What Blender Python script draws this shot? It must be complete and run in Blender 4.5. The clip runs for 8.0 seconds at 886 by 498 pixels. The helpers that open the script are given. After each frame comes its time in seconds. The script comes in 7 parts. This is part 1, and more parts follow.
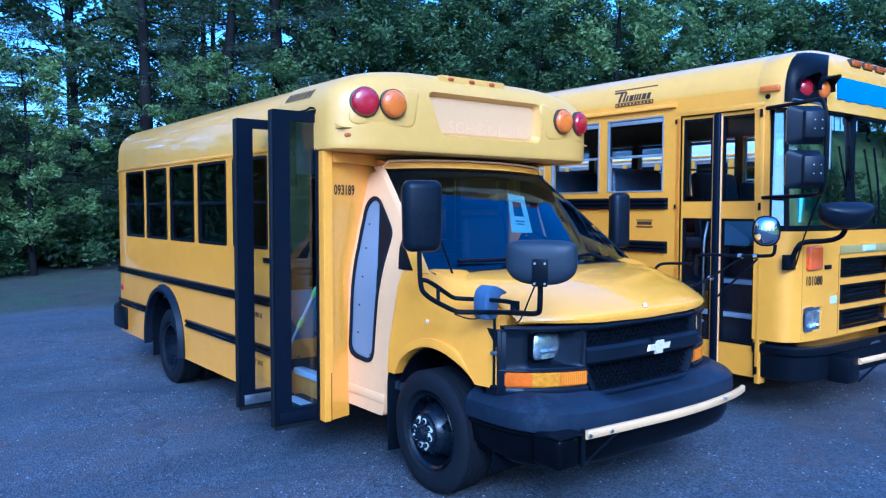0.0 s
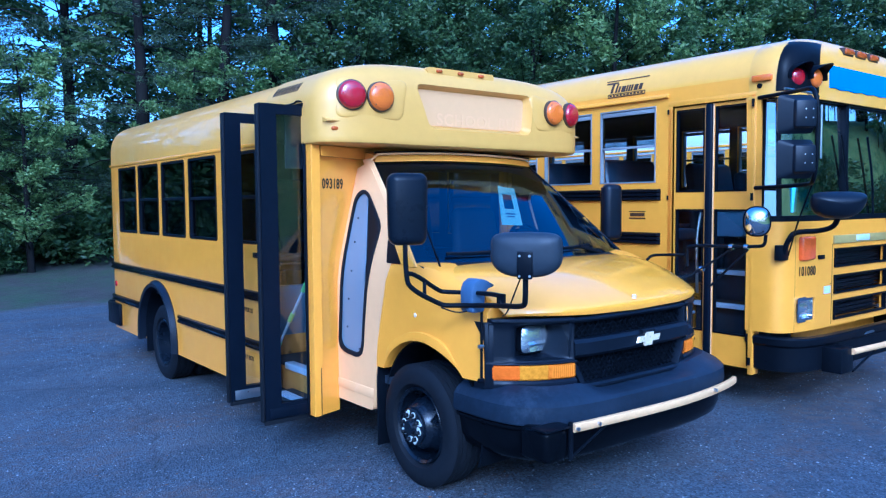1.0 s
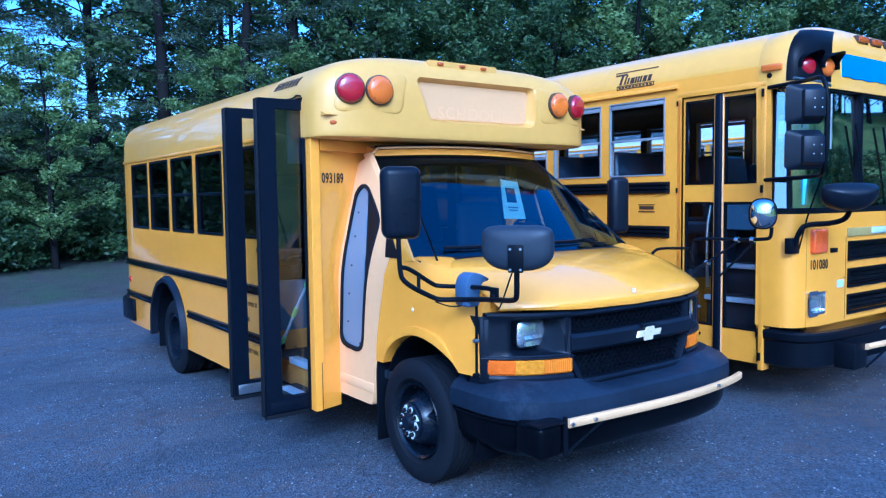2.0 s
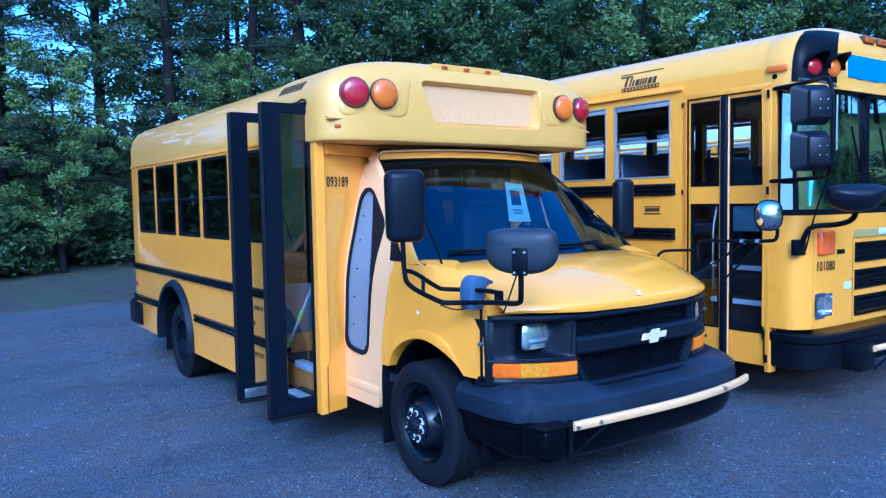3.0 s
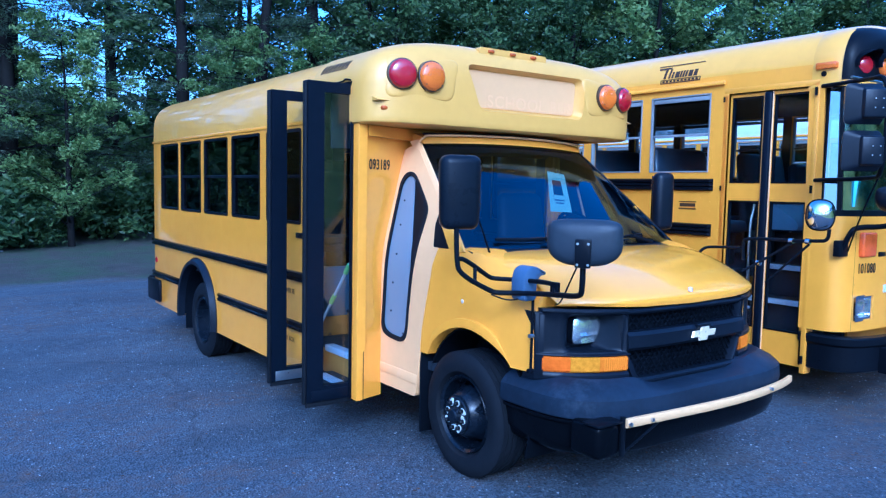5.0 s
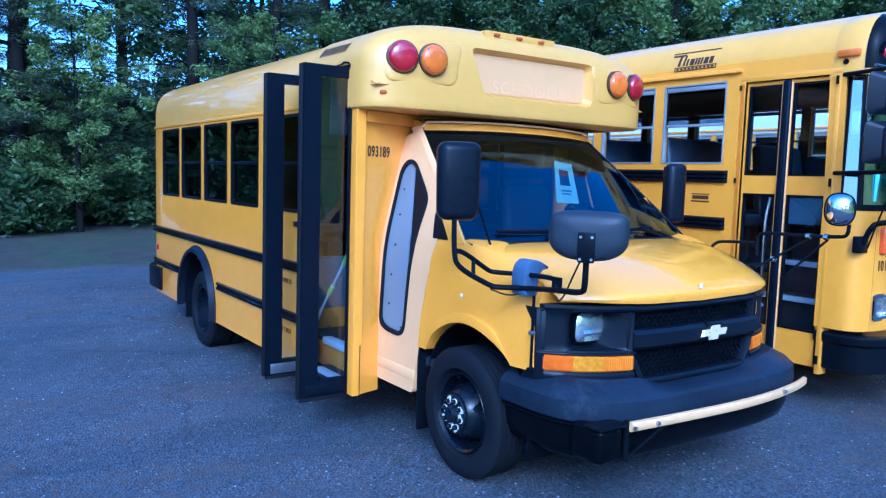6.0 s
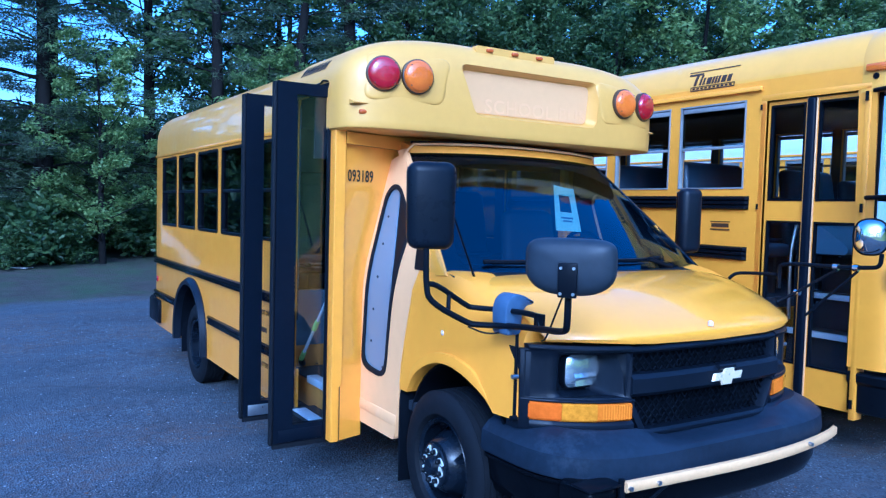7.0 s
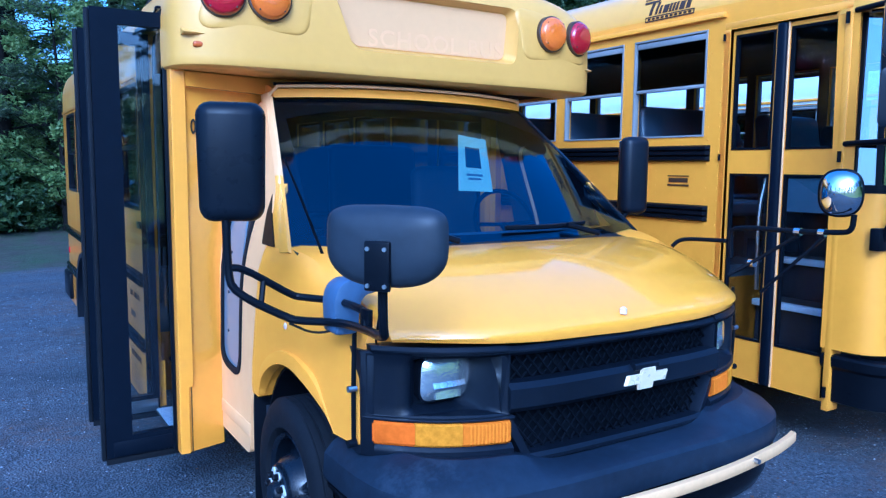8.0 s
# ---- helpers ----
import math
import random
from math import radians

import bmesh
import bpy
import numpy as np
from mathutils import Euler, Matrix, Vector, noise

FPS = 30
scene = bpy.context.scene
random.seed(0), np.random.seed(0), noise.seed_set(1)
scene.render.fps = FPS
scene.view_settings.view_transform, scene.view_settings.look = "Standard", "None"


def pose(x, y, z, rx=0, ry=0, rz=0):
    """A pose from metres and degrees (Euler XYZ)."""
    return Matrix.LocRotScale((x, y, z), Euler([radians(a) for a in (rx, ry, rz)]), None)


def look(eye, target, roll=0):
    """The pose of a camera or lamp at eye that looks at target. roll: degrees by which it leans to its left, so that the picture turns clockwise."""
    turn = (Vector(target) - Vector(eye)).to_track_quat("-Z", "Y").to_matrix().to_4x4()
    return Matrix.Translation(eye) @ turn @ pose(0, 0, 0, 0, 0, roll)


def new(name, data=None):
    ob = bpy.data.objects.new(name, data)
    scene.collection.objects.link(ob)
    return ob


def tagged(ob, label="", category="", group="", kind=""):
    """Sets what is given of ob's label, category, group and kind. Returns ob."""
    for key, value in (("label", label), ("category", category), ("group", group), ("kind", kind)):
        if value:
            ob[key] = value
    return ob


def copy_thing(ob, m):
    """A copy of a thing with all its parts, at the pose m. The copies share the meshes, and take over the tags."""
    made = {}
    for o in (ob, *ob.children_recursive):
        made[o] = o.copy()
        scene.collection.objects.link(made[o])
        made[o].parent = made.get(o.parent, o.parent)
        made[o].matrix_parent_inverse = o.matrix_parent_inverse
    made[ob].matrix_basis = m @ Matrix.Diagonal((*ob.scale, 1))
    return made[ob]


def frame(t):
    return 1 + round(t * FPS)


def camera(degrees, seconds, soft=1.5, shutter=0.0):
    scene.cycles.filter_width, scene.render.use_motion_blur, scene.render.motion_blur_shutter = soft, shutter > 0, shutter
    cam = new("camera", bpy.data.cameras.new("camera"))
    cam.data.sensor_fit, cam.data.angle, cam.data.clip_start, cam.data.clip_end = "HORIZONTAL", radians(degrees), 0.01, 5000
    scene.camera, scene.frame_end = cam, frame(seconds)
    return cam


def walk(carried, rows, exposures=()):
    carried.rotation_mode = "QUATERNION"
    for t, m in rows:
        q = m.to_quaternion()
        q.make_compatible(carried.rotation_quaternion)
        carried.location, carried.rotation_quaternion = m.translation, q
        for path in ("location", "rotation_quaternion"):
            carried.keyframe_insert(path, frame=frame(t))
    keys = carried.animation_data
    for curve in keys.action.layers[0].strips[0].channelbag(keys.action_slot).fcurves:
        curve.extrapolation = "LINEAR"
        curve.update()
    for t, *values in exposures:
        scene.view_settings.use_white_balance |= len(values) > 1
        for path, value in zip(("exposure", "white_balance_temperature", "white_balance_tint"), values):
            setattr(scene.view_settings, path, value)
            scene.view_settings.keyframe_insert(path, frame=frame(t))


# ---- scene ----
cam = camera(60.8, 8.0, soft=1.25)
PATH = [
    (0, (0.057, 0.04, 1.766), (1.288, 1.613, 1.66), 0.1),
    (0.5, (0.099, 0.04, 1.766), (1.335, 1.609, 1.65), -0.2),
    (1, (0.136, 0.011, 1.762), (1.364, 1.585, 1.639), -0.4),
    (2.5, (0.321, -0.072, 1.746), (1.48, 1.552, 1.611), -0.8),
    (3, (0.294, -0.069, 1.752), (1.455, 1.554, 1.625), -1.0),
    (3.5, (0.272, -0.047, 1.758), (1.381, 1.614, 1.652), -0.9),
    (4, (0.237, -0.006, 1.761), (1.317, 1.673, 1.648), -0.5),
    (4.5, (0.181, 0.089, 1.758), (1.292, 1.746, 1.615), 0.3),
    (5, (0.117, 0.169, 1.75), (1.279, 1.788, 1.588), 1.1),
    (5.2, (0.1, 0.217, 1.756), (1.279, 1.822, 1.571), 1.9),
    (6.5, (0.507, 0.315, 1.732), (1.596, 1.984, 1.562), 1.7),
    (7, (0.74, 0.454, 1.72), (1.803, 2.145, 1.611), 1.5),
    (7.5, (1.108, 0.677, 1.708), (2.175, 2.364, 1.579), 0.7),
    (8, (1.739, 0.839, 1.722), (2.785, 2.529, 1.503), 0.5),
]
walk(cam, [(t, look(eye, target, roll)) for t, eye, target, roll in PATH], [(0, 1.27, 3480, 9.5), (8, 1.27, 3480, 9.5)])

# ---- world and light ----
world = bpy.data.worlds.new("world")
scene.world = world
world.use_nodes = True
wn = world.node_tree
sky = wn.nodes.new("ShaderNodeTexSky")
sky.sky_type, sky.sun_disc = "NISHITA", False
sky.sun_elevation, sky.sun_rotation = radians(34), radians(215)
sky.air_density, sky.dust_density, sky.ozone_density = 1.0, 3.5, 1.0
wn.links.new(sky.outputs[0], wn.nodes["Background"].inputs[0])
wn.nodes["Background"].inputs[1].default_value = 0.15
sun = new("sun", bpy.data.lights.new("sun", "SUN"))
sun.data.energy, sun.data.angle, sun.data.color = 0.5, radians(12), (1.0, 0.93, 0.82)
sun.matrix_world = look((-10, -14, 13), (3, 4, 0))


# ---- materials ----
def mat(name, base, rough=0.5, metal=0.0, vary=0.25, scale=6.0, bump=0.0, bscale=60.0, coat=0.0, second=None, amount=0.5, rvary=0.12, spec=0.5):
    """A surface with its colour varied at two scales, uneven gloss and fine relief. second: a colour of stains and wear."""
    m = bpy.data.materials.new(name)
    m.use_nodes = True
    nt = m.node_tree
    b = nt.nodes["Principled BSDF"]
    co = nt.nodes.new("ShaderNodeTexCoord")

    def noisy(s, detail=5.0, rgh=0.6):
        n = nt.nodes.new("ShaderNodeTexNoise")
        n.inputs["Scale"].default_value, n.inputs["Detail"].default_value, n.inputs["Roughness"].default_value = s, detail, rgh
        nt.links.new(co.outputs["Object"], n.inputs["Vector"])
        return n

    def mix(fac, a, c):
        x = nt.nodes.new("ShaderNodeMix")
        x.data_type = "RGBA"
        for k, v in (("Factor", fac), ("A", a), ("B", c)):
            s = [i for i in x.inputs if i.name == k and i.type == ("VALUE" if k == "Factor" else "RGBA")][0]
            if isinstance(v, tuple):
                s.default_value = (*v, 1)
            else:
                nt.links.new(v, s)
        return [o for o in x.outputs if o.type == "RGBA"][0]

    def ramp(src, lo, hi):
        r = nt.nodes.new("ShaderNodeMapRange")
        r.inputs[1].default_value, r.inputs[2].default_value = lo, hi
        nt.links.new(src, r.inputs[0])
        return r.outputs[0]

    lo = tuple(c * (1 - vary) for c in base)
    hi = tuple(min(1, c * (1 + vary * 0.6)) for c in base)
    big, fine = noisy(scale * 0.2), noisy(scale * 4)
    col = mix(ramp(big.outputs[0], 0.35, 0.65), lo, hi)
    col2 = mix(ramp(fine.outputs[0], 0.3, 0.7), lo, hi)
    x = nt.nodes.new("ShaderNodeMix")
    x.data_type = "RGBA"
    x.inputs[0].default_value = 0.4
    nt.links.new(col, x.inputs[6])
    nt.links.new(col2, x.inputs[7])
    col = x.outputs[2]
    if second:
        st = noisy(scale * 0.7, 8, 0.7)
        col = mix(ramp(st.outputs[0], 0.72 - 0.25 * amount, 0.95 - 0.25 * amount), col, second)
        nt.nodes[-1].label = "wear"
    nt.links.new(col, b.inputs["Base Color"])
    r = nt.nodes.new("ShaderNodeMapRange")
    r.inputs[3].default_value, r.inputs[4].default_value = max(0.02, rough - rvary), min(1, rough + rvary)
    nt.links.new(noisy(scale * 1.7).outputs[0], r.inputs[0])
    nt.links.new(r.outputs[0], b.inputs["Roughness"])
    b.inputs["Metallic"].default_value = metal
    b.inputs["Specular IOR Level"].default_value = spec
    b.inputs["Coat Weight"].default_value = coat
    b.inputs["Coat Roughness"].default_value = 0.06
    if bump:
        bp = nt.nodes.new("ShaderNodeBump")
        bp.inputs["Strength"].default_value, bp.inputs["Distance"].default_value = bump, 0.01
        nt.links.new(noisy(bscale, 4).outputs[0], bp.inputs["Height"])
        nt.links.new(bp.outputs[0], b.inputs["Normal"])
    return m


def glass(name, tint, gloss=0.045, sheen=(1, 1, 1)):
    """A pane: clear or tinted, with a mirror gloss that grows towards grazing angles. gloss: each face's share, seen
    square on. sheen: a colour laid over what it mirrors.
    """
    m = bpy.data.materials.new(name)
    m.use_nodes = True
    nt = m.node_tree
    nt.nodes.remove(nt.nodes["Principled BSDF"])
    tr, gl, lw, pw, sc, mx = (nt.nodes.new("ShaderNode" + k) for k in ("BsdfTransparent", "BsdfGlossy", "LayerWeight", "Math", "Math", "MixShader"))
    tr.inputs[0].default_value = (*tint, 1)
    gl.inputs["Color"].default_value = (*sheen, 1)
    gl.inputs["Roughness"].default_value = 0.015
    lw.inputs[0].default_value = 0.5
    pw.operation, sc.operation = "POWER", "MULTIPLY_ADD"
    pw.inputs[1].default_value = 5.0
    sc.inputs[1].default_value, sc.inputs[2].default_value = 1 - gloss, gloss
    nt.links.new(lw.outputs["Facing"], pw.inputs[0])
    nt.links.new(pw.outputs[0], sc.inputs[0])
    nt.links.new(sc.outputs[0], mx.inputs[0])
    nt.links.new(tr.outputs[0], mx.inputs[1])
    nt.links.new(gl.outputs[0], mx.inputs[2])
    nt.links.new(mx.outputs[0], nt.nodes["Material Output"].inputs[0])
    return m


YELLOW = mat("school_bus_yellow_paint", (0.79, 0.340, 0.006), 0.34, vary=0.07, scale=3, coat=0.6, second=(0.66, 0.30, 0.05), amount=0.15, bump=0.010, bscale=6)
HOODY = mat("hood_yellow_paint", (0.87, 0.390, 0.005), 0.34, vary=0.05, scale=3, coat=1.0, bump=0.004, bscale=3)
FADED = mat("faded_yellow_gelcoat", (0.650, 0.360, 0.050), 0.42, vary=0.07, scale=4, coat=0.12, second=(0.68, 0.395, 0.092), amount=0.35, bump=0.015, bscale=8)
PEACH = mat("peach_faded_paint", (0.80, 0.45, 0.17), 0.42, vary=0.06, scale=4, coat=0.1, second=(0.83, 0.51, 0.27), amount=0.4)
SIGNP = mat("bleached_sign_panel", (0.69, 0.40, 0.145), 0.5, vary=0.05, scale=6)
WINGY = mat("wing_yellow_paint", (0.83, 0.352, 0.005), 0.4, vary=0.05, scale=3, coat=0.1)
GHOST = mat("ghost_lettering", (0.71, 0.412, 0.158), 0.5, vary=0.06, scale=20)
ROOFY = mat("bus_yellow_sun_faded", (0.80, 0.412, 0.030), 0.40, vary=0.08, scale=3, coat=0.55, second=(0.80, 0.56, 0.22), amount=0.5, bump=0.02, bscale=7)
BLACK = mat("satin_black_paint", (0.005, 0.006, 0.009), 0.32, vary=0.3, scale=8, second=(0.011, 0.011, 0.014), amount=0.2, spec=0.07)
NAVY = mat("black_door_frame_paint", (0.005, 0.007, 0.013), 0.36, vary=0.25, scale=5, spec=0.08)
PLASTIC = mat("weathered_black_plastic", (0.007, 0.009, 0.015), 0.36, vary=0.35, scale=10, second=(0.024, 0.028, 0.037), amount=0.3, bump=0.05, bscale=220, spec=0.22)
HOUSEB = mat("satin_black_mirror_plastic", (0.007, 0.009, 0.014), 0.3, vary=0.3, scale=10, bump=0.03, bscale=220, spec=0.13)
BUMPERP = mat("bleached_blue_black_plastic", (0.018, 0.024, 0.039), 0.46, vary=0.5, scale=7, second=(0.046, 0.056, 0.078), amount=0.6, bump=0.05, bscale=200, spec=0.15)
RIMBLACK = mat("gloss_black_wheel_paint", (0.006, 0.008, 0.013), 0.26, vary=0.3, scale=9, second=(0.02, 0.02, 0.024), amount=0.25, spec=0.3)
RUBBER = mat("tyre_rubber", (0.008, 0.009, 0.012), 0.72, vary=0.35, scale=14, second=(0.02, 0.02, 0.022), amount=0.35, bump=0.12, bscale=120, spec=0.15)
GREYBLUE = mat("grey_plastic_pad", (0.075, 0.108, 0.185), 0.55, vary=0.2, scale=9)
PANELGREY = mat("grey_interior_panel", (0.14, 0.19, 0.27), 0.5, vary=0.12, scale=5, bump=0.08, bscale=150)
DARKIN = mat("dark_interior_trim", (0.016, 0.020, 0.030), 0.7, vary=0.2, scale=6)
SEATMAT = mat("dark_blue_vinyl", (0.03, 0.04, 0.065), 0.42, vary=0.25, scale=8, bump=0.1, bscale=90)
GLOSSBLACK = mat("gloss_black_plastic", (0.003, 0.0035, 0.005), 0.16, vary=0.3, scale=6, second=(0.009, 0.009, 0.011), amount=0.3, spec=0.06)
WHITEROOF = mat("white_roof_paint", (0.78, 0.79, 0.80), 0.4, vary=0.05, scale=3)
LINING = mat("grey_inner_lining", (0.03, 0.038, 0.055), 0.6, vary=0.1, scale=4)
CREAM = mat("cream_rod", (0.80, 0.49, 0.20), 0.5, vary=0.12, scale=12, second=(0.4, 0.32, 0.2), amount=0.35)
CHROME = mat("chrome", (0.78, 0.80, 0.83), 0.09, 1.0, vary=0.08, scale=15, rvary=0.05)
STEEL = mat("brushed_aluminium", (0.55, 0.57, 0.60), 0.32, 1.0, vary=0.15, scale=15)
ALU = mat("dull_window_aluminium", (0.27, 0.27, 0.26), 0.5, 0.1, vary=0.15, scale=12, spec=0.3)
COVER = mat("blue_grey_engine_cover", (0.22, 0.30, 0.42), 0.5, vary=0.15, scale=5)
YELLOW2 = mat("large_bus_yellow_paint", (0.78, 0.345, 0.008), 0.36, vary=0.07, scale=3, coat=0.25, second=(0.62, 0.28, 0.05), amount=0.2, bump=0.01, bscale=6)
NUTS = mat("light_lug_nut", (0.78, 0.79, 0.73), 0.45, 0.2, vary=0.2, scale=30)
STRIP = mat("pale_step_nosing", (0.62, 0.66, 0.72), 0.5, vary=0.15, scale=20)
TREADMAT = mat("black_step_rubber", (0.03, 0.032, 0.036), 0.75, vary=0.3, scale=10, bump=0.3, bscale=100)
REDLENS = mat("red_lens", (0.32, 0.003, 0.013), 0.10, vary=0.15, scale=20, coat=0.7, spec=0.5)
AMBER = mat("amber_lens", (0.64, 0.15, 0.002), 0.10, vary=0.15, scale=20, coat=0.6, spec=0.5)
AMBER2 = mat("yellow_amber_lens", (0.60, 0.165, 0.0), 0.2, vary=0.4, scale=9, bump=0.05, bscale=60, spec=0.0)
ORANGE2 = mat("orange_lens_end", (0.60, 0.125, 0.0), 0.2, vary=0.3, scale=12, spec=0.0)
AMBERB = mat("bright_amber_reflector", (0.70, 0.22, 0.0), 0.25, vary=0.15, scale=20, spec=0.02)
HEADGLASS = mat("headlamp_glass", (0.78, 0.82, 0.85), 0.16, 0.88, vary=0.35, scale=24, coat=1.0, bump=0.25, bscale=45)
ORANGEL = mat("deep_orange_lens", (0.42, 0.085, 0.004), 0.2, vary=0.2, scale=20, coat=0.3)
SIGRED = mat("orange_red_signal_lens", (0.78, 0.12, 0.006), 0.2, vary=0.3, scale=24, coat=0.4, bump=0.1, bscale=60)
PILLARB = mat("gloss_black_pillar_trim", (0.010, 0.013, 0.018), 0.15, vary=0.3, scale=8, spec=0.5)
MIRBACK = mat("satin_grey_mirror_back", (0.026, 0.031, 0.041), 0.45, vary=0.25, scale=9, bump=0.05, bscale=200, spec=0.28)
DASHM = mat("blue_grey_dashboard", (0.075, 0.10, 0.15), 0.6, vary=0.15, scale=6)
GOLD = mat("pale_gold_emblem", (0.80, 0.66, 0.42), 0.3, 0.2, vary=0.1, scale=20)
TAPE = mat("blue_masking_tape", (0.005, 0.20, 0.85), 0.6, vary=0.08, scale=30, bump=0.1, bscale=60)
PAPER = mat("pale_green_paper", (0.70, 0.88, 0.66), 0.7, vary=0.05, scale=10)
INK = mat("dark_ink", (0.02, 0.03, 0.05), 0.6, vary=0.1, scale=10)
WHITEP = mat("white_plastic_plug", (0.82, 0.62, 0.52), 0.4, vary=0.05, scale=20)
DECAL = mat("black_vinyl_decal", (0.015, 0.012, 0.01), 0.5, vary=0.1, scale=10)
DECALB = mat("brown_vinyl_decal", (0.05, 0.025, 0.01), 0.5, vary=0.15, scale=10)
LIME = mat("lime_grip", (0.45, 0.75, 0.20), 0.45, vary=0.1, scale=20)
WOODB = mat("stepwell_ochre_paint", (0.55, 0.27, 0.04), 0.5, vary=0.15, scale=8, second=(0.3, 0.16, 0.04), amount=0.4)
# opaque amber, brighter and yellower: the highlight in the signal's middle, as colour
AMBER3 = mat("highlight_amber_lens", (0.84, 0.31, 0.0), 0.15, vary=0.5, scale=11, bump=0.06, bscale=30, spec=0.02)
WINGLASS = glass("tinted_bus_glass", (0.36, 0.40, 0.42), 0.010)
# the sheen paints sky blue into all that this windscreen mirrors
WSGLASS = glass("blue_sheen_windshield_glass", (0.60, 0.66, 0.71), 0.060, (0.56, 0.74, 0.94))
BIGWS = glass("reflecting_windscreen_glass", (0.62, 0.70, 0.68), 0.60)
CORNERG = glass("corner_window_glass", (0.62, 0.70, 0.68), 0.30, (1.0, 1.0, 1.0))
PALEBLUE = mat("pale_blue_paper", (0.30, 0.62, 0.72), 0.7, vary=0.05, scale=10)
CLEAR = glass("clear_bus_glass", (0.94, 0.96, 0.97), 0.010)
SLITGLASS = mat("grey_blanked_window", (0.17, 0.215, 0.265), 0.28, vary=0.04, scale=0.8, coat=0.4, rvary=0.03)
MIRROR = mat("mirror_face", (0.70, 0.72, 0.75), 0.02, 1.0, vary=0.03, scale=4, rvary=0.01)


# ---- building helpers ----
ORIGIN = {}


def thing(name, at, label, category, group="", kind=""):
    """An Empty at a thing's base, under which its parts hang."""
    ob = new(name)
    ob.empty_display_size = 0.2
    ob.location = at
    ORIGIN[ob] = Vector(at)
    return tagged(ob, label, category, group, kind)


def mesh_of(bm, m, smooth, name):
    me = bpy.data.meshes.new(name)
    bm.normal_update()
    if smooth:
        for f in bm.faces:
            f.smooth = True
        for e in bm.edges:
            if len(e.link_faces) == 2 and e.calc_face_angle(0) > radians(smooth):
                e.smooth = False
    bm.to_mesh(me)
    bm.free()
    me.materials.append(m)
    return me


def part(name, bm, m, parent, label="", smooth=35):
    """Links a bmesh, drawn in world metres, as one mesh under a thing or a part."""
    o = ORIGIN[parent]
    bmesh.ops.translate(bm, vec=-o, verts=bm.verts)
    ob = new(name, mesh_of(bm, m, smooth, name))
    ob.parent = parent
    ORIGIN[ob] = o
    return tagged(ob, label)


def solo(name, bm, m, label, category, kind="", group="", smooth=35):
    """A thing or a piece of the setting that is one mesh, with its origin at its base."""
    xs = [v.co for v in bm.verts]
    at = Vector((sum(c.x for c in xs) / len(xs), sum(c.y for c in xs) / len(xs), min(c.z for c in xs)))
    bmesh.ops.translate(bm, vec=-at, verts=bm.verts)
    ob = new(name, mesh_of(bm, m, smooth, name))
    ob.location = at
    ORIGIN[ob] = at
    return tagged(ob, label, category, group, kind)


def bx(x0, x1, y0, y1, z0, z1, bev=0.0, seg=2, bm=None):
    """A box, its edges rounded."""
    bm = bm or bmesh.new()
    got = bmesh.ops.create_cube(bm, size=1)["verts"]
    for v in got:
        v.co = ((x0 + x1) / 2 + v.co.x * (x1 - x0), (y0 + y1) / 2 + v.co.y * (y1 - y0), (z0 + z1) / 2 + v.co.z * (z1 - z0))
    if bev:
        es = list({e for v in got for e in v.link_edges})
        bmesh.ops.bevel(bm, geom=es, offset=bev, segments=seg, profile=0.5, affect="EDGES")
    return bm


def rod(p, q, r, r2=None, seg=12, bm=None):
    """A round bar from p to q."""
    bm = bm or bmesh.new()
    p, q = Vector(p), Vector(q)
    d = q - p
    m = Matrix.Translation((p + q) / 2) @ d.to_track_quat("Z", "Y").to_matrix().to_4x4()
    bmesh.ops.create_cone(bm, cap_ends=True, segments=seg, radius1=r, radius2=r if r2 is None else r2, depth=d.length, matrix=m)
    return bm


def tube(pts, r, seg=10, bm=None, smooth=3):
    """A bent tube through the points, its corners rounded off."""
    bm = bm or bmesh.new()
    ps = [Vector(p) for p in pts]
    for _ in range(smooth):
        if len(ps) < 3:
            break
        q = [ps[0]]
        for a, b in zip(ps, ps[1:]):
            q += [a.lerp(b, 0.25), a.lerp(b, 0.75)]
        ps = q + [ps[-1]]
    rings, up = [], Vector((0.13, 0.21, 0.97))
    for i, p in enumerate(ps):
        d = (ps[min(i + 1, len(ps) - 1)] - ps[max(i - 1, 0)]).normalized()
        u = (up - up.dot(d) * d)
        u = u.normalized() if u.length > 0.05 else d.orthogonal().normalized()
        up = u
        w = d.cross(u)
        rad = r[0] + (r[1] - r[0]) * i / (len(ps) - 1) if isinstance(r, tuple) else r
        rings.append([bm.verts.new(p + rad * (math.cos(a) * u + math.sin(a) * w)) for a in (2 * math.pi * k / seg for k in range(seg))])
    for a, b in zip(rings, rings[1:]):
        for k in range(seg):
            bm.faces.new((a[k], a[(k + 1) % seg], b[(k + 1) % seg], b[k]))
    bm.faces.new(rings[0][::-1])
    bm.faces.new(rings[-1])
    return bm


def loft(rings, close=False, caps=True, bm=None):
    """Skins rings of points. close: each ring is a closed loop."""
    bm = bm or bmesh.new()
    vs = [[bm.verts.new(p) for p in r] for r in rings]
    n = len(vs[0])
    for a, b in zip(vs, vs[1:]):
        for k in range(n if close else n - 1):
            j = (k + 1) % n
            bm.faces.new((a[k], a[j], b[j], b[k]))
    if close and caps:
        bm.faces.new(vs[0][::-1])
        bm.faces.new(vs[-1])
    bmesh.ops.recalc_face_normals(bm, faces=bm.faces)
    return bm


def prism(outline, axis, a, b):
    """A solid with that outline (u, v), drawn along an axis from a to b."""
    def at(u, v, w):
        return {"x": (w, u, v), "y": (u, w, v), "z": (u, v, w)}[axis]
    return loft([[at(u, v, a) for u, v in outline], [at(u, v, b) for u, v in outline]], True)


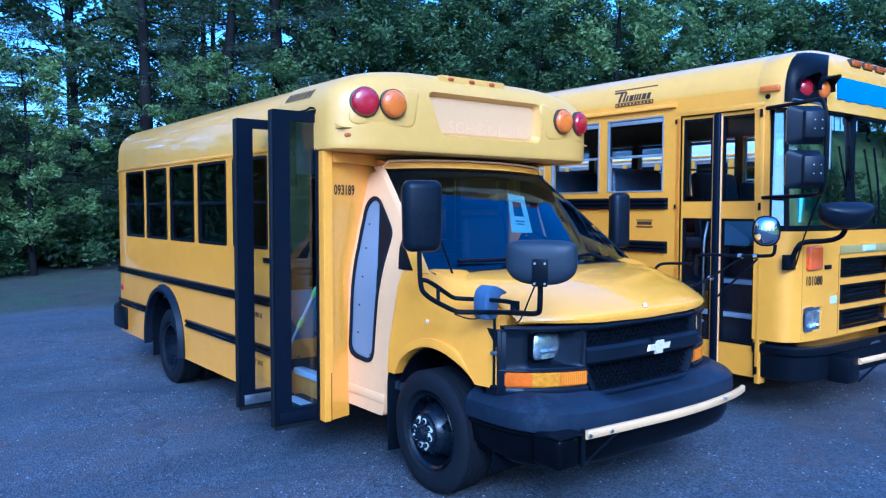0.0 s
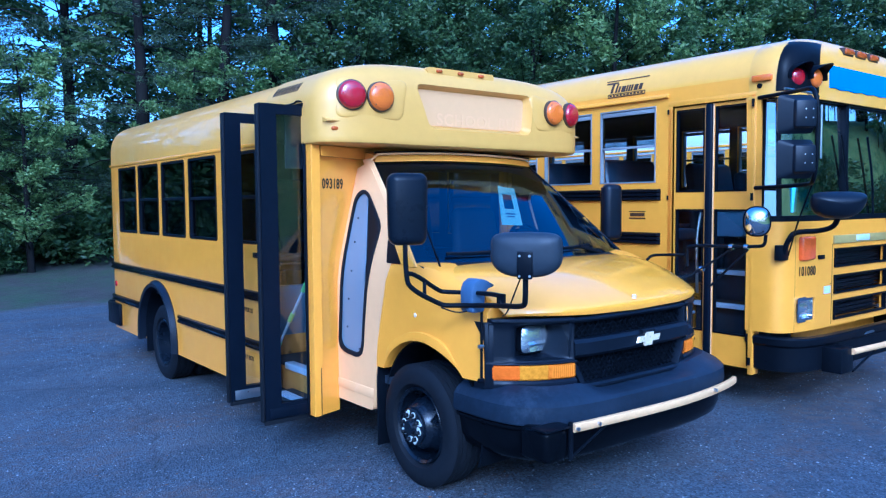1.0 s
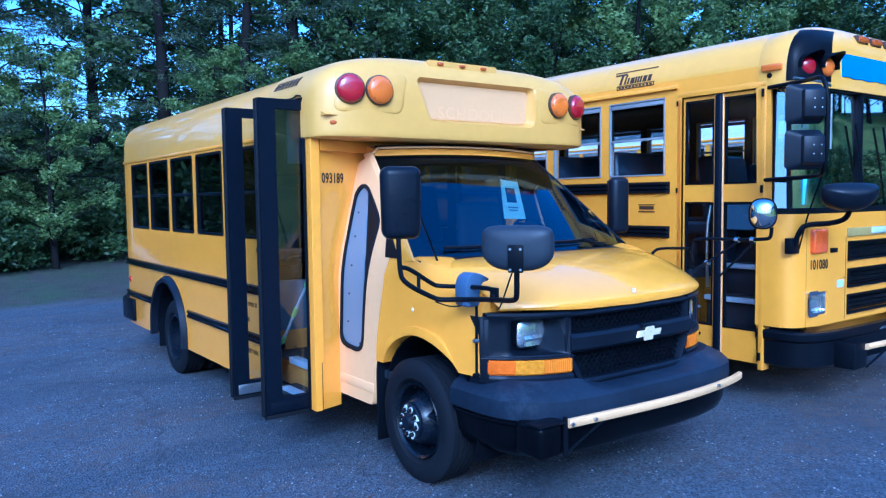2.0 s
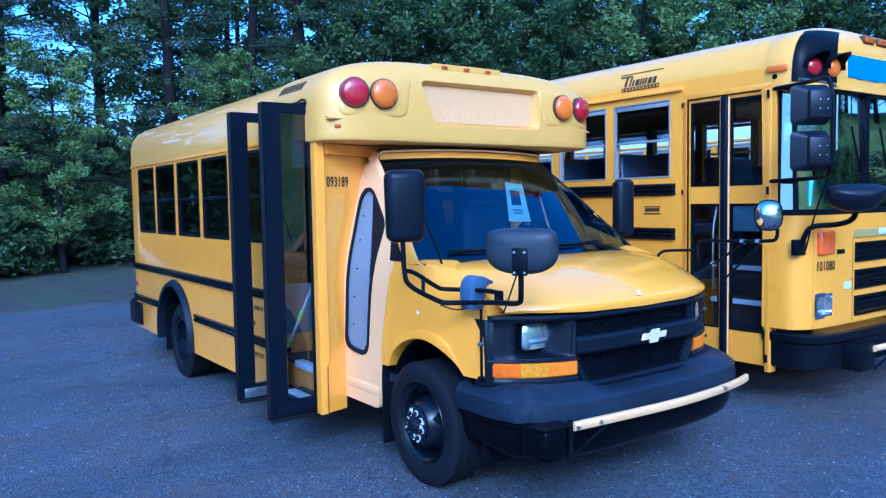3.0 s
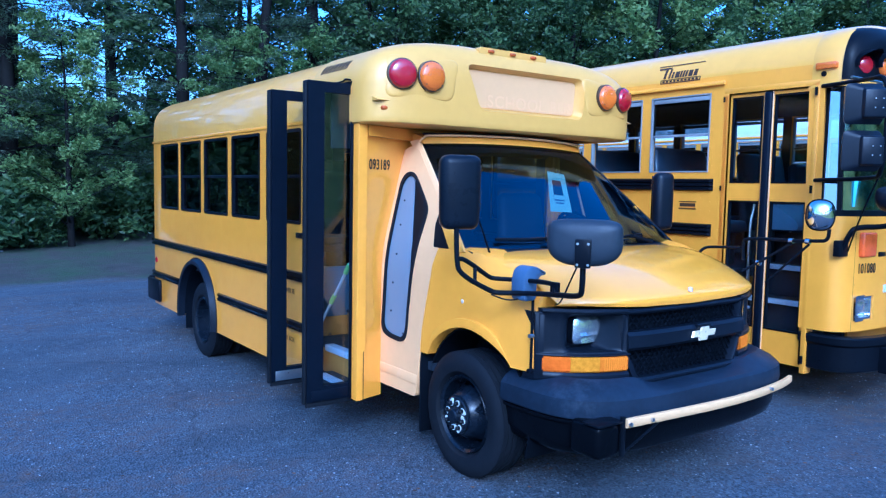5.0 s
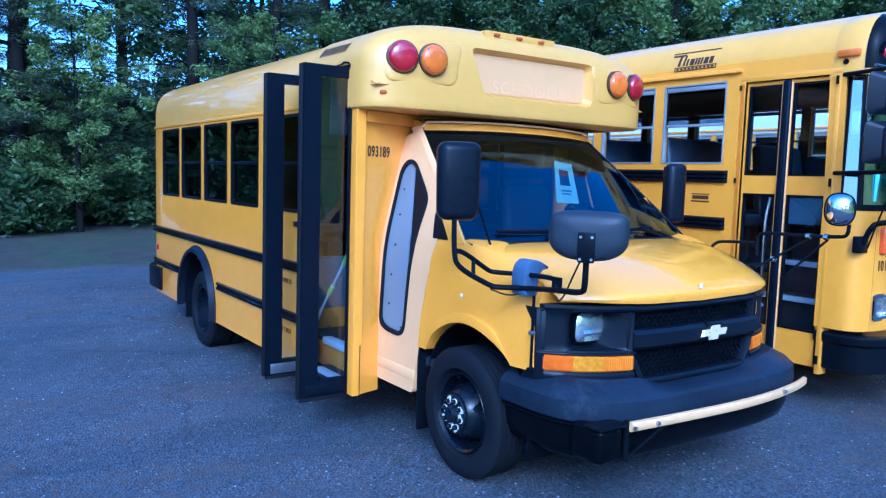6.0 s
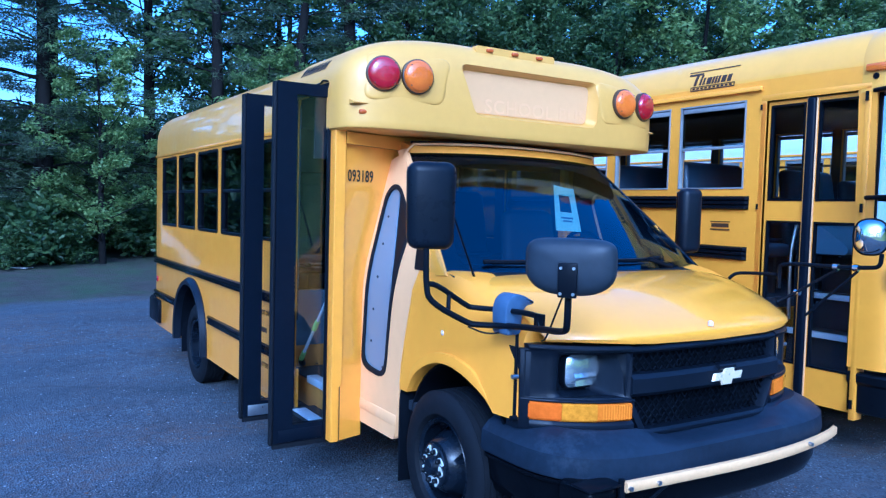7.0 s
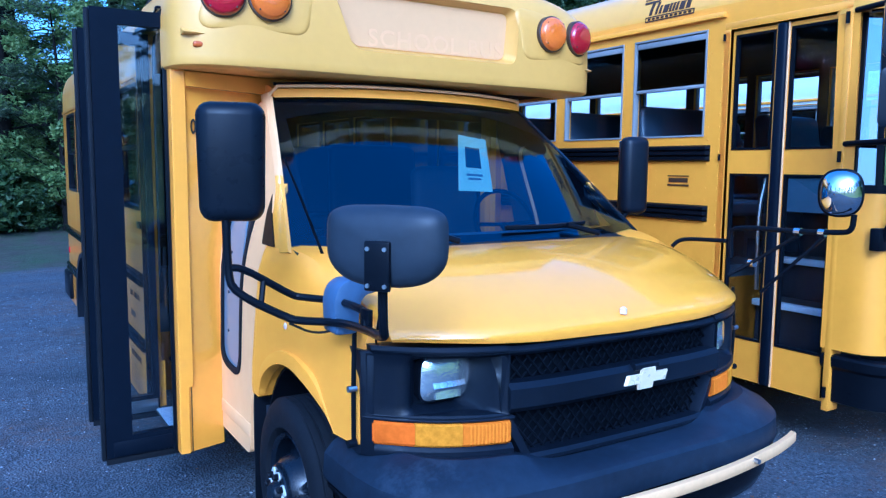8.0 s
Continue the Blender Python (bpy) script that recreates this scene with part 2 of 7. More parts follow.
def rounded(pts, r=0.05, seg=5):
    """An outline with its corners rounded."""
    out, n = [], len(pts)
    for i in range(n):
        a, b, c = Vector(pts[i - 1]), Vector(pts[i]), Vector(pts[(i + 1) % n])
        k = min(r, (a - b).length * 0.49, (c - b).length * 0.49)
        p, q = b + (a - b).normalized() * k, b + (c - b).normalized() * k
        for j in range(seg + 1):
            t = j / seg
            w = (1 - t) ** 2 * p + 2 * t * (1 - t) * b + t * t * q
            out.append((w.x, w.y))
    return out


def ring_of(outline, inner, axis, a, b):
    """A frame between two outlines of as many points, from a to b along an axis."""
    def at(u, v, w):
        return {"x": (w, u, v), "y": (u, w, v), "z": (u, v, w)}[axis]
    bm = bmesh.new()
    n = len(outline)
    vs = [[bm.verts.new(at(u, v, w)) for u, v in o] for w, o in ((a, outline), (b, outline), (b, inner), (a, inner))]
    for r in range(4):
        p, q = vs[r], vs[(r + 1) % 4]
        for k in range(n):
            j = (k + 1) % n
            bm.faces.new((p[k], p[j], q[j], q[k]))
    bmesh.ops.recalc_face_normals(bm, faces=bm.faces)
    return bm


def inset(outline, d):
    """The outline drawn in by about d."""
    n = len(outline)
    cx, cy = sum(p[0] for p in outline) / n, sum(p[1] for p in outline) / n
    sx = max(abs(p[0] - cx) for p in outline)
    sy = max(abs(p[1] - cy) for p in outline)
    return [(cx + (u - cx) * (1 - d / sx), cy + (v - cy) * (1 - d / sy)) for u, v in outline]


def cut(bm, *tools):
    """The solid with the other solids taken out of it."""
    obs = []
    for b in (bm, *tools):
        me = bpy.data.meshes.new("tmp")
        bmesh.ops.recalc_face_normals(b, faces=b.faces)
        b.to_mesh(me)
        b.free()
        obs.append(new("tmp", me))
    for t in obs[1:]:
        md = obs[0].modifiers.new("cut", "BOOLEAN")
        md.operation, md.solver, md.object = "DIFFERENCE", "EXACT", t
    me = bpy.data.meshes.new_from_object(obs[0].evaluated_get(bpy.context.evaluated_depsgraph_get()))
    out = bmesh.new()
    out.from_mesh(me)
    for o in obs:
        old = o.data
        bpy.data.objects.remove(o)
        bpy.data.meshes.remove(old)
    bpy.data.meshes.remove(me)
    return out


def wheel_disc(cy, cz, r, x0, x1, seg=40):
    return rod((x0, cy, cz), (x1, cy, cz), r, seg=seg)


def lathe(profile, centre, axis="x", seg=40, bm=None, flip=1):
    """Turns a profile of (distance along the axis, radius) round the x axis at centre."""
    bm = bm or bmesh.new()
    cx, cy, cz = centre
    rings = []
    for d, r in profile:
        rings.append([(cx + flip * d, cy + r * math.cos(2 * math.pi * k / seg), cz + r * math.sin(2 * math.pi * k / seg)) for k in range(seg)])
    vs = [[bm.verts.new(p) for p in r] for r in rings]
    for a, b in zip(vs, vs[1:]):
        for k in range(seg):
            j = (k + 1) % seg
            bm.faces.new((a[k], a[j], b[j], b[k]))
    bm.faces.new(vs[0])
    bm.faces.new(vs[-1][::-1])
    bmesh.ops.recalc_face_normals(bm, faces=bm.faces)
    return bm


def lettering(text, height, m4, m, parent, name="letter", stretch=1.0, depth=0.001):
    """Words in the built-in font, as a thin mesh. m4: pose of the text's left end on its baseline."""
    cu = bpy.data.curves.new("tmp", "FONT")
    cu.body, cu.size, cu.extrude, cu.offset = text, height * 1.4, depth, height * 0.02
    cu.space_character = 1.12
    ob = new("tmp", cu)
    me = bpy.data.meshes.new_from_object(ob.evaluated_get(bpy.context.evaluated_depsgraph_get()))
    bpy.data.objects.remove(ob)
    bpy.data.curves.remove(cu)
    bm = bmesh.new()
    bm.from_mesh(me)
    bpy.data.meshes.remove(me)
    bmesh.ops.transform(bm, matrix=m4 @ Matrix.Diagonal((stretch, 1, 1, 1)), verts=bm.verts)
    # each character is a piece of its own
    left = set(bm.faces)
    while left:
        todo, island = [left.pop()], set()
        while todo:
            f = todo.pop()
            island.add(f)
            for v in f.verts:
                for g in v.link_faces:
                    if g in left:
                        left.discard(g)
                        todo.append(g)
        one, made = bmesh.new(), {}
        for f in island:
            for v in f.verts:
                if v not in made:
                    made[v] = one.verts.new(v.co)
            one.faces.new([made[v] for v in f.verts])
        part(name, one, m, parent, smooth=0)
    bm.free()


def se(t, p):
    return math.copysign(abs(t) ** p, t)

# ---- the small bus: its places ----
BX0, BX1, BY0, BY1, BC = 2.52, 4.92, 4.46, 9.42, 3.72
CC = 3.73
bus1 = thing("minibus", (3.73, 5.5, 0), "small yellow school bus with its folding door open", "school bus")


def roof_ring(cx, half, zb, h, y, n=4, k=28, z0=None):
    """A cross-section of a bus: upright sides up to zb, then a rounded roof of height h."""
    pts = [] if z0 is None else [(cx - half, y, z0)]
    for i in range(k + 1):
        a = math.pi * i / k
        pts.append((cx - half * se(math.cos(a), 2 / n), y, zb + h * abs(math.sin(a)) ** (2 / n)))
    return pts + ([] if z0 is None else [(cx + half, y, z0)])


def minibus_body():
    ys = [(BY0, 0.0), (BY1 - 0.10, 0.0), (BY1 - 0.05, 0.015), (BY1 - 0.015, 0.05), (BY1, 0.10)]
    outer = loft([roof_ring(BC, 1.2 - d, 2.2 - d * 0.3, 0.53 - d * 0.7, y, z0=0.335) for y, d in ys], True)
    inner = loft([roof_ring(BC, 1.14, 2.18, 0.495, y, z0=0.62) for y in (BY0 - 0.5, BY1 - 0.06)], True)
    tools = [inner]
    for y0 in WIN_Y:
        tools.append(prism(rounded([(y0, 1.455), (y0 + 0.655, 1.455), (y0 + 0.655, 2.168), (y0, 2.168)], 0.03), "x", 2.3, 2.7))
        tools.append(prism(rounded([(y0, 1.455), (y0 + 0.655, 1.455), (y0 + 0.655, 2.168), (y0, 2.168)], 0.03), "x", 4.7, 5.1))
    tools.append(bx(2.3, 2.75, 4.545, 5.19, 0.2, 2.40))                       # the doorway
    tools.append(prism([(4.44, 4.3), (5.2, 4.3), (5.2, 5.24), (4.92, 5.24), (4.44, 4.64)], "z", 0.2, 2.155))
    tools.append(bx(2.56, 5.0, 4.3, 4.62, 0.2, 0.66))
    tools.append(bx(2.6, 3.5, 4.545, 5.60, 0.30, 0.9))                        # the stepwell
    for a, b in ((2.3, 3.02), (4.42, 5.1)):
        tools.append(wheel_disc(7.74, 0.42, 0.52, a, b))
        tools.append(bx(a, b, 7.22, 8.26, 0.1, 0.42))
    tools.append(bx(2.3, 5.2, 4.3, 5.06, 2.21, 2.9))                          # room for the front cap
    return cut(outer, *tools)


WIN_Y = [5.325, 6.115, 6.87, 7.622, 8.362]
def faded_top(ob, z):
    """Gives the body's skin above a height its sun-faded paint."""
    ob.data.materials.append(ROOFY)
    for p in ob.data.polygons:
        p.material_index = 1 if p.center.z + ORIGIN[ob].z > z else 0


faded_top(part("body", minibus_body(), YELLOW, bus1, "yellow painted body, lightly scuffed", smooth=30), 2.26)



def lining(cx, half, zb, h, y0, y1, z0, wins, win_z, doors):
    """The inner skin of a bus, with its openings."""
    a = loft([roof_ring(cx, half, zb, h, y, z0=z0) for y in (y0, y1)], True)
    b = loft([roof_ring(cx, half - 0.008, zb, h - 0.008, y, z0=z0 + 0.008) for y in (y0 - 0.2, y1 - 0.008)], True)
    tools = [b] + doors
    for y, w in wins:
        tools.append(bx(cx - half - 0.1, cx + half + 0.1, y - 0.005, y + w + 0.005, win_z[0] - 0.005, win_z[1] + 0.005))
    return cut(a, *tools)


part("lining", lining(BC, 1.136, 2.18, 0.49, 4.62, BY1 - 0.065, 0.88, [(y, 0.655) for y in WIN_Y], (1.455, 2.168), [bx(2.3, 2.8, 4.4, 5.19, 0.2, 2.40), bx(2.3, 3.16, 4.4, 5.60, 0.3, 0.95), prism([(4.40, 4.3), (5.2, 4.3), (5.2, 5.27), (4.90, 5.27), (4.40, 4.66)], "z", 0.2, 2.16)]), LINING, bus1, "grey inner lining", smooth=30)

# side windows: black frame, upper and lower sash
for side, sx in ((0, 1), (1, -1)):
    xo = BX0 if side == 0 else BX1
    for y0 in WIN_Y:
        o = rounded([(y0, 1.455), (y0 + 0.655, 1.455), (y0 + 0.655, 2.168), (y0, 2.168)], 0.03)
        fr = part("window", ring_of(o, inset(o, 0.022), "x", xo - 0.004 * sx, xo + 0.045 * sx), BLACK, bus1, "black framed window", smooth=40)
        part("meeting_rail", bx(*sorted((xo + 0.006 * sx, xo + 0.03 * sx)), y0 + 0.02, y0 + 0.635, 1.80, 1.825, 0.003), BLACK, fr)
        part("pane", bx(*sorted((xo + 0.012 * sx, xo + 0.016 * sx)), y0 + 0.02, y0 + 0.635, 1.815, 2.15), WINGLASS, fr, "dark tinted glass", smooth=0)
        part("pane", bx(*sorted((xo + 0.022 * sx, xo + 0.026 * sx)), y0 + 0.02, y0 + 0.635, 1.47, 1.81), WINGLASS, fr, "dark tinted glass", smooth=0)

# seam under the roof panel, rub rails, fender flare, rear bumper
for xo, sx in ((BX0, -1), (BX1, 1)):
    a, b = sorted((xo, xo + 0.008 * sx))
    part("roof_seam", bx(a, b, 5.2, BY1 - 0.06, 2.19, 2.215, 0.003), YELLOW, bus1)

    def rail(y0, y1, z0, z1):
        """A ribbed steel rub rail with tapered ends."""
        prof = [(0, z0), (0.022, z0 + 0.006), (0.022, z0 + (z1 - z0) * 0.32), (0.012, z0 + (z1 - z0) * 0.42), (0.012, z0 + (z1 - z0) * 0.58), (0.022, z0 + (z1 - z0) * 0.68), (0.022, z1 - 0.006), (0, z1)]
        rings = []
        for y, f in ((y0, 0.1), (y0 + 0.035, 1), (y1 - 0.03, 1), (y1, 0.1)):
            rings.append([(xo + sx * d * f, y, z) for d, z in prof])
        return loft(rings, True)
    part("rub_rail", rail(5.27, BY1 - 0.03, 1.025, 1.10), GLOSSBLACK, bus1, "ribbed black rub rail")
    part("rub_rail", rail(5.27, 7.14, 0.65, 0.722), GLOSSBLACK, bus1, "ribbed black rub rail")
    part("rub_rail", rail(8.34, BY1 - 0.03, 0.65, 0.722), GLOSSBLACK, bus1, "ribbed black rub rail")
    arc = [(7.74 + 0.555 * math.cos(a), 0.435 + 0.555 * math.sin(a)) for a in (math.pi * k / 24 for k in range(25))]
    arc = [(8.295, 0.34)] + arc + [(7.185, 0.34)]
    rings = []
    for i, (y, z) in enumerate(arc):
        d = Vector((y - 7.74, z - 0.42)).normalized() if z > 0.42 else Vector((1 if y > 7.74 else -1, 0))
        rings.append([(xo - sx * 0.02, y - d.x * 0.06, z - d.y * 0.06), (xo + sx * 0.05, y - d.x * 0.055, z - d.y * 0.055), (xo + sx * 0.055, y - d.x * 0.02, z - d.y * 0.02), (xo + sx * 0.012, y + d.x * 0.012, z + d.y * 0.012), (xo - sx * 0.02, y + d.x * 0.01, z + d.y * 0.01)])
    part("wheel_arch_trim", loft(rings, True), PLASTIC, bus1, "black rubber wheel arch trim")
    part("arch_liner", cut(wheel_disc(7.74, 0.42, 0.519, xo - sx * 0.02, xo - sx * 0.50), wheel_disc(7.74, 0.42, 0.506, xo + sx * 0.1, xo - sx * 0.485), bx(*sorted((xo + sx * 0.1, xo - sx * 0.6)), 7.1, 8.4, -0.2, 0.36)), BLACK, bus1)
    part("mud_flap", bx(*sorted((xo - sx * 0.03, xo - sx * 0.55)), 8.24, 8.255, 0.2, 0.62), BLACK, bus1)
    part("reflector", lathe([(0, 0.032), (0.008, 0.032), (0.012, 0.024)], (xo, 9.24, 0.85), seg=18, flip=sx), REDLENS, bus1)
bm = bx(2.50, 4.94, BY1 - 0.02, BY1 + 0.12, 0.36, 0.64, 0.02)
bx(2.485, 2.535, 9.05, BY1 + 0.1, 0.375, 0.625, 0.015, bm=bm)
bx(4.905, 4.955, 9.05, BY1 + 0.1, 0.375, 0.625, 0.015, bm=bm)
part("rear_bumper", bm, BLACK, bus1, "black steel rear bumper")
part("battery_door", bx(BX0 - 0.004, BX0 + 0.01, 5.26, 5.78, 0.37, 0.62, 0.002), YELLOW, bus1)
part("latch", bx(BX0 - 0.012, BX0, 5.29, 5.40, 1.355, 1.395, 0.004), BLACK, bus1)
side_text = Matrix(((0, 0, -1, 0), (-1, 0, 0, 0), (0, 1, 0, 0), (0, 0, 0, 1)))


def on_side(x, y, z):
    """The pose of lettering on a side wall that faces -x, read from the front backwards... towards -y."""
    return Matrix.Translation((x, y, z)) @ side_text


lettering("NOT OVER 25", 0.035, on_side(BX0 - 0.002, 5.74, 0.925), DECALB, bus1, "letter", 0.9)
lettering("BATTERY BOX", 0.035, on_side(BX0 - 0.006, 5.74, 0.555), DECALB, bus1, "letter", 0.9)
part("sticker", bx(BX0 - 0.002, BX0, 5.60, 5.74, 0.80, 0.835), DECALB, bus1, smooth=0)

# the doorway: step, treads, leaves that stand open
part("step_tread", bx(2.54, 2.74, 4.56, 5.18, 0.335, 0.365, 0.006), TREADMAT, bus1)
part("step_nosing", bx(2.533, 2.625, 4.58, 5.12, 0.3655, 0.372, 0.002), STRIP, bus1, "pale worn step nosing")
part("riser", bx(2.71, 2.73, 4.55, 5.59, 0.335, 0.52, 0.002), WOODB, bus1)
part("step_tread", bx(2.70, 3.05, 4.56, 5.58, 0.52, 0.545, 0.006), TREADMAT, bus1)
part("step_nosing", bx(2.69, 2.765, 4.58, 5.26, 0.505, 0.552, 0.004), STRIP, bus1, "pale worn step nosing")
part("riser", bx(3.05, 3.08, 4.55, 5.59, 0.54, 0.72, 0.002), WOODB, bus1)
part("step_tread", bx(3.04, 3.16, 4.56, 5.58, 0.72, 0.745, 0.006), TREADMAT, bus1)
part("riser", bx(3.12, 3.15, 4.55, 5.59, 0.745, 0.88, 0.002), WOODB, bus1)
part("step_side", bx(2.57, 3.5, 5.58, 5.61, 0.335, 0.70, 0.002), WOODB, bus1, "ochre painted side of the stepwell")
part("step_side_panel", bx(2.57, 3.5, 5.575, 5.605, 0.70, 1.10, 0.006), PANELGREY, bus1, "grey modesty panel")
part("grab_rail", tube([(2.60, 5.55, 1.285), (3.4, 5.55, 1.285)], 0.014), BLACK, bus1)
for x in (2.72, 2.80, 3.05):
    part("bolt", rod((x, 5.54, 1.285), (x, 5.525, 1.285), 0.014, seg=10), CHROME, bus1)
part("partition_pane", bx(2.62, 3.5, 5.588, 5.594, 1.105, 1.95), glass("dark_partition", (0.52, 0.58, 0.66), 0.03), bus1, "dark partition pane behind the steps", smooth=0)
part("knob", lathe([(0, 0.016), (0.02, 0.022), (0.03, 0.012)], (2.87, 5.56, 0.55), seg=14), CHROME, bus1)


def door_leaf(y, name, x0):
    """A narrow glazed leaf, folded out square to the side of the bus."""
    x1, z0, z1 = 2.56, 0.345, 2.405
    o = [(x0, z0), (x1, z0), (x1, z1), (x0, z1)]
    i = [(x0 + 0.115, z0 + 0.098), (x1 - 0.035, z0 + 0.098), (x1 - 0.035, z1 - 0.066), (x0 + 0.115, z1 - 0.066)]
    leaf = part("door_leaf", ring_of(o, i, "y", y, y + 0.045), NAVY, bus1, "open black framed door leaf with tall glass", smooth=0)
    part("pane", bx(x0 + 0.115, x1 - 0.035, y + 0.018, y + 0.024, z0 + 0.098, z1 - 0.066), name, leaf, smooth=0)
    part("edge_seal", bx(x0 - 0.02, x0, y + 0.004, y + 0.04, z0 - 0.01, z1 - 0.005, 0.006), RUBBER, leaf)
    part("kick_plate", bx(x0 + 0.03, x1 - 0.01, y - 0.006, y, z0 + 0.005, z0 + 0.075, 0.003), STEEL if name is CLEAR2 else NAVY, leaf)
    part("sweep_strip", bx(x0, x1, y + 0.01, y + 0.03, z0 - 0.035, z0, 0.003), RUBBER, leaf)
    return leaf


CLEAR2 = glass("door_glass", (0.96, 0.97, 0.98), 0.03)
CLEAR3 = glass("door_glass_front", (0.80, 0.84, 0.87), 0.05)
door_leaf(4.545, CLEAR3, 2.200)
door_leaf(5.160, CLEAR2, 2.218)
bm = bx(2.50, 2.56, 4.53, 4.548, 0.34, 2.42, 0.003)
bx(2.50, 2.56, 5.188, 5.206, 0.34, 2.42, 0.003, bm=bm)
bx(2.50, 2.56, 4.53, 5.206, 2.40, 2.425, 0.003, bm=bm)
part("door_frame", bm, BLACK, bus1)
part("door_seal_strip", tube([(2.515, 5.19, 2.427), (2.50, 4.9, 2.435), (2.505, 4.66, 2.43), (2.49, 4.60, 2.445), (2.515, 4.53, 2.425)], 0.006), BLACK, bus1)

# added dark sheet: gives the shade inside the cap, hides its bright inner skin
part("header_panel", bx(2.66, 4.80, 5.12, 5.14, 2.02, 2.60, 0.004), DARKIN, bus1, "added dark panel in place of the shade over the driver")

# front bulkhead with the corner post
post = rounded([(2.516, 4.545), (2.516, 4.455), (2.57, 4.475), (3.00, 4.60), (3.00, 4.70), (2.62, 4.62)], 0.018, 3)
part("corner_post", cut(prism(post, "z", 0.335, 2.20), bx(2.74, 3.2, 4.3, 4.8, 0.2, 0.42)), YELLOW, bus1, "yellow front corner post", smooth=25)
part("slanting_wall", prism([(4.40, 4.60), (4.44, 4.60), (4.918, 5.20), (4.918, 5.25), (4.40, 4.64)], "z", 0.36, 2.156), YELLOW, bus1)
bh = bx(2.95, 4.43, 4.61, 4.66, 0.5, 2.2)
bh = cut(bh, bx(3.03, 4.37, 4.4, 4.8, 0.9, 2.04))
part("bulkhead", bh, YELLOW, bus1)
part("bulkhead_lip", loft([[(2.58, 4.440, 2.075), (2.58, 4.446, 2.142), (2.60, 4.52, 2.15), (2.60, 4.52, 2.075)], [(3.02, 4.562, 2.065), (3.02, 4.568, 2.142), (3.02, 4.66, 2.15), (3.02, 4.66, 2.065)]], True), YELLOW, bus1)
part("post_seam", rod((2.575, 4.4745, 0.33), (2.575, 4.4745, 2.13), 0.0025, seg=6), DECALB, bus1)
ang = math.atan2(0.125, 0.43)
lettering("093189", 0.068, Matrix.Translation((2.604, 4.4775, 1.862)) @ Matrix.Rotation(ang, 4, "Z") @ Matrix.Rotation(math.pi / 2, 4, "X"), DECAL, bus1, "letter", 0.64)


# ---- front cap over the windscreen ----
def cap_ring(phi, h=1.222, front=0.47, y0=4.72, zb=2.30, zh=0.432, k=64):
    c, s = max(0, math.cos(phi)) ** 0.55, math.sin(phi) ** 0.55 if phi > 0 else 0
    out = []
    for i in range(k + 1):
        t = math.pi * i / k
        wx = h * c * se(math.cos(t), 0.30 if t < math.pi / 2 else 0.25)
        out.append((BC - wx * (1 if wx > 0 else 1.012), y0 - front * (0.25 + 0.75 * c) * abs(math.sin(t)) ** 0.30 - 0.02 * math.sin(t) ** 2, zb + zh * s))
    return out


rings = [[(BC + (x - BC) * (1 - 0.2 * d), 4.72 + (y - 4.72) * (1 - d), zz) for x, y, z in cap_ring(0)] for d, zz in ((0.12, 2.148), (0.05, 2.151), (0.012, 2.159), (0.002, 2.172), (0.004, 2.20), (0, 2.235))]
rings += [cap_ring(math.pi / 2 * k / 22) for k in range(23)]
rings = [r + [(r[-1][0], 5.12, r[-1][2]), (r[0][0], 5.12, r[0][2])] for r in rings]
cap = loft(rings, True)
hole = rounded([(3.345, 2.30), (4.262, 2.30), (4.285, 2.555), (3.25, 2.555)], 0.045)
wide = rounded([(3.325, 2.275), (4.30, 2.275), (4.32, 2.585), (3.205, 2.585)], 0.06)
cutter = loft([[(u, 4.10, v) for u, v in wide], [(u, 4.240, v) for u, v in wide], [(u, 4.300, v) for u, v in hole]], True)
under = bx(2.585, 4.855, 4.56, 5.3, 2.0, 2.47)
over = bx(2.85, 4.59, 4.57, 5.3, 2.1, 2.61)
cap = cut(cap, cutter, under, over, bx(2.3, 2.75, 4.56, 5.19, 2.0, 2.405))
cap_ob = part("front_cap", cap, FADED, bus1, "pale faded yellow moulded front cap", smooth=32)
part("sign_panel", prism(inset(hole, 0.004), "y", 4.297, 4.312), SIGNP, cap_ob, "bleached blank sign panel", smooth=0)
lettering("SCHOOL BUS", 0.085, Matrix.Translation((3.43, 4.2965, 2.312)) @ Matrix.Rotation(math.pi / 2, 4, "X"), GHOST, cap_ob, "letter", 1.05)


def cap_y(x, z):
    """The cap's front at a place across and up."""
    s = max(0, (z - 2.30) / 0.432) ** (1 / 0.55)
    c = max(0.01, 1 - s * s) ** 0.275
    u = min(0.999, abs(BC - x) / (1.222 * c * (1 if x < BC else 1.012))) ** (1 / (0.30 if x < BC else 0.25))
    si = math.sqrt(1 - u * u)
    return 4.72 - 0.47 * (0.25 + 0.75 * c) * si ** 0.30 - 0.02 * si ** 2


# soft raised mouldings round the lamps
for sx in (-1, 1):
    o = rounded([(BC + sx * (BC - u), v) for u, v in ((2.60, 2.312), (3.09, 2.312), (3.15, 2.59), (2.63, 2.59))], 0.06, 5)
    cx, cz = BC + sx * (BC - 2.85), 2.445
    rings = []
    for f, d in ((1.0, -0.004), (0.985, 0.001), (0.95, 0.005), (0.9, 0.0065), (0.75, 0.007), (0.5, 0.007), (0.25, 0.007), (0.02, 0.007)):
        rings.append([(BC + (cx + (u - cx) * f - BC) * (1 + 0.35 * max(0, d)), cap_y(cx + (u - cx) * f, cz + (v - cz) * f) - d, cz + (v - cz) * f) for u, v in o])
    part("lamp_moulding", loft(rings, True), FADED, cap_ob, smooth=50)
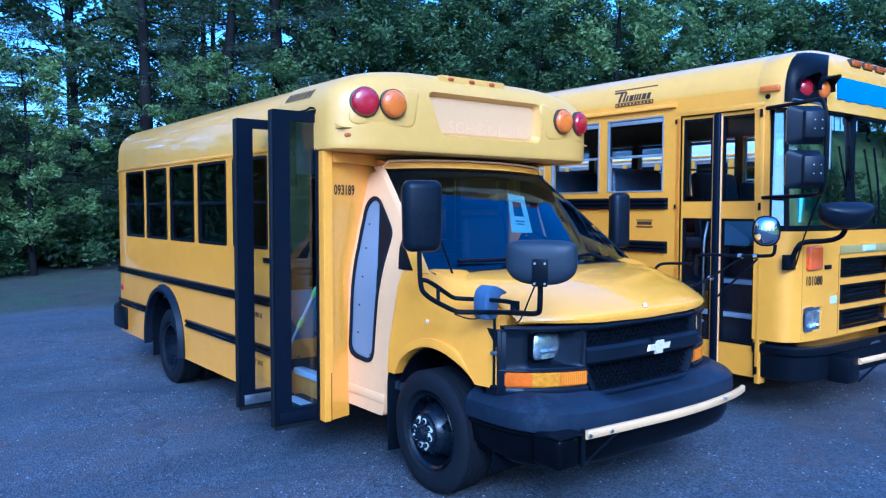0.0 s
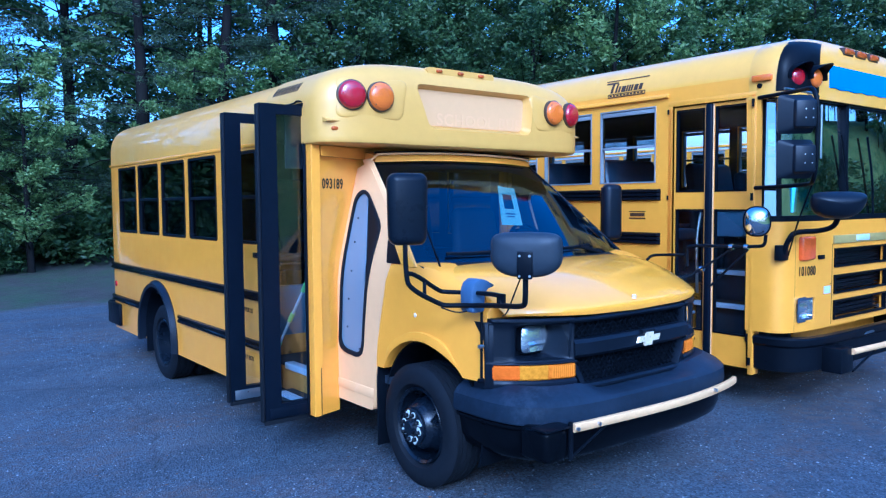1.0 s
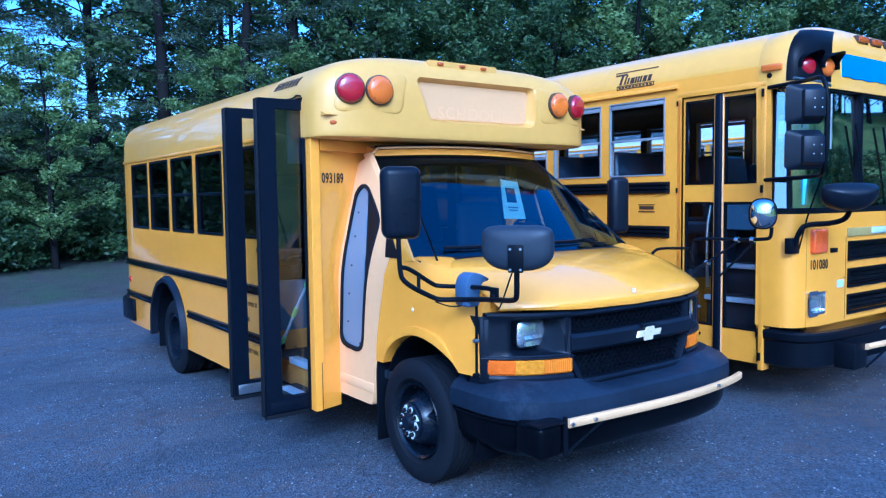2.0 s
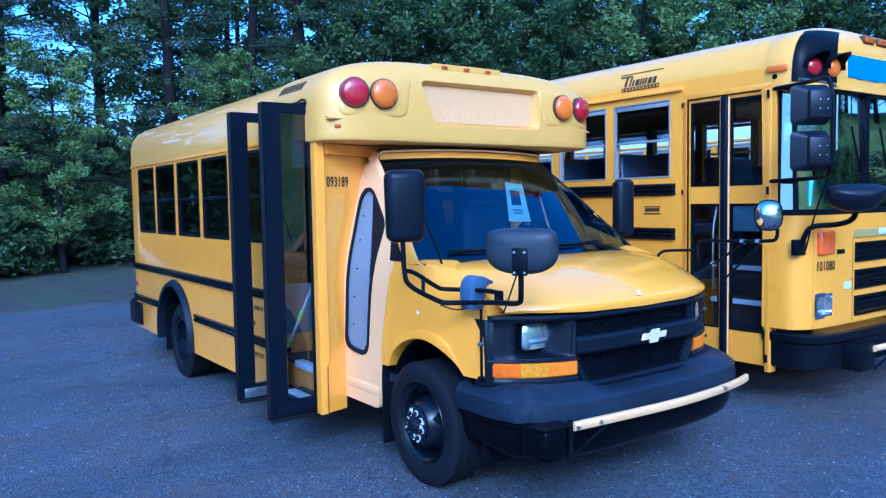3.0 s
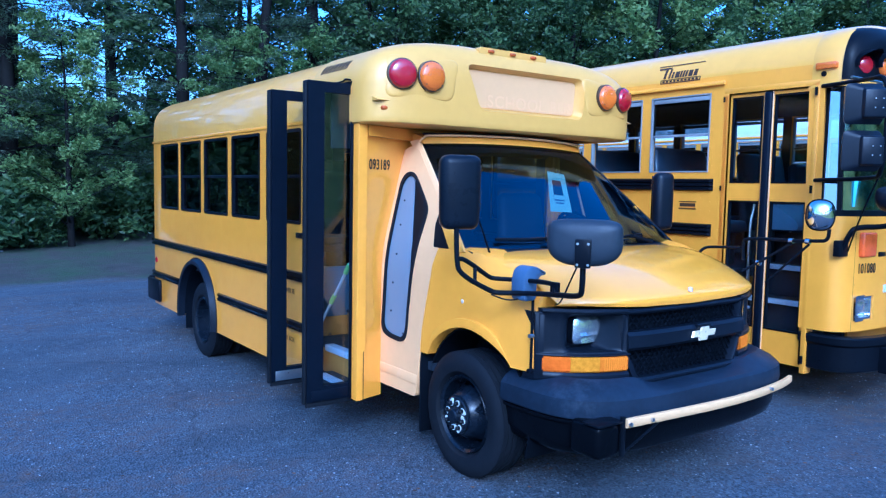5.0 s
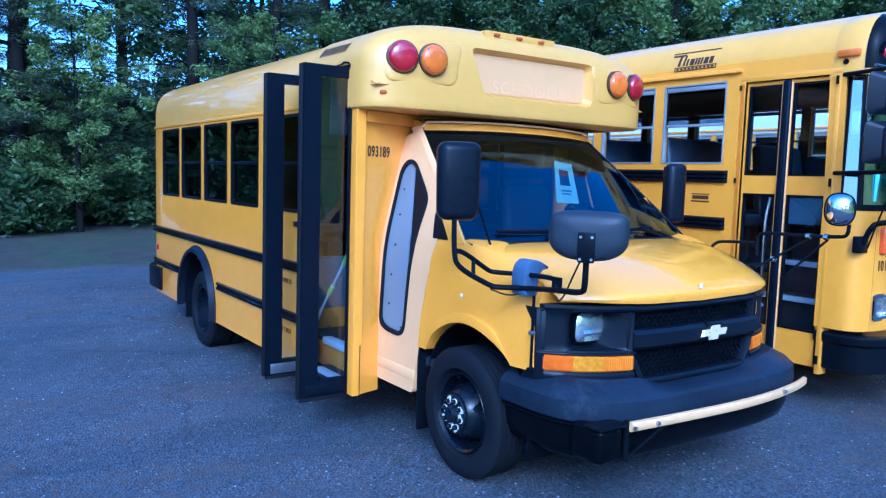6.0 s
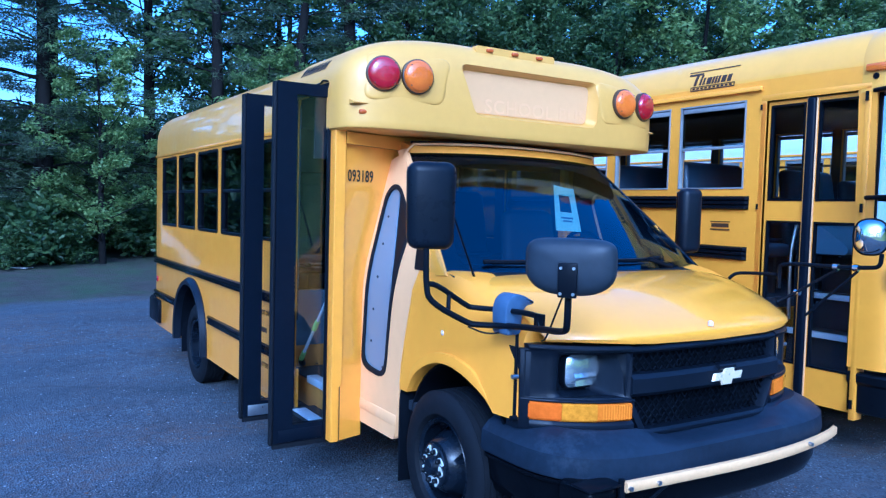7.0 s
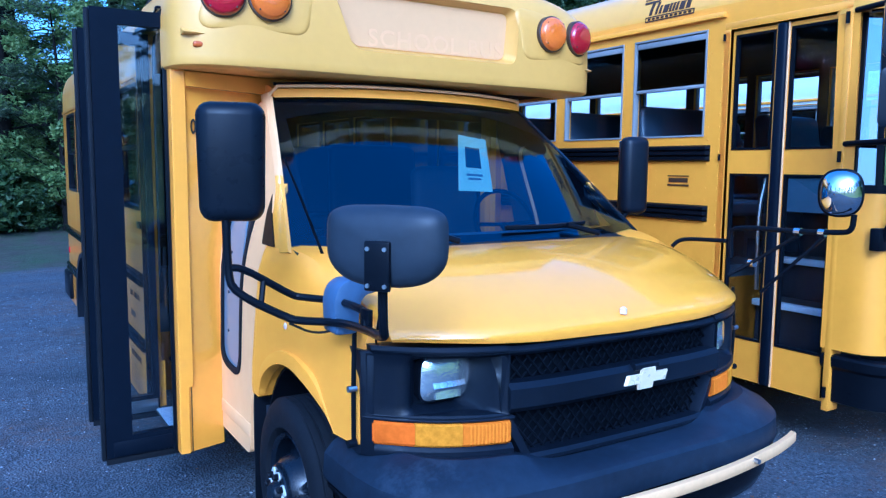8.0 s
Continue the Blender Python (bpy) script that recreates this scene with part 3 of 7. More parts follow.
for x, m in ((2.706, REDLENS), (2.909, AMBER), (4.535, AMBER), (4.755, REDLENS)):
    yaw = math.degrees(math.atan2(cap_y(x + 0.085, 2.46) - cap_y(x - 0.085, 2.46), 0.17))
    c = Vector((x, 0.5 * (cap_y(x + 0.085, 2.46) + cap_y(x - 0.085, 2.46)) - 0.02, 2.46))
    turn = Matrix.Translation(c) @ Matrix.Rotation(radians(yaw), 4, "Z") @ Matrix.Rotation(radians(-90), 4, "Z")
    pr = [(-0.03, 0.099), (0.008, 0.099), (0.012, 0.093)]
    bz = lathe(pr, (0, 0, 0), seg=36, flip=1)
    bmesh.ops.transform(bz, matrix=turn, verts=bz.verts)
    lamp = part("warning_lamp", bz, DECALB, cap_ob, "round red warning lamp" if m is REDLENS else "round amber warning lamp")
    pr = [(0.0, 0.099), (0.016, 0.098), (0.032, 0.088), (0.0375, 0.081), (0.038, 0.079), (0.0445, 0.068), (0.0448, 0.066), (0.051, 0.053), (0.0508, 0.051), (0.056, 0.037), (0.0557, 0.035), (0.059, 0.019), (0.0588, 0.017), (0.06, 0.002)]
    lz = lathe([(a, 0.94 * r) for a, r in pr], (0, 0, 0), seg=36, flip=1)
    bmesh.ops.transform(lz, matrix=turn, verts=lz.verts)
    part("lens", lz, m, lamp, smooth=70)
    for a in range(4):
        ca, sa = 0.078 * math.cos(a * 1.57 + 0.8), 0.078 * math.sin(a * 1.57 + 0.8)
        sc = rod((0.028, ca, sa), (0.037, ca, sa), 0.005, seg=8)
        bmesh.ops.transform(sc, matrix=turn, verts=sc.verts)
        part("screw", sc, DECALB, lamp)
part("marker_pad", prism(rounded([(3.36, 2.665), (3.98, 2.665), (3.98, 2.715), (3.36, 2.715)], 0.02), "y", 4.305, 4.50), FADED, cap_ob, smooth=40)
for x in (3.46, 3.655, 3.85):
    bm = bx(x - 0.025, x + 0.025, 4.287, 4.32, 2.680, 2.703, 0.010, 3)
    part("marker_lamp", bm, ORANGEL, cap_ob, "small amber marker lamp")
for sx in (-1, 1):
    x = BC + sx * 1.105
    part("marker_lamp", bx(x - 0.032, x + 0.032, 4.285, 4.36, 2.230, 2.258, 0.010, 3), ORANGEL, cap_ob, "small amber marker lamp")
    part("moulded_brow", loft([[(x + dx, 4.40, 2.283), (x + dx, 4.285, 2.287), (x + dx, 4.28, 2.292), (x + dx, 4.40, 2.34)] for dx in (-0.075, 0.075)], True), FADED, cap_ob)
# maker's mark as plain slanted bars
bm = bmesh.new()


def cap_x(z):
    q = ((z - 2.30) / 0.432) ** (1 / 0.55)
    return BC - 1.222 * (1 - q * q) ** 0.275 - 0.004


for k in range(7):
    y = 5.02 - k * 0.056
    for w in (0.0, 0.025):
        loft([[(cap_x(z) - d, y - w - e, z) for e, z in ((0, 2.515), (0.008, 2.515), (0.012, 2.545), (0.018, 2.575), (0.010, 2.575), (0.004, 2.545))] for d in (0, 0.003)], True, bm=bm)
part("makers_mark", bm, DECAL, bus1, "black maker's mark of plain bars", smooth=0)


# ---- the van front ----
def y_nose(x):
    """The nose's line in plan."""
    return 2.762 + 0.31 * abs(x / 0.95) ** 4.0


def half_width(y):
    return 0.93 + 0.065 * min(1, max(0, (y - 3.0) / 0.45)) ** 0.6


def hood_z(v):
    return 1.182 + 0.208 * (1 - (1 - v) ** 2.2)


def nose_point(a, v):
    """a: 0 to 1 across from side to side; v: 0 at the nose to 1 at the cowl."""
    t = math.pi * a
    cx, cz = se(math.cos(t), 0.28), abs(math.sin(t)) ** 0.28
    yc = 3.50 + 0.15 * abs(cx) ** 2
    w = 0.935 + 0.05 * v ** 0.5
    x = -w * cx
    y0 = y_nose(x)
    y = y0 + (yc - y0) * v
    return (CC + x, y, 1.02 + (hood_z(v) - 1.02) * cz + 0.012 * math.cos(abs(x) * 6) * v * (1 - v))


rows = [0, 0.006, 0.02, 0.05, 0.1, 0.16, 0.24, 0.33, 0.43, 0.54, 0.65, 0.76, 0.87, 1.0]
grid = [[nose_point(k / 72, v) for k in range(73)] for v in rows]
for r, dz, dy in ((0, -0.052, 0.012), (1, -0.030, 0.0), (2, -0.012, -0.004), (3, -0.004, -0.002)):
    grid[r] = [(x, y + dy, z + dz * (1 - 0.65 * min(1, abs((x - CC) / 0.86)) ** 2)) for x, y, z in grid[r]]
hood, fl, frr = bmesh.new(), bmesh.new(), bmesh.new()
for bm, lo, hi in ((fl, 0, 17), (hood, 17, 55), (frr, 55, 72)):
    vs = [[bm.verts.new(grid[r][k]) for k in range(lo, hi + 1)] for r in range(len(rows))]
    for r in range(len(rows) - 1):
        for k in range(hi - lo):
            bm.faces.new((vs[r][k], vs[r][k + 1], vs[r + 1][k + 1], vs[r + 1][k]))
    bmesh.ops.recalc_face_normals(bm, faces=bm.faces)
    if bm is hood and sum(f.normal.z for f in bm.faces) < 0:
        bmesh.ops.reverse_faces(bm, faces=bm.faces)
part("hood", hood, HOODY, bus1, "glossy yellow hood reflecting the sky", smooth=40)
fl.free(), frr.free()


def fender(sx):
    """The wing beside the hood, upright towards the cab, with its round wheel arch."""
    rings = []
    for k in range(27):
        y = 3.062 + 0.008 * k if k < 4 else 3.086 + (4.10 - 3.086) * (k - 3) / 23
        w = half_width(y) - (0.02 if y < 3.065 else 0)
        v = min(1, max(0, (y - 3.0) / 0.63))
        q = min(1, max(0, (y - 3.35) / 0.45))
        q = q * q * (3 - 2 * q)
        zt = (hood_z(v) - 0.012 - 0.02 * v) * (1 - q) + 1.402 * q
        soft = [(w - 0.05, 0.50), (w - 0.012, 0.62), (w, 0.76), (w - 0.004, 0.9), (w - 0.018, 1.02), (w - 0.035, zt - 0.10), (w - 0.055, zt - 0.045), (w - 0.09, zt - 0.012), (w - 0.15, zt), (w - 0.30, zt - 0.004), (w - 0.30, 0.5)]
        flat = [(w - 0.05, 0.50), (w - 0.012, 0.62), (w, 0.76), (w, 0.9), (w, 1.06), (w - 0.001, 1.28), (w - 0.022, 1.36), (w - 0.038, 1.398), (w - 0.075, 1.405), (w - 0.30, 1.405), (w - 0.30, 0.5)]
        rings.append([(CC + sx * (a[0] * (1 - q) + b[0] * q), y, a[1] * (1 - q) + b[1] * q) for a, b in zip(soft, flat)])
    bm = loft(rings, True)
    wide = sorted((CC + sx * 0.5, CC + sx * 1.2))
    rear = prism([(4.3, 1.6), (3.90, 1.6), (3.898, 1.41), (3.943, 1.2), (3.988, 1.03), (4.028, 0.86), (4.043, 0.72), (4.045, 0.4), (4.3, 0.4)], "x", *wide)
    return cut(bm, wheel_disc(3.56, 0.47, 0.478, *wide), bx(*wide, 2.9, 4.2, 0.3, 0.72), bx(*wide, 2.9, 3.5, 0.3, 0.79), rear)


for sx in (-1, 1):
    f = part("fender", fender(sx), WINGY, bus1, "yellow front wing with a flared wheel arch", smooth=32)
    rings = []
    for k in range(33):
        a = radians(33 + 104.5 * k / 32)
        cy, cz = math.cos(a), math.sin(a)
        y, z = 3.56 + 0.478 * cy, 0.47 + 0.478 * cz
        w = half_width(y)
        e = min(1, (k + 0.4) / 6, (32.4 - k) / 9)
        e = e * e * (3 - 2 * e)
        rings.append([(CC + sx * (w - 0.03), y - 0.006 * cy, z - 0.006 * cz), (CC + sx * (w - 0.004 + 0.016 * e), y, z), (CC + sx * (w - 0.002 + 0.016 * e), y + 0.018 * cy * e, z + 0.018 * cz * e), (CC + sx * (w - 0.001 + 0.005 * e), y + 0.05 * cy * e, z + 0.05 * cz * e), (CC + sx * (w - 0.03), y + 0.056 * cy * e, z + 0.056 * cz * e)])
    part("arch_lip", loft(rings, True), WINGY, f)
    part("arch_liner", cut(wheel_disc(3.56, 0.47, 0.477, CC + sx * 0.60, CC + sx * 0.93), wheel_disc(3.56, 0.47, 0.466, CC + sx * 0.63, CC + sx * 1.1), bx(*sorted((CC + sx * 0.5, CC + sx * 1.2)), 3.0, 4.2, -0.2, 0.30)), BLACK, f)
    part("clip", lathe([(0, 0.014), (0.006, 0.014), (0.010, 0.006)], (CC + sx * (half_width(3.62) - 0.012), 3.625, 1.095), seg=12, flip=sx), WHITEP, f, "small pale round plug")
    # behind the wheel: mud flap
    part("mud_flap", bx(*sorted((CC + sx * 0.62, CC + sx * 0.985)), 4.045, 4.06, 0.20, 0.74, 0.004), BLACK, bus1)

# washer nozzle knob on the hood
kn = part("hood_knob", lathe([(-0.01, 0.013), (0.009, 0.013), (0.015, 0.006)], (0, 0, 0), seg=14), WHITEP, bus1, "pale round hood knob")
kn.matrix_basis = Matrix.Translation(Vector((3.714, 2.785, 1.205)) - ORIGIN[bus1]) @ Matrix.Rotation(radians(-90), 4, "Y") @ Matrix.Translation(ORIGIN[bus1])


def side_x(z):
    """The cab's side: upright to the belt line, leaning in above it."""
    d = max(0, z - 1.15)
    return 2.735 + 0.30 * (d * d / 0.6 if d < 0.3 else d - 0.15)


def cab_side(sx, outline, tools, x_in, m, name, label, d=0.0):
    bm = prism(outline, "x", 0.0 - d, x_in)
    if tools:
        bm = cut(bm, *tools)
    for z in [0.5 + 0.08 * k for k in range(20)]:
        bmesh.ops.bisect_plane(bm, geom=bm.verts[:] + bm.edges[:] + bm.faces[:], plane_co=(0, 0, z), plane_no=(0, 0, 1))
    for v in bm.verts:
        x = v.co.x + side_x(v.co.z)
        v.co.x = x if sx < 0 else 2 * CC - x
    bmesh.ops.recalc_face_normals(bm, faces=bm.faces)
    return part(name, bm, m, bus1, label, smooth=30)


door_line = [(4.66, 0.42), (4.68, 1.3), (4.66, 1.98), (4.50, 2.03), (4.40, 2.00), (3.96, 1.62), (3.90, 1.405), (3.945, 1.2), (3.99, 1.03), (4.03, 0.86), (4.045, 0.72), (4.09, 0.42)]
SLIT = [(4.508, 0.82), (4.486, 1.062), (4.473, 1.295), (4.488, 1.485), (4.506, 1.639), (4.518, 1.79), (4.484, 1.842), (4.425, 1.857), (4.355, 1.833), (4.246, 1.743), (4.136, 1.645), (4.108, 1.605), (4.106, 1.549), (4.116, 1.44), (4.126, 1.295), (4.151, 1.134), (4.175, 0.971), (4.192, 0.82), (4.215, 0.765), (4.27, 0.742), (4.42, 0.752), (4.485, 0.775)]
BLANK = [(4.366, 1.794), (4.273, 1.556), (4.213, 1.399), (4.191, 1.241), (4.197, 1.068), (4.22, 0.80), (4.24, 0.772), (4.40, 0.775), (4.47, 0.80), (4.486, 0.84), (4.468, 1.062), (4.455, 1.295), (4.470, 1.487), (4.488, 1.64), (4.497, 1.781), (4.47, 1.825), (4.415, 1.835)]
SLIT = rounded(SLIT, 0.06, 3)
for sx in (-1, 1):
    hole = prism(inset(SLIT, 0.012), "x", -0.2, 0.2)
    cab_side(sx, rounded(door_line, 0.03, 3), [hole], 0.04, PEACH, "cab_side_panel", "peach coloured faded cab side panel")
    cab_side(sx, rounded(door_line, 0.03, 3), [prism(inset(SLIT, 0.012), "x", -0.2, 0.2)], 0.056, DARKIN, "door_lining", "dark inner lining", -0.044)
    a = SLIT
    bm = ring_of(a, inset(a, 0.028), "x", -0.008, 0.02)
    for v in bm.verts:
        x = v.co.x + side_x(v.co.z)
        v.co.x = x if sx < 0 else 2 * CC - x
    slit = part("slit_window", bm, RUBBER, bus1, "tall narrow window in a black rubber seal", smooth=40)
    for outline, d0, d1, m, words in ((inset(SLIT, 0.02), 0.012, 0.018, BLACK, "dark glass"), (BLANK, 0.005, 0.0115, SLITGLASS, "blanked grey window panel with rivets")):
        bm = prism(outline, "x", d0, d1)
        for z in [0.7 + 0.08 * k for k in range(15)]:
            bmesh.ops.bisect_plane(bm, geom=bm.verts[:] + bm.edges[:] + bm.faces[:], plane_co=(0, 0, z), plane_no=(0, 0, 1))
        for v in bm.verts:
            x = v.co.x + side_x(v.co.z)
            v.co.x = x if sx < 0 else 2 * CC - x
        bmesh.ops.recalc_face_normals(bm, faces=bm.faces)
        part("pane", bm, m, slit, words, smooth=20)
    for y, z in ((4.40, 0.93), (4.38, 1.12), (4.36, 1.31), (4.39, 1.50), (4.42, 1.66), (4.25, 0.80)):
        x = side_x(z) + 0.006
        part("rivet", rod((x if sx < 0 else 2 * CC - x, y, z), (x - 0.006 if sx < 0 else 2 * CC - x + 0.006, y, z), 0.007, seg=8), INK, slit)
    part("sill_groove", bx(*sorted((CC + sx * 0.985, CC + sx * 0.9995)), 4.075, 4.655, 0.50, 0.565, 0.006), PEACH, bus1)

# ---- windscreen, pillars and cowl ----
def ws(u, v, out=0.0):
    """A point of the windscreen: u from -1 to 1 across, v from the cowl up."""
    x = (0.945 - 0.205 * v) * u
    y = 3.51 + 0.86 * v + (0.15 - 0.07 * v) * abs(u) ** 3 - 0.010 * math.sin(math.pi * v)
    z = 1.385 + 0.69 * v - 0.02 * u * u * v
    return (CC + x, y - out * 0.6, z + out * 0.75)


def patch(f, u0, u1, v0, v1, nu=24, nv=14, thick=0.006):
    a = [[f(u0 + (u1 - u0) * i / nu, v0 + (v1 - v0) * j / nv, 0) for i in range(nu + 1)] for j in range(nv + 1)]
    b = [[f(u0 + (u1 - u0) * i / nu, v0 + (v1 - v0) * j / nv, -thick) for i in range(nu + 1)] for j in range(nv + 1)]
    rings = [ra + rb[::-1] for ra, rb in zip(a, b)]
    return loft(rings, True)


screen = part("windscreen", patch(ws, -1, 1, 0, 1), WSGLASS, bus1, "large curved windscreen, sky blue put into its reflections", smooth=50)
screen.visible_shadow = False
part("frit_band", patch(lambda u, v, o: ws(u, 1 - (1 - v) * (0.095 + 0.09 * abs(u) ** 3 + 0.10 * max(0, u) ** 5), o - 0.008), -1, 1, 0, 1, 32, 3, 0.002), BLACK, screen)
part("frit_band", patch(lambda u, v, o: ws(u, v * (0.065 + 0.05 * u ** 8), o - 0.008), -1, 1, 0.0, 1, 32, 2, 0.002), BLACK, screen)
for sx in (-1, 1):
    part("frit_band", patch(lambda u, v, o: ws(sx * (1 - u * (0.10 - 0.045 * v)), v, o - 0.008), 0, 1, 0.06, 0.86, 2, 14, 0.002), BLACK, screen)


def pillar(sx, v0, v1):
    """The slim post between the windscreen and the cab's side."""
    rings = []
    for k in range(13):
        v = v0 + (v1 - v0) * k / 12
        x, y, z = ws(1.0, v)
        d, s = x - CC, CC - side_x(z)
        rings.append([(CC + sx * (d + 0.001), y - 0.003, z + 0.003), (CC + sx * (d + 0.012), y + 0.006, z + 0.010), (CC + sx * (s - 0.002), y + 0.036, z + 0.006), (CC + sx * (s - 0.002), y + 0.09, z), (CC + sx * (d - 0.02), y + 0.09, z - 0.03)])
    return loft(rings, True)


for sx in (-1, 1):
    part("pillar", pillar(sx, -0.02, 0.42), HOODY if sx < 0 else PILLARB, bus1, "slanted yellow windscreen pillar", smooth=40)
    part("pillar", pillar(sx, 0.42, 1.01), PEACH if sx < 0 else PILLARB, bus1, "upper windscreen pillar in faded paint", smooth=40)
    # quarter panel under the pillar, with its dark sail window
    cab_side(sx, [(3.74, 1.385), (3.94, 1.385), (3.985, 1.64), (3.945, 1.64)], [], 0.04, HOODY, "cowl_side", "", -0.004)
    cab_side(sx, rounded([(3.955, 1.386), (3.995, 1.52), (3.985, 1.60), (3.93, 1.515), (3.80, 1.386)], 0.01, 2), [], 0.02, BLACK, "sail_window", "small dark sail window", 0.001)
bm = bmesh.new()
rows_ = []
for k in range(25):
    u = -1 + 2 * k / 24
    x, y, z = ws(u, 1.0)
    rows_.append([(x, y - 0.03, z - 0.012), (x, y - 0.015, z + 0.03), (x, y + 0.06, z + 0.055), (x, 4.75, z + 0.075), (x, 4.75, z + 0.03), (x, y + 0.03, z)])
part("cab_roof", loft(rows_, True), YELLOW, bus1, "yellow cab roof edge")
pts = [(ws(-1 + 2 * k / 24, 1.0)) for k in range(25)]
pts = [(2.955, 4.50, 1.98)] + [(x, y - 0.03, z + 0.042) for x, y, z in pts] + [(4.505, 4.50, 1.98)]
part("drip_rail", tube(pts, 0.0075, 8, smooth=1), PEACH, bus1, "pale worn drip rail")
part("drip_seal", tube([(x, y + 0.012, z + 0.012) for x, y, z in pts[1:-1]], 0.008, 8, smooth=0), BLACK, bus1)
# cowl with wipers and aerial
rings = []
for k in range(25):
    u = -1 + 2 * k / 24
    x, y, z = ws(u, 0.0)
    rings.append([(x, y + 0.03, z + 0.012), (x, y - 0.06, z - 0.004), (x, y - 0.075, z - 0.03), (x, y + 0.03, z - 0.05)])
part("cowl", loft(rings, True), PLASTIC, bus1, "black plastic cowl")
for u0, u1, v1 in ((-0.28, -0.80, 0.07), (0.58, 0.02, 0.07)):
    a, b, c = ws(u0, 0.0, 0.03), ws((u0 + u1) / 2 + 0.1, 0.06, 0.035), ws(u1, v1, 0.02)
    w = part("wiper", tube([a, b], 0.013, 8), BLACK, bus1, "black wiper at rest")
    part("blade", tube([ws(u0 - 0.02, 0.085, 0.014), ws((u0 + u1) / 2, 0.068, 0.016), c], 0.011, 6), BLACK, w)
part("aerial", tube([(2.863, 3.53, 1.375), (2.80, 3.555, 1.56), (2.73, 3.58, 1.75)], (0.007, 0.004), 6), BLACK, bus1, "thin black aerial")
ab = part("aerial_base", lathe([(0, 0.014), (0.02, 0.010)], (0, 0, 0), seg=10), BLACK, bus1)
ab.matrix_basis = Matrix.Translation(Vector((2.863, 3.53, 1.362)) - ORIGIN[bus1]) @ Matrix.Rotation(radians(-90), 4, "Y") @ Matrix.Translation(ORIGIN[bus1])

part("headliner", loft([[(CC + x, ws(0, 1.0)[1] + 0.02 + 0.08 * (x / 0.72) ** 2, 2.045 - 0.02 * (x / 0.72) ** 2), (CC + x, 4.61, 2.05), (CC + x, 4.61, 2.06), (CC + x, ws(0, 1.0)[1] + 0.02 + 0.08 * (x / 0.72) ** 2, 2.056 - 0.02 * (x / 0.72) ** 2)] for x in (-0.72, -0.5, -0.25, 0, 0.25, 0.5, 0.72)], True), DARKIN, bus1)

# driver's door window
g = cab_side(1, rounded([(4.55, 1.42), (4.60, 1.90), (4.52, 1.95), (4.42, 1.95), (4.03, 1.56), (3.98, 1.42)], 0.03, 3), [], 0.012, glass("dark_door_glass", (0.14, 0.17, 0.22), 0.012), "door_window", "driver's door window", 0.006)

# ---- nose: lamp housings, grille, bumper ----
def bar(x0, x1, z0, z1, d0=0.0, depth=0.05, n=14, r=0.006, tz=0.0):
    """A bar that follows the nose. d0: how far it stands back; tz: how much its ends narrow in height."""
    rings = []
    for k in range(n + 1):
        x = x0 + (x1 - x0) * k / n
        y = y_nose(x) + d0 + 0.010
        rings.append([(CC + x, y + r, z0), (CC + x, y, z0 + r), (CC + x, y, z1 - r), (CC + x, y + r, z1), (CC + x, y + depth, z1), (CC + x, y + depth, z0)])
    return loft(rings, True)


nose = part("grille_surround", bar(-0.90, 0.90, 1.095, 1.126, 0.004, 0.07, 36, 0.012), PLASTIC, bus1, "weathered black plastic grille surround")
part("grille_bar", bar(-0.52, 0.52, 0.905, 1.005, -0.018, 0.07, 20, 0.018), PLASTIC, nose)
part("grille_lip", bar(-0.47, 0.47, 0.716, 0.752, -0.010, 0.080, 18, 0.012), PLASTIC, nose)
part("grille_back", bar(-0.54, 0.54, 0.70, 1.12, 0.075, 0.02, 18), BLACK, nose)
for sx in (-1, 1):
    rings = []
    for k in range(9):
        f = k / 8
        z = 1.10 - 0.37 * f
        xi = 0.515 - (0.0 if z > 0.9 else (0.9 - z) * 0.55)
        rings.append([(CC + sx * (xi - 0.02), y_nose(xi) + 0.045, z), (CC + sx * (xi - 0.005), y_nose(xi) + 0.012, z), (CC + sx * (xi + 0.025), y_nose(xi) + 0.02, z), (CC + sx * (xi + 0.03), y_nose(xi) + 0.12, z), (CC + sx * (xi - 0.02), y_nose(xi) + 0.12, z)])
    part("grille_side", loft(rings, True), PLASTIC, nose)


def lattice(z0, z1, half, narrow):
    """Diamond mesh of thin bars, bent with the nose."""
    bm = bmesh.new()
    step, h = 0.042, z1 - z0
    lean = h / 1.15
    for d in (-1, 1):
        x = -half - lean
        while x < half + lean:
            pts = []
            for k in range(9):
                z = z0 + h * k / 8
                xx = x + d * lean * (k / 8 - 0.5)
                lim = half - narrow * (1 - k / 8)
                if abs(xx) < lim:
                    pts.append((CC + xx, y_nose(xx) + 0.055 + (0.006 if d > 0 else 0), z))
            if len(pts) > 1:
                tube(pts, 0.0042, 5, bm, 0)
            x += step
    return bm


part("grille_mesh", lattice(1.003, 1.098, 0.52, 0.0), BLACK, nose, "black diamond mesh grille")
part("grille_mesh", lattice(0.748, 0.908, 0.52, 0.08), BLACK, nose, "black diamond mesh grille")
em = [(-0.108, -0.012), (-0.046, -0.012), (-0.040, -0.036), (0.026, -0.036), (0.032, -0.012), (0.096, -0.012), (0.108, 0.022), (0.046, 0.022), (0.040, 0.044), (-0.026, 0.044), (-0.032, 0.022), (-0.096, 0.022)]
part("emblem", loft([[(CC + 0.075 + u * 1.03, y_nose(0.07) - 0.012, 0.95 + v * 1.05) for u, v in em], [(CC + 0.075 + u * 0.95, y_nose(0.07) - 0.022, 0.95 + v * 0.93) for u, v in em]], True), GOLD, nose, "pale cross shaped emblem", smooth=20)
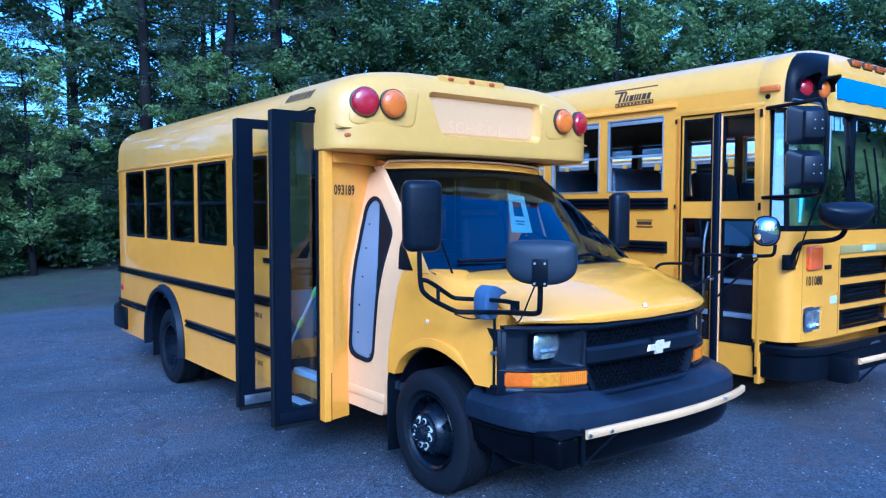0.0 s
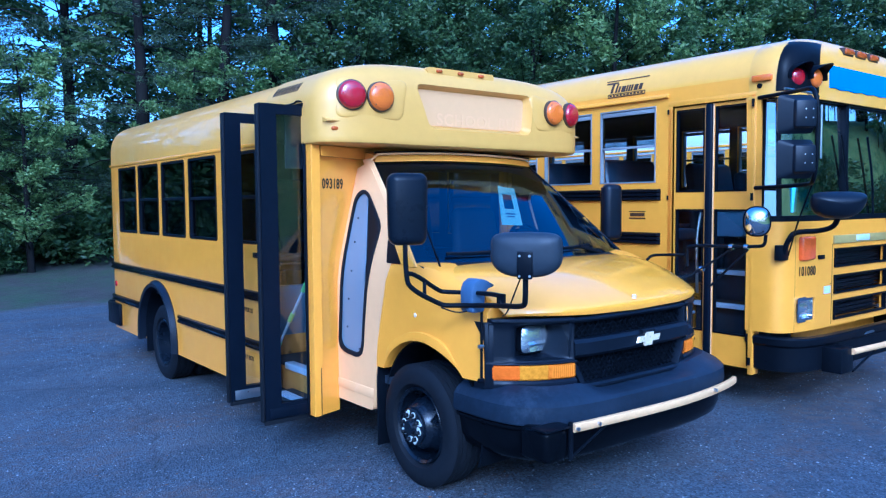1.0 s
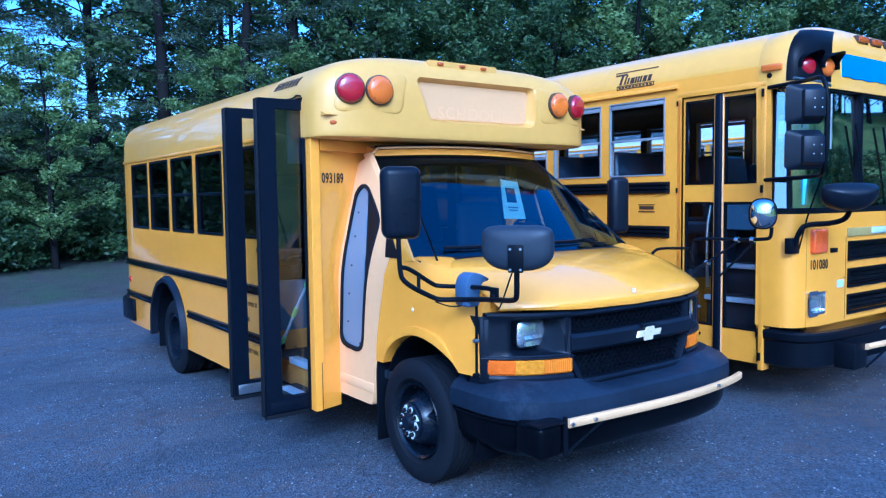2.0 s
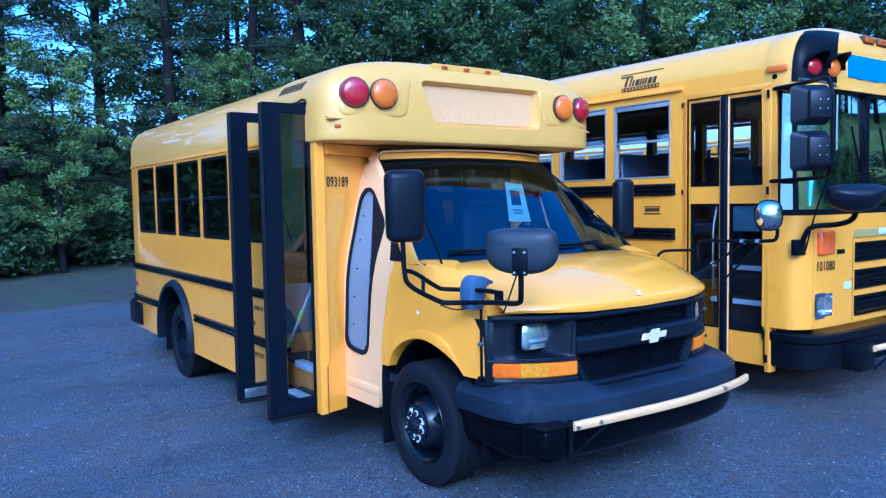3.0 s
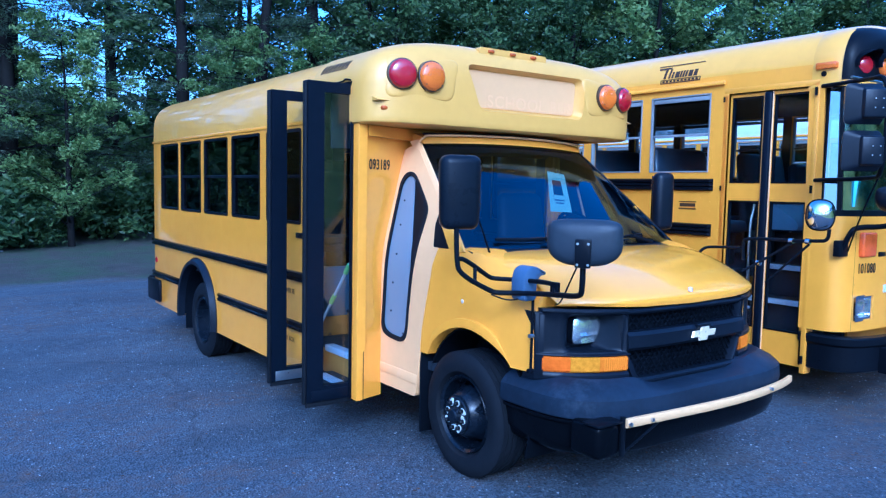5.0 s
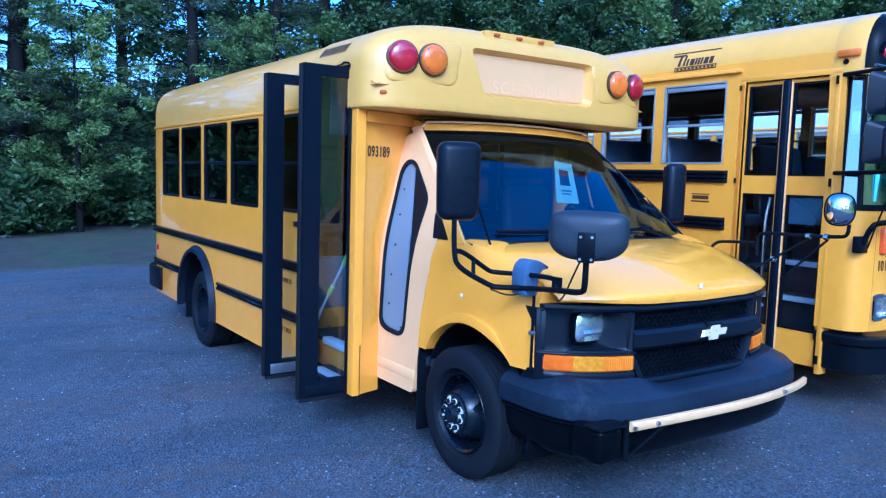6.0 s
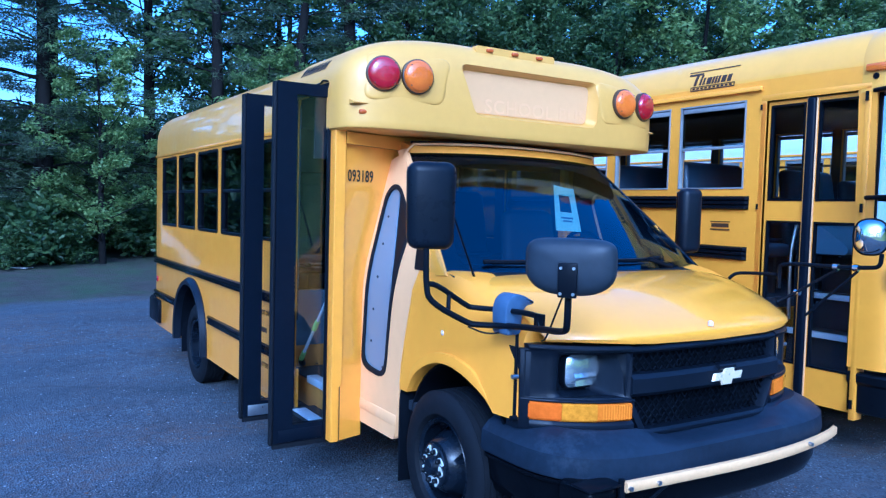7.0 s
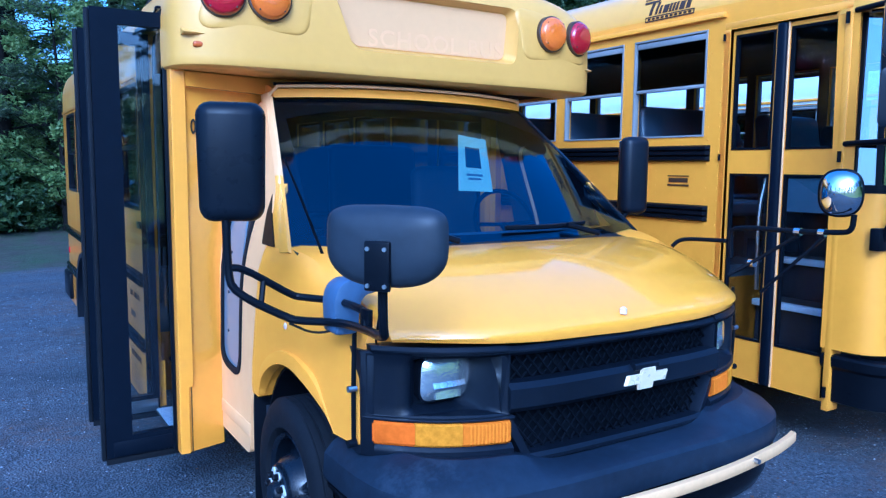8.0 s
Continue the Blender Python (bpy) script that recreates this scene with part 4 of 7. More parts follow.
part("emblem_backing", bar(0.075 - 0.06, 0.075 + 0.06, 0.985, 1.012, -0.028, 0.03, 4), PLASTIC, nose)

for sx in (-1, 1):
    def at(x0, x1):
        return tuple(sorted((sx * x0, sx * x1)))
    hs = part("lamp_housing", bar(*at(0.515, 0.908), 1.102, 1.132, 0.0, 0.10, 12, 0.012), PLASTIC, nose, "black headlamp housing")
    part("housing_floor", bar(*at(0.515, 0.925), 0.888, 0.905, -0.004, 0.10, 12, 0.006), PLASTIC, hs)
    rows_ = []
    for j in range(15):
        z = 0.892 + 0.215 * j / 14
        row = []
        for k in range(25):
            x = 0.518 + 0.405 * k / 24
            e = min((z - 0.892) / 0.03, (1.107 - z) / 0.03, (x - 0.518) / (0.05 + 0.10 * (1.107 - z) / 0.215), (0.923 - x) / 0.035, 1)
            e = max(0, e)
            cheek = 0.030 * min(1, max(0, (x - 0.775) / 0.03))
            e = e * e * (3 - 2 * e)
            deep = max(2.988 - cheek, y_nose(x) + 0.014)
            row.append((CC + sx * x, (y_nose(x) + 0.006) * (1 - e) + deep * e, z))
        rows_.append(row)
    part("housing_bowl", loft(rows_), PLASTIC, hs, smooth=50)
    part("housing_cheek", bar(*at(0.904, 0.934), 0.752, 1.112, -0.003, 0.09, 5, 0.014), PLASTIC, hs)
    o = rounded([(CC + sx * 0.558, 0.934), (CC + sx * 0.775, 0.930), (CC + sx * 0.768, 1.094), (CC + sx * 0.568, 1.098)], 0.05, 6)
    yl = 2.948
    rim = part("headlamp", ring_of(o, inset(o, 0.007), "y", yl + 0.006, yl + 0.06), BLACK, hs, "rectangular glass headlamp")
    shape = ((0.006, 0.004), (0.016, -0.006), (0.045, -0.013), (0.066, -0.016), (0.080, -0.017))
    part("lens", loft([[(u, yl + d, v) for u, v in inset(o, i)] for i, d in shape], True), HEADGLASS, rim, "fluted silvery headlamp lens", smooth=50)
    for k, (z, w, tilt) in enumerate(((0.998, 0.062, 0.012), (0.957, 0.050, 0.003))):
        # stepped facets of the reflector that catch the sky
        part("facet", loft([[(CC + sx * (0.667 + u), yl - 0.014 - tilt + 0.006 * (u / 0.08) ** 2, z - 0.013), (CC + sx * (0.667 + u), yl - 0.012 + 0.006 * (u / 0.08) ** 2, z + 0.013), (CC + sx * (0.667 + u), yl + 0.004, z + 0.013), (CC + sx * (0.667 + u), yl + 0.004, z - 0.013)] for u in (-w, -w / 2, 0, w / 2, w)], True), HEADGLASS, rim, smooth=20)
    sig = part("turn_signal", bar(*at(0.508, 0.665), 0.799, 0.880, -0.004, 0.05, 8, 0.010), AMBER2, nose, "wide amber turn signal lens")
    part("side_lens", bar(*at(0.667, 0.800), 0.799, 0.880, -0.004, 0.03, 8, 0.008), AMBER3, sig, "amber middle of the lens with its bright highlight painted in")
    part("side_lens", bar(*at(0.802, 0.908), 0.799, 0.880, -0.004, 0.05, 8, 0.010), ORANGE2, sig, "deep orange end of the lens")
    for k in range(11):
        part("lens_rib", bar(*at(0.520 + 0.012 * k, 0.525 + 0.012 * k), 0.806, 0.873, -0.0062, 0.008, 1, 0.002), AMBERB, sig)
    part("signal_trim", bar(*at(0.495, 0.932), 0.752, 0.797, -0.002, 0.08, 12, 0.014), PLASTIC, nose)
    part("signal_trim", bar(*at(0.495, 0.930), 0.881, 0.894, -0.006, 0.08, 12, 0.005), PLASTIC, nose)
    part("bracket_rod", tube([(CC + sx * 0.955, 3.06, 1.18), (CC + sx * 0.965, 3.05, 1.0), (CC + sx * 0.962, 3.055, 0.80)], 0.008, 8), BLACK, bus1)
    part("bracket_bolt", rod((CC + sx * 0.955, 3.05, 0.805), (CC + sx * 0.985, 3.05, 0.805), 0.013, seg=10), BLACK, bus1)
    part("bracket_bolt", rod((CC + sx * 0.955, 3.05, 0.99), (CC + sx * 0.985, 3.05, 0.99), 0.011, seg=10), STEEL, bus1)


def bumper_path(k, n=56, out=0.0):
    t = math.pi * k / n
    cx, sy = se(math.cos(t), 0.48), abs(math.sin(t)) ** 0.48
    return -(0.975 + out) * cx, 3.28 - (0.665 + out) * sy


def bumper(profile, n=56):
    rings = []
    for k in range(n + 1):
        rings.append([(CC + bumper_path(k, n, o)[0], bumper_path(k, n, o)[1], z) for o, z in profile])
    return loft(rings, True)


def front_bumper(n=72):
    """The bumper's broad sloping top dips under the grille; its face is upright."""
    rings = []
    for k in range(n + 1):
        x = abs(bumper_path(k, n)[0])
        q = min(1, max(0, (x - 0.36) / 0.26))
        q = q * q * (3 - 2 * q)
        pr = [(-0.19, 0.66), (-0.18, 0.718 + 0.042 * q), (-0.115, 0.722 + 0.058 * q), (-0.035, 0.720 + 0.014 * q), (-0.014, 0.712), (-0.002, 0.698), (0.004, 0.622), (0.0, 0.604), (-0.010, 0.597), (-0.06, 0.588)]
        rings.append([(CC + bumper_path(k, n, o)[0], bumper_path(k, n, o)[1], z) for o, z in pr])
    return loft(rings, True)


bump = part("front_bumper", front_bumper(), BUMPERP, bus1, "weathered blue-black plastic front bumper", smooth=24)
part("valance", bumper([(-0.06, 0.600), (-0.012, 0.594), (-0.004, 0.588), (-0.006, 0.576), (-0.022, 0.566), (-0.027, 0.475), (-0.048, 0.42), (-0.09, 0.388), (-0.13, 0.386)]), GLOSSBLACK, bump, "gloss black lower valance", smooth=40)
arm = [(-0.752, 2.583, 0.612), (-0.4, 2.566, 0.608), (0.0, 2.553, 0.604), (0.35, 2.568, 0.602), (0.68, 2.620, 0.598), (0.84, 2.666, 0.592), (0.928, 2.700, 0.587)]
arm = [Vector(p) for p in arm]
for _ in range(2):
    arm = [arm[0]] + [q for a, b in zip(arm, arm[1:]) for q in (a.lerp(b, 0.25), a.lerp(b, 0.75))] + [arm[-1]]
gate = part("crossing_arm", loft([[(CC + p.x, p.y + u, p.z + v) for u, v in ((-0.008, -0.022), (-0.013, -0.016), (-0.013, 0.016), (-0.008, 0.022), (0.012, 0.022), (0.012, -0.022))] for p in arm], True), CREAM, bump, "cream crossing arm folded along the bumper", smooth=40)
for x, y in ((-0.74, 2.567), (-0.585, 2.56), (0.5, 2.57)):
    part("bolt", rod((CC + x, y + 0.01, 0.61), (CC + x, y - 0.012, 0.61), 0.010, seg=8), STEEL, gate)
ctrl = part("arm_motor_box", bx(CC - 0.93, CC - 0.765, 2.60, 2.80, 0.445, 0.615, 0.03, 3), GLOSSBLACK, bump, "black crossing arm motor box")
part("cover", bx(CC - 0.94, CC - 0.755, 2.59, 2.70, 0.612, 0.624, 0.004), BLACK, ctrl)
part("hinge", rod((CC - 0.757, 2.60, 0.445), (CC - 0.757, 2.60, 0.64), 0.014, seg=10), BLACK, ctrl)
part("brace", tube([(CC - 0.74, 2.61, 0.45), (CC - 0.50, 2.585, 0.58)], 0.007, 6), BLACK, ctrl)


# ---- mirrors on both wings ----
def mirrors(sx):
    def X(x):
        return CC + sx * (CC - x)
    arms = part("mirror_arm", tube([(X(2.418), 3.262, 1.60), (X(2.418), 3.255, 1.38), (X(2.43), 3.24, 1.31), (X(2.60), 3.19, 1.215), (X(2.63), 3.165, 1.21), (X(2.72), 3.06, 1.215), (X(2.70), 2.82, 1.24), (X(2.655), 2.61, 1.258), (X(2.63), 2.575, 1.30), (X(2.63), 2.575, 1.46)], 0.0135, 10, smooth=2), BLACK, bus1, "bent black tube mirror arm")
    part("upper_tube", tube([(X(2.42), 3.255, 1.39), (X(2.47), 3.25, 1.385), (X(2.63), 3.25, 1.283), (X(2.66), 3.24, 1.275), (X(2.745), 3.12, 1.275), (X(2.715), 2.90, 1.29), (X(2.71), 2.84, 1.285), (X(2.70), 2.82, 1.24)], 0.0125, 10, smooth=2), BLACK, arms)
    part("cross_piece", tube([(X(2.515), 3.222, 1.262), (X(2.535), 3.25, 1.345)], 0.010, 8), BLACK, arms)
    hook = [(0.0, -0.085), (-0.004, 0.03), (0.012, 0.075), (0.05, 0.098), (0.10, 0.088), (0.158, 0.058), (0.150, 0.046), (0.112, 0.040), (0.092, 0.012), (0.086, -0.085)]
    pad = prism([(X(2.700 + u), 1.258 + v) for u, v in rounded(hook, 0.02, 3)], "y", 3.045, 3.150)
    bmesh.ops.bevel(pad, geom=[e for e in pad.edges if abs(e.verts[0].co.y - e.verts[1].co.y) < 1e-5], offset=0.012, segments=2, profile=0.5, affect="EDGES")
    part("mount_pad", pad, GREYBLUE, arms, "blue-grey plastic mounting pad on the wing")
    part("clamp", bx(X(2.705) - 0.009, X(2.705) + 0.009, 2.80, 2.855, 1.225, 1.30, 0.004), BLACK, arms)
    part("cable", tube([(X(2.66), 2.62, 1.43), (X(2.69), 2.70, 1.34), (X(2.72), 2.80, 1.20), (X(2.78), 2.90, 1.17)], 0.004, 6, smooth=2), BLACK, arms)
    part("cable", tube([(X(2.60), 3.19, 1.20), (X(2.66), 3.12, 1.17), (X(2.74), 3.08, 1.19)], 0.004, 6, smooth=2), BLACK, arms)
    # tall flat mirror in its housing
    hm = bx(-0.108, 0.108, -0.062, 0.062, -0.19, 0.19, 0.045, 4)
    for v in hm.verts:
        f = 1 - 0.07 * (v.co.z < 0) * min(1, -v.co.z / 0.19)
        v.co.x *= f
        v.co.y = v.co.y * (1 if v.co.y > 0 else 1 - 1.2 * v.co.x ** 2 / 0.014 * 0.25)
    place = Matrix.Translation((X(2.445), 3.275, 1.728)) @ Matrix.Rotation(radians(20 * sx), 4, "Z")
    bmesh.ops.transform(hm, matrix=place, verts=hm.verts)
    house = part("mirror_housing", hm, HOUSEB, arms, "tall black mirror housing", smooth=50)
    gm = bx(-0.09, 0.09, 0.060, 0.066, -0.165, 0.165, 0.002)
    bmesh.ops.transform(gm, matrix=place, verts=gm.verts)
    part("mirror_glass", gm, MIRROR, house)
    # rounded convex mirror
    bm = bmesh.new()
    rings = []
    n = 40
    for d, f in ((0.0, 0.97), (0.006, 1.0), (-0.010, 0.985), (-0.028, 0.90), (-0.040, 0.72), (-0.047, 0.45), (-0.050, 0.12)):
        ring = []
        for k in range(n):
            a = 2 * math.pi * k / n
            w_ = 0.36 if math.sin(a) > 0 else 0.72
            u, v = se(math.cos(a), w_), se(math.sin(a), w_)
            ring.append((0.172 * f * u, d, (0.105 if v > 0 else 0.112 * (1 - 0.0 * u)) * f * v * (1 - (0.12 * abs(u) ** 3 if v < 0 else 0.05 * u * u))))
        rings.append(ring)
    bm = loft(rings, True)
    if sx < 0:
        place = Matrix.Translation((X(2.645), 2.585, 1.515)) @ Matrix.Rotation(radians(-52), 4, "Z")
    bmesh.ops.transform(bm, matrix=place, verts=bm.verts)
    ball = part("convex_mirror_back", bm, MIRBACK if sx < 0 else BLACK, arms, "rounded dark grey back of a convex mirror", smooth=60)
    rings = []
    for d, f in ((0.004, 0.96), (0.03, 0.88), (0.055, 0.66), (0.068, 0.35), (0.072, 0.05)):
        rings.append([(0.168 * f * se(math.cos(a), 0.6), d, (0.100 if math.sin(a) > 0 else 0.104) * f * se(math.sin(a), 0.6)) for a in (2 * math.pi * k / n for k in range(n))])
    bm = loft(rings, True)
    bmesh.ops.transform(bm, matrix=place, verts=bm.verts)
    part("convex_mirror_glass", bm, MIRROR, ball, "shiny convex mirror glass", smooth=60)
    if sx < 0:
        bm = bx(-0.036, 0.036, -0.062, -0.044, -0.115, 0.015, 0.006)
        bmesh.ops.transform(bm, matrix=place, verts=bm.verts)
        br = part("mirror_bracket", bm, BLACK, ball)
        for u in (-0.024, 0.024):
            for w in (-0.10, -0.005):
                bm = rod((u, -0.062, w), (u, -0.067, w), 0.006, seg=8)
                bmesh.ops.transform(bm, matrix=place, verts=bm.verts)
                part("screw", bm, STEEL, br)


mirrors(-1)


def driver_mirrors():
    """The mirrors on the driver's side: a tall one by the door, a round convex one on a bent tube over the wing."""
    arms = part("mirror_arm", tube([(4.78, 3.15, 1.30), (4.77, 3.15, 1.40), (4.76, 3.13, 1.452), (4.76, 2.80, 1.452), (4.76, 2.62, 1.462), (4.76, 2.565, 1.47), (4.76, 2.56, 1.54)], 0.0115, 10, smooth=2), BLACK, bus1, "bent black tube mirror arm")
    part("stub_tube", tube([(4.70, 3.44, 1.33), (4.73, 3.42, 1.365), (4.76, 3.36, 1.372), (4.76, 3.16, 1.38)], 0.010, 8, smooth=2), BLACK, arms)
    part("brace_tube", tube([(4.76, 2.80, 1.435), (4.75, 3.02, 1.29), (4.70, 3.10, 1.23)], 0.009, 8, smooth=0), BLACK, arms)
    part("brace_tube", tube([(4.76, 2.68, 1.44), (4.72, 2.94, 1.17)], 0.008, 8, smooth=0), BLACK, arms)
    for y, z in ((2.80, 1.452), (2.69, 1.456), (3.02, 1.29)):
        part("clamp", rod((4.76, y - 0.014, z), (4.76, y + 0.014, z), 0.018, seg=10), CHROME, arms, "shiny tube clamp")
    n = 40
    place = Matrix.Translation((4.765, 2.625, 1.625)) @ Matrix.Rotation(radians(118), 4, "Z")

    def dome(steps):
        return loft([[(0.086 * f * se(math.cos(a), 0.8), d, 0.10 * f * se(math.sin(a), 0.8)) for a in (2 * math.pi * k / n for k in range(n))] for d, f in steps], True)
    bm = dome(((0.004, 0.97), (0.0, 1.0), (-0.025, 0.98), (-0.05, 0.86), (-0.066, 0.6), (-0.072, 0.1)))
    bmesh.ops.transform(bm, matrix=place, verts=bm.verts)
    ball = part("convex_mirror_back", bm, BLACK, arms, "black back of a round convex mirror", smooth=60)
    bm = dome(((0.002, 0.93), (0.02, 0.86), (0.038, 0.68), (0.05, 0.42), (0.055, 0.05)))
    bmesh.ops.transform(bm, matrix=place, verts=bm.verts)
    part("convex_mirror_glass", bm, MIRROR, ball, "shiny convex mirror glass", smooth=60)
    hm = bx(-0.082, 0.082, -0.055, 0.055, -0.225, 0.225, 0.045, 4)
    place = Matrix.Translation((5.02, 4.03, 1.675)) @ Matrix.Rotation(radians(-14), 4, "Z")
    bmesh.ops.transform(hm, matrix=place, verts=hm.verts)
    house = part("mirror_housing", hm, PLASTIC, bus1, "tall black mirror housing", smooth=50)
    gm = bx(-0.068, 0.068, 0.052, 0.058, -0.20, 0.20, 0.002)
    bmesh.ops.transform(gm, matrix=place, verts=gm.verts)
    part("mirror_glass", gm, MIRROR, house)
    part("mirror_stay", tube([(4.98, 4.03, 1.46), (4.93, 4.03, 1.42), (4.74, 4.06, 1.38)], 0.014, 8, smooth=2), BLACK, house)


driver_mirrors()


# ---- wheels ----
def tyre(cx, cy, flip, R=0.374, w=0.23, cz=0.372):
    """A road tyre, with grooves round its tread."""
    h = w / 2
    pr = [(-h * 0.75, 0.232), (-h * 0.95, 0.25), (-h, 0.285), (-h * 0.985, 0.32), (-h * 0.90, R - 0.022), (-h * 0.80, R - 0.006)]
    tread = []
    for a, b in ((-0.78, -0.52), (-0.46, -0.18), (-0.12, 0.12), (0.18, 0.46), (0.52, 0.78)):
        tread += [(h * a, R - 0.009), (h * a + 0.002, R), (h * b - 0.002, R), (h * b, R - 0.009)]
    pr += tread + [(h * 0.80, R - 0.006), (h * 0.90, R - 0.022), (h * 0.985, 0.32), (h, 0.285), (h * 0.95, 0.25), (h * 0.75, 0.232), (h * 0.5, 0.228)]
    pr = [(-h * 0.5, 0.228)] + pr
    bm = lathe(pr, (cx, cy, cz), seg=56, flip=flip)
    bmesh.ops.delete(bm, geom=[f for f in bm.faces if len(f.verts) > 8], context="FACES_ONLY")
    return bm


def front_wheel(sx):
    cx, cy, R = CC + sx * 0.892, 3.598, 0.436
    w = part("wheel", tyre(cx, cy, sx, R=0.367, cz=R), RUBBER, bus1, "black tyre on a black steel wheel", smooth=38)
    pr = [(-0.07, 0.226), (0.085, 0.231), (0.10, 0.222), (0.085, 0.207), (0.01, 0.200), (-0.008, 0.192), (0.0, 0.182), (0.085, 0.142), (0.112, 0.130), (0.128, 0.116), (0.131, 0.09), (-0.03, 0.09)]
    rim = lathe(pr, (cx, cy, R), seg=48, flip=sx)
    holes = []
    for k in range(4):
        a = radians(-22 + 90 * k)
        y, z = cy + 0.163 * math.cos(a), R + 0.163 * math.sin(a)
        e = [(y + 0.040 * math.cos(t) * -math.sin(a) + 0.025 * math.sin(t) * math.cos(a), z + 0.040 * math.cos(t) * math.cos(a) + 0.025 * math.sin(t) * math.sin(a)) for t in (2 * math.pi * j / 16 for j in range(16))]
        holes.append(prism(e, "x", cx - 0.3, cx + 0.3))
    rim = cut(rim, *holes)
    part("rim", rim, RIMBLACK, w, "black steel rim with oval holes", smooth=35)
    hub = lathe([(0.10, 0.110), (0.141, 0.109), (0.146, 0.103), (0.147, 0.052), (0.150, 0.049), (0.172, 0.044), (0.178, 0.036), (0.178, 0.01)], (cx, cy, R), seg=32, flip=sx)
    part("hub", hub, RIMBLACK, w)
    for k in range(8):
        a = 2 * math.pi * (k + 0.3) / 8
        y, z = cy + 0.076 * math.cos(a), R + 0.076 * math.sin(a)
        # a pale ring with a pointer, as put under nuts to show that they have not turned
        tip = a + (0.9 if k % 2 else 4.1)
        o, i = [], []
        for j in range(20):
            q = 2 * math.pi * j / 20
            far = 0.0175 + 0.017 * max(0, math.cos(q)) ** 7
            o.append((y + far * math.cos(q + tip), z + far * math.sin(q + tip)))
            i.append((y + 0.0142 * math.cos(q + tip), z + 0.0142 * math.sin(q + tip)))
        part("nut_pointer", ring_of(o, i, "x", cx + sx * 0.146, cx + sx * 0.152), NUTS, w, "pale nut pointer ring", smooth=0)
        nut = lathe([(0.146, 0.0128), (0.168, 0.0128), (0.173, 0.009), (0.175, 0.004)], (cx, y, z), seg=6, flip=sx)
        part("lug_nut", nut, BLACK, w, "dark lug nut", smooth=0)


def rear_wheel(sx):
    cx, cy, R = BC + sx * 1.055, 7.72, 0.372
    w = part("wheel", tyre(cx, cy, sx), RUBBER, bus1, "black rear tyre on a dished black wheel", smooth=38)
    part("inner_tyre", tyre(cx - sx * 0.27, cy, sx), RUBBER, w, smooth=38)
    pr = [(-0.09, 0.226), (0.095, 0.231), (0.102, 0.222), (0.092, 0.208), (-0.05, 0.200), (-0.085, 0.188), (-0.10, 0.16), (-0.085, 0.12), (-0.08, 0.10), (-0.02, 0.085), (0.0, 0.06), (0.002, 0.01)]
    part("rim", lathe(pr, (cx, cy, R), seg=40, flip=sx), RIMBLACK, w, "dished glossy black rim", smooth=35)


for sx in (-1, 1):
    front_wheel(sx)
    rear_wheel(sx)
part("axle", rod((2.9, 3.555, 0.36), (4.56, 3.555, 0.36), 0.05), DARKIN, bus1)
part("axle", rod((2.9, 7.72, 0.36), (4.54, 7.72, 0.36), 0.08), DARKIN, bus1)
part("chassis_rail", bx(3.2, 3.3, 3.0, 9.2, 0.40, 0.56), DARKIN, bus1)
part("chassis_rail", bx(4.16, 4.26, 3.0, 9.2, 0.40, 0.56), DARKIN, bus1)
part("engine_bay", bx(CC - 0.55, CC + 0.55, 2.95, 3.95, 0.42, 1.05, 0.03), DARKIN, bus1)

# ---- inside the small bus ----
part("cabin_floor", cut(bx(2.59, 4.86, 4.5, 9.35, 0.84, 0.88), bx(2.5, 3.14, 4.4, 5.59, 0.8, 0.95)), DARKIN, bus1)
part("dashboard", loft([[(CC + x, 3.60 + 0.1 * (x / 0.9) ** 2, 1.05), (CC + x, 3.62 + 0.1 * (x / 0.9) ** 2, 1.37), (CC + x, 3.85, 1.405), (CC + x, 4.05, 1.36), (CC + x, 4.08, 1.05)] for x in (-0.9, -0.6, -0.3, 0, 0.3, 0.6, 0.9)], True), DASHM, bus1, "blue-grey dashboard")
part("cab_floor", bx(2.80, 4.66, 3.7, 4.75, 0.60, 0.65), DARKIN, bus1)
bm = bmesh.new()
tube([(4.15 + 0.19 * math.cos(a), 4.10 + 0.08 * math.sin(a), 1.42 + 0.17 * math.sin(a)) for a in (2 * math.pi * k / 28 for k in range(29))], 0.013, 8, bm, 0)
tube([(3.97, 4.10, 1.42), (4.15, 4.13, 1.41), (4.33, 4.10, 1.42)], 0.011, 8, bm, 1)
tube([(4.15, 4.12, 1.41), (4.15, 3.95, 1.30)], 0.022, 8, bm, 0)
part("steering_wheel", bm, BLACK, bus1, "dark steering wheel")


def bench(name, x0, x1, y, z, parent, m=None, high=1.0):
    """A high-backed vinyl seat that faces -y."""
    m = m or SEATMAT
    c = part("seat", bx(x0, x1, y, y + 0.40, z + 0.32, z + 0.44, 0.04, 3), m, parent)
    back = bx(x0, x1, y + 0.36, y + 0.46, z + 0.30, z + high, 0.045, 4)
    for v in back.verts:
        v.co.y += max(0, v.co.z - z - 0.4) * 0.16
        if v.co.z > z + high - 0.1:
            v.co.x += (0.06 if v.co.x < (x0 + x1) / 2 else -0.06) * (v.co.z - z - high + 0.1) / 0.1
    part("backrest", back, m, c, smooth=60)
    part("seat_leg", bx(x0 + 0.05, x0 + 0.09, y + 0.1, y + 0.34, z, z + 0.33), STEEL, c)
    part("seat_leg", bx(x1 - 0.09, x1 - 0.05, y + 0.1, y + 0.34, z, z + 0.33), STEEL, c)
    return c


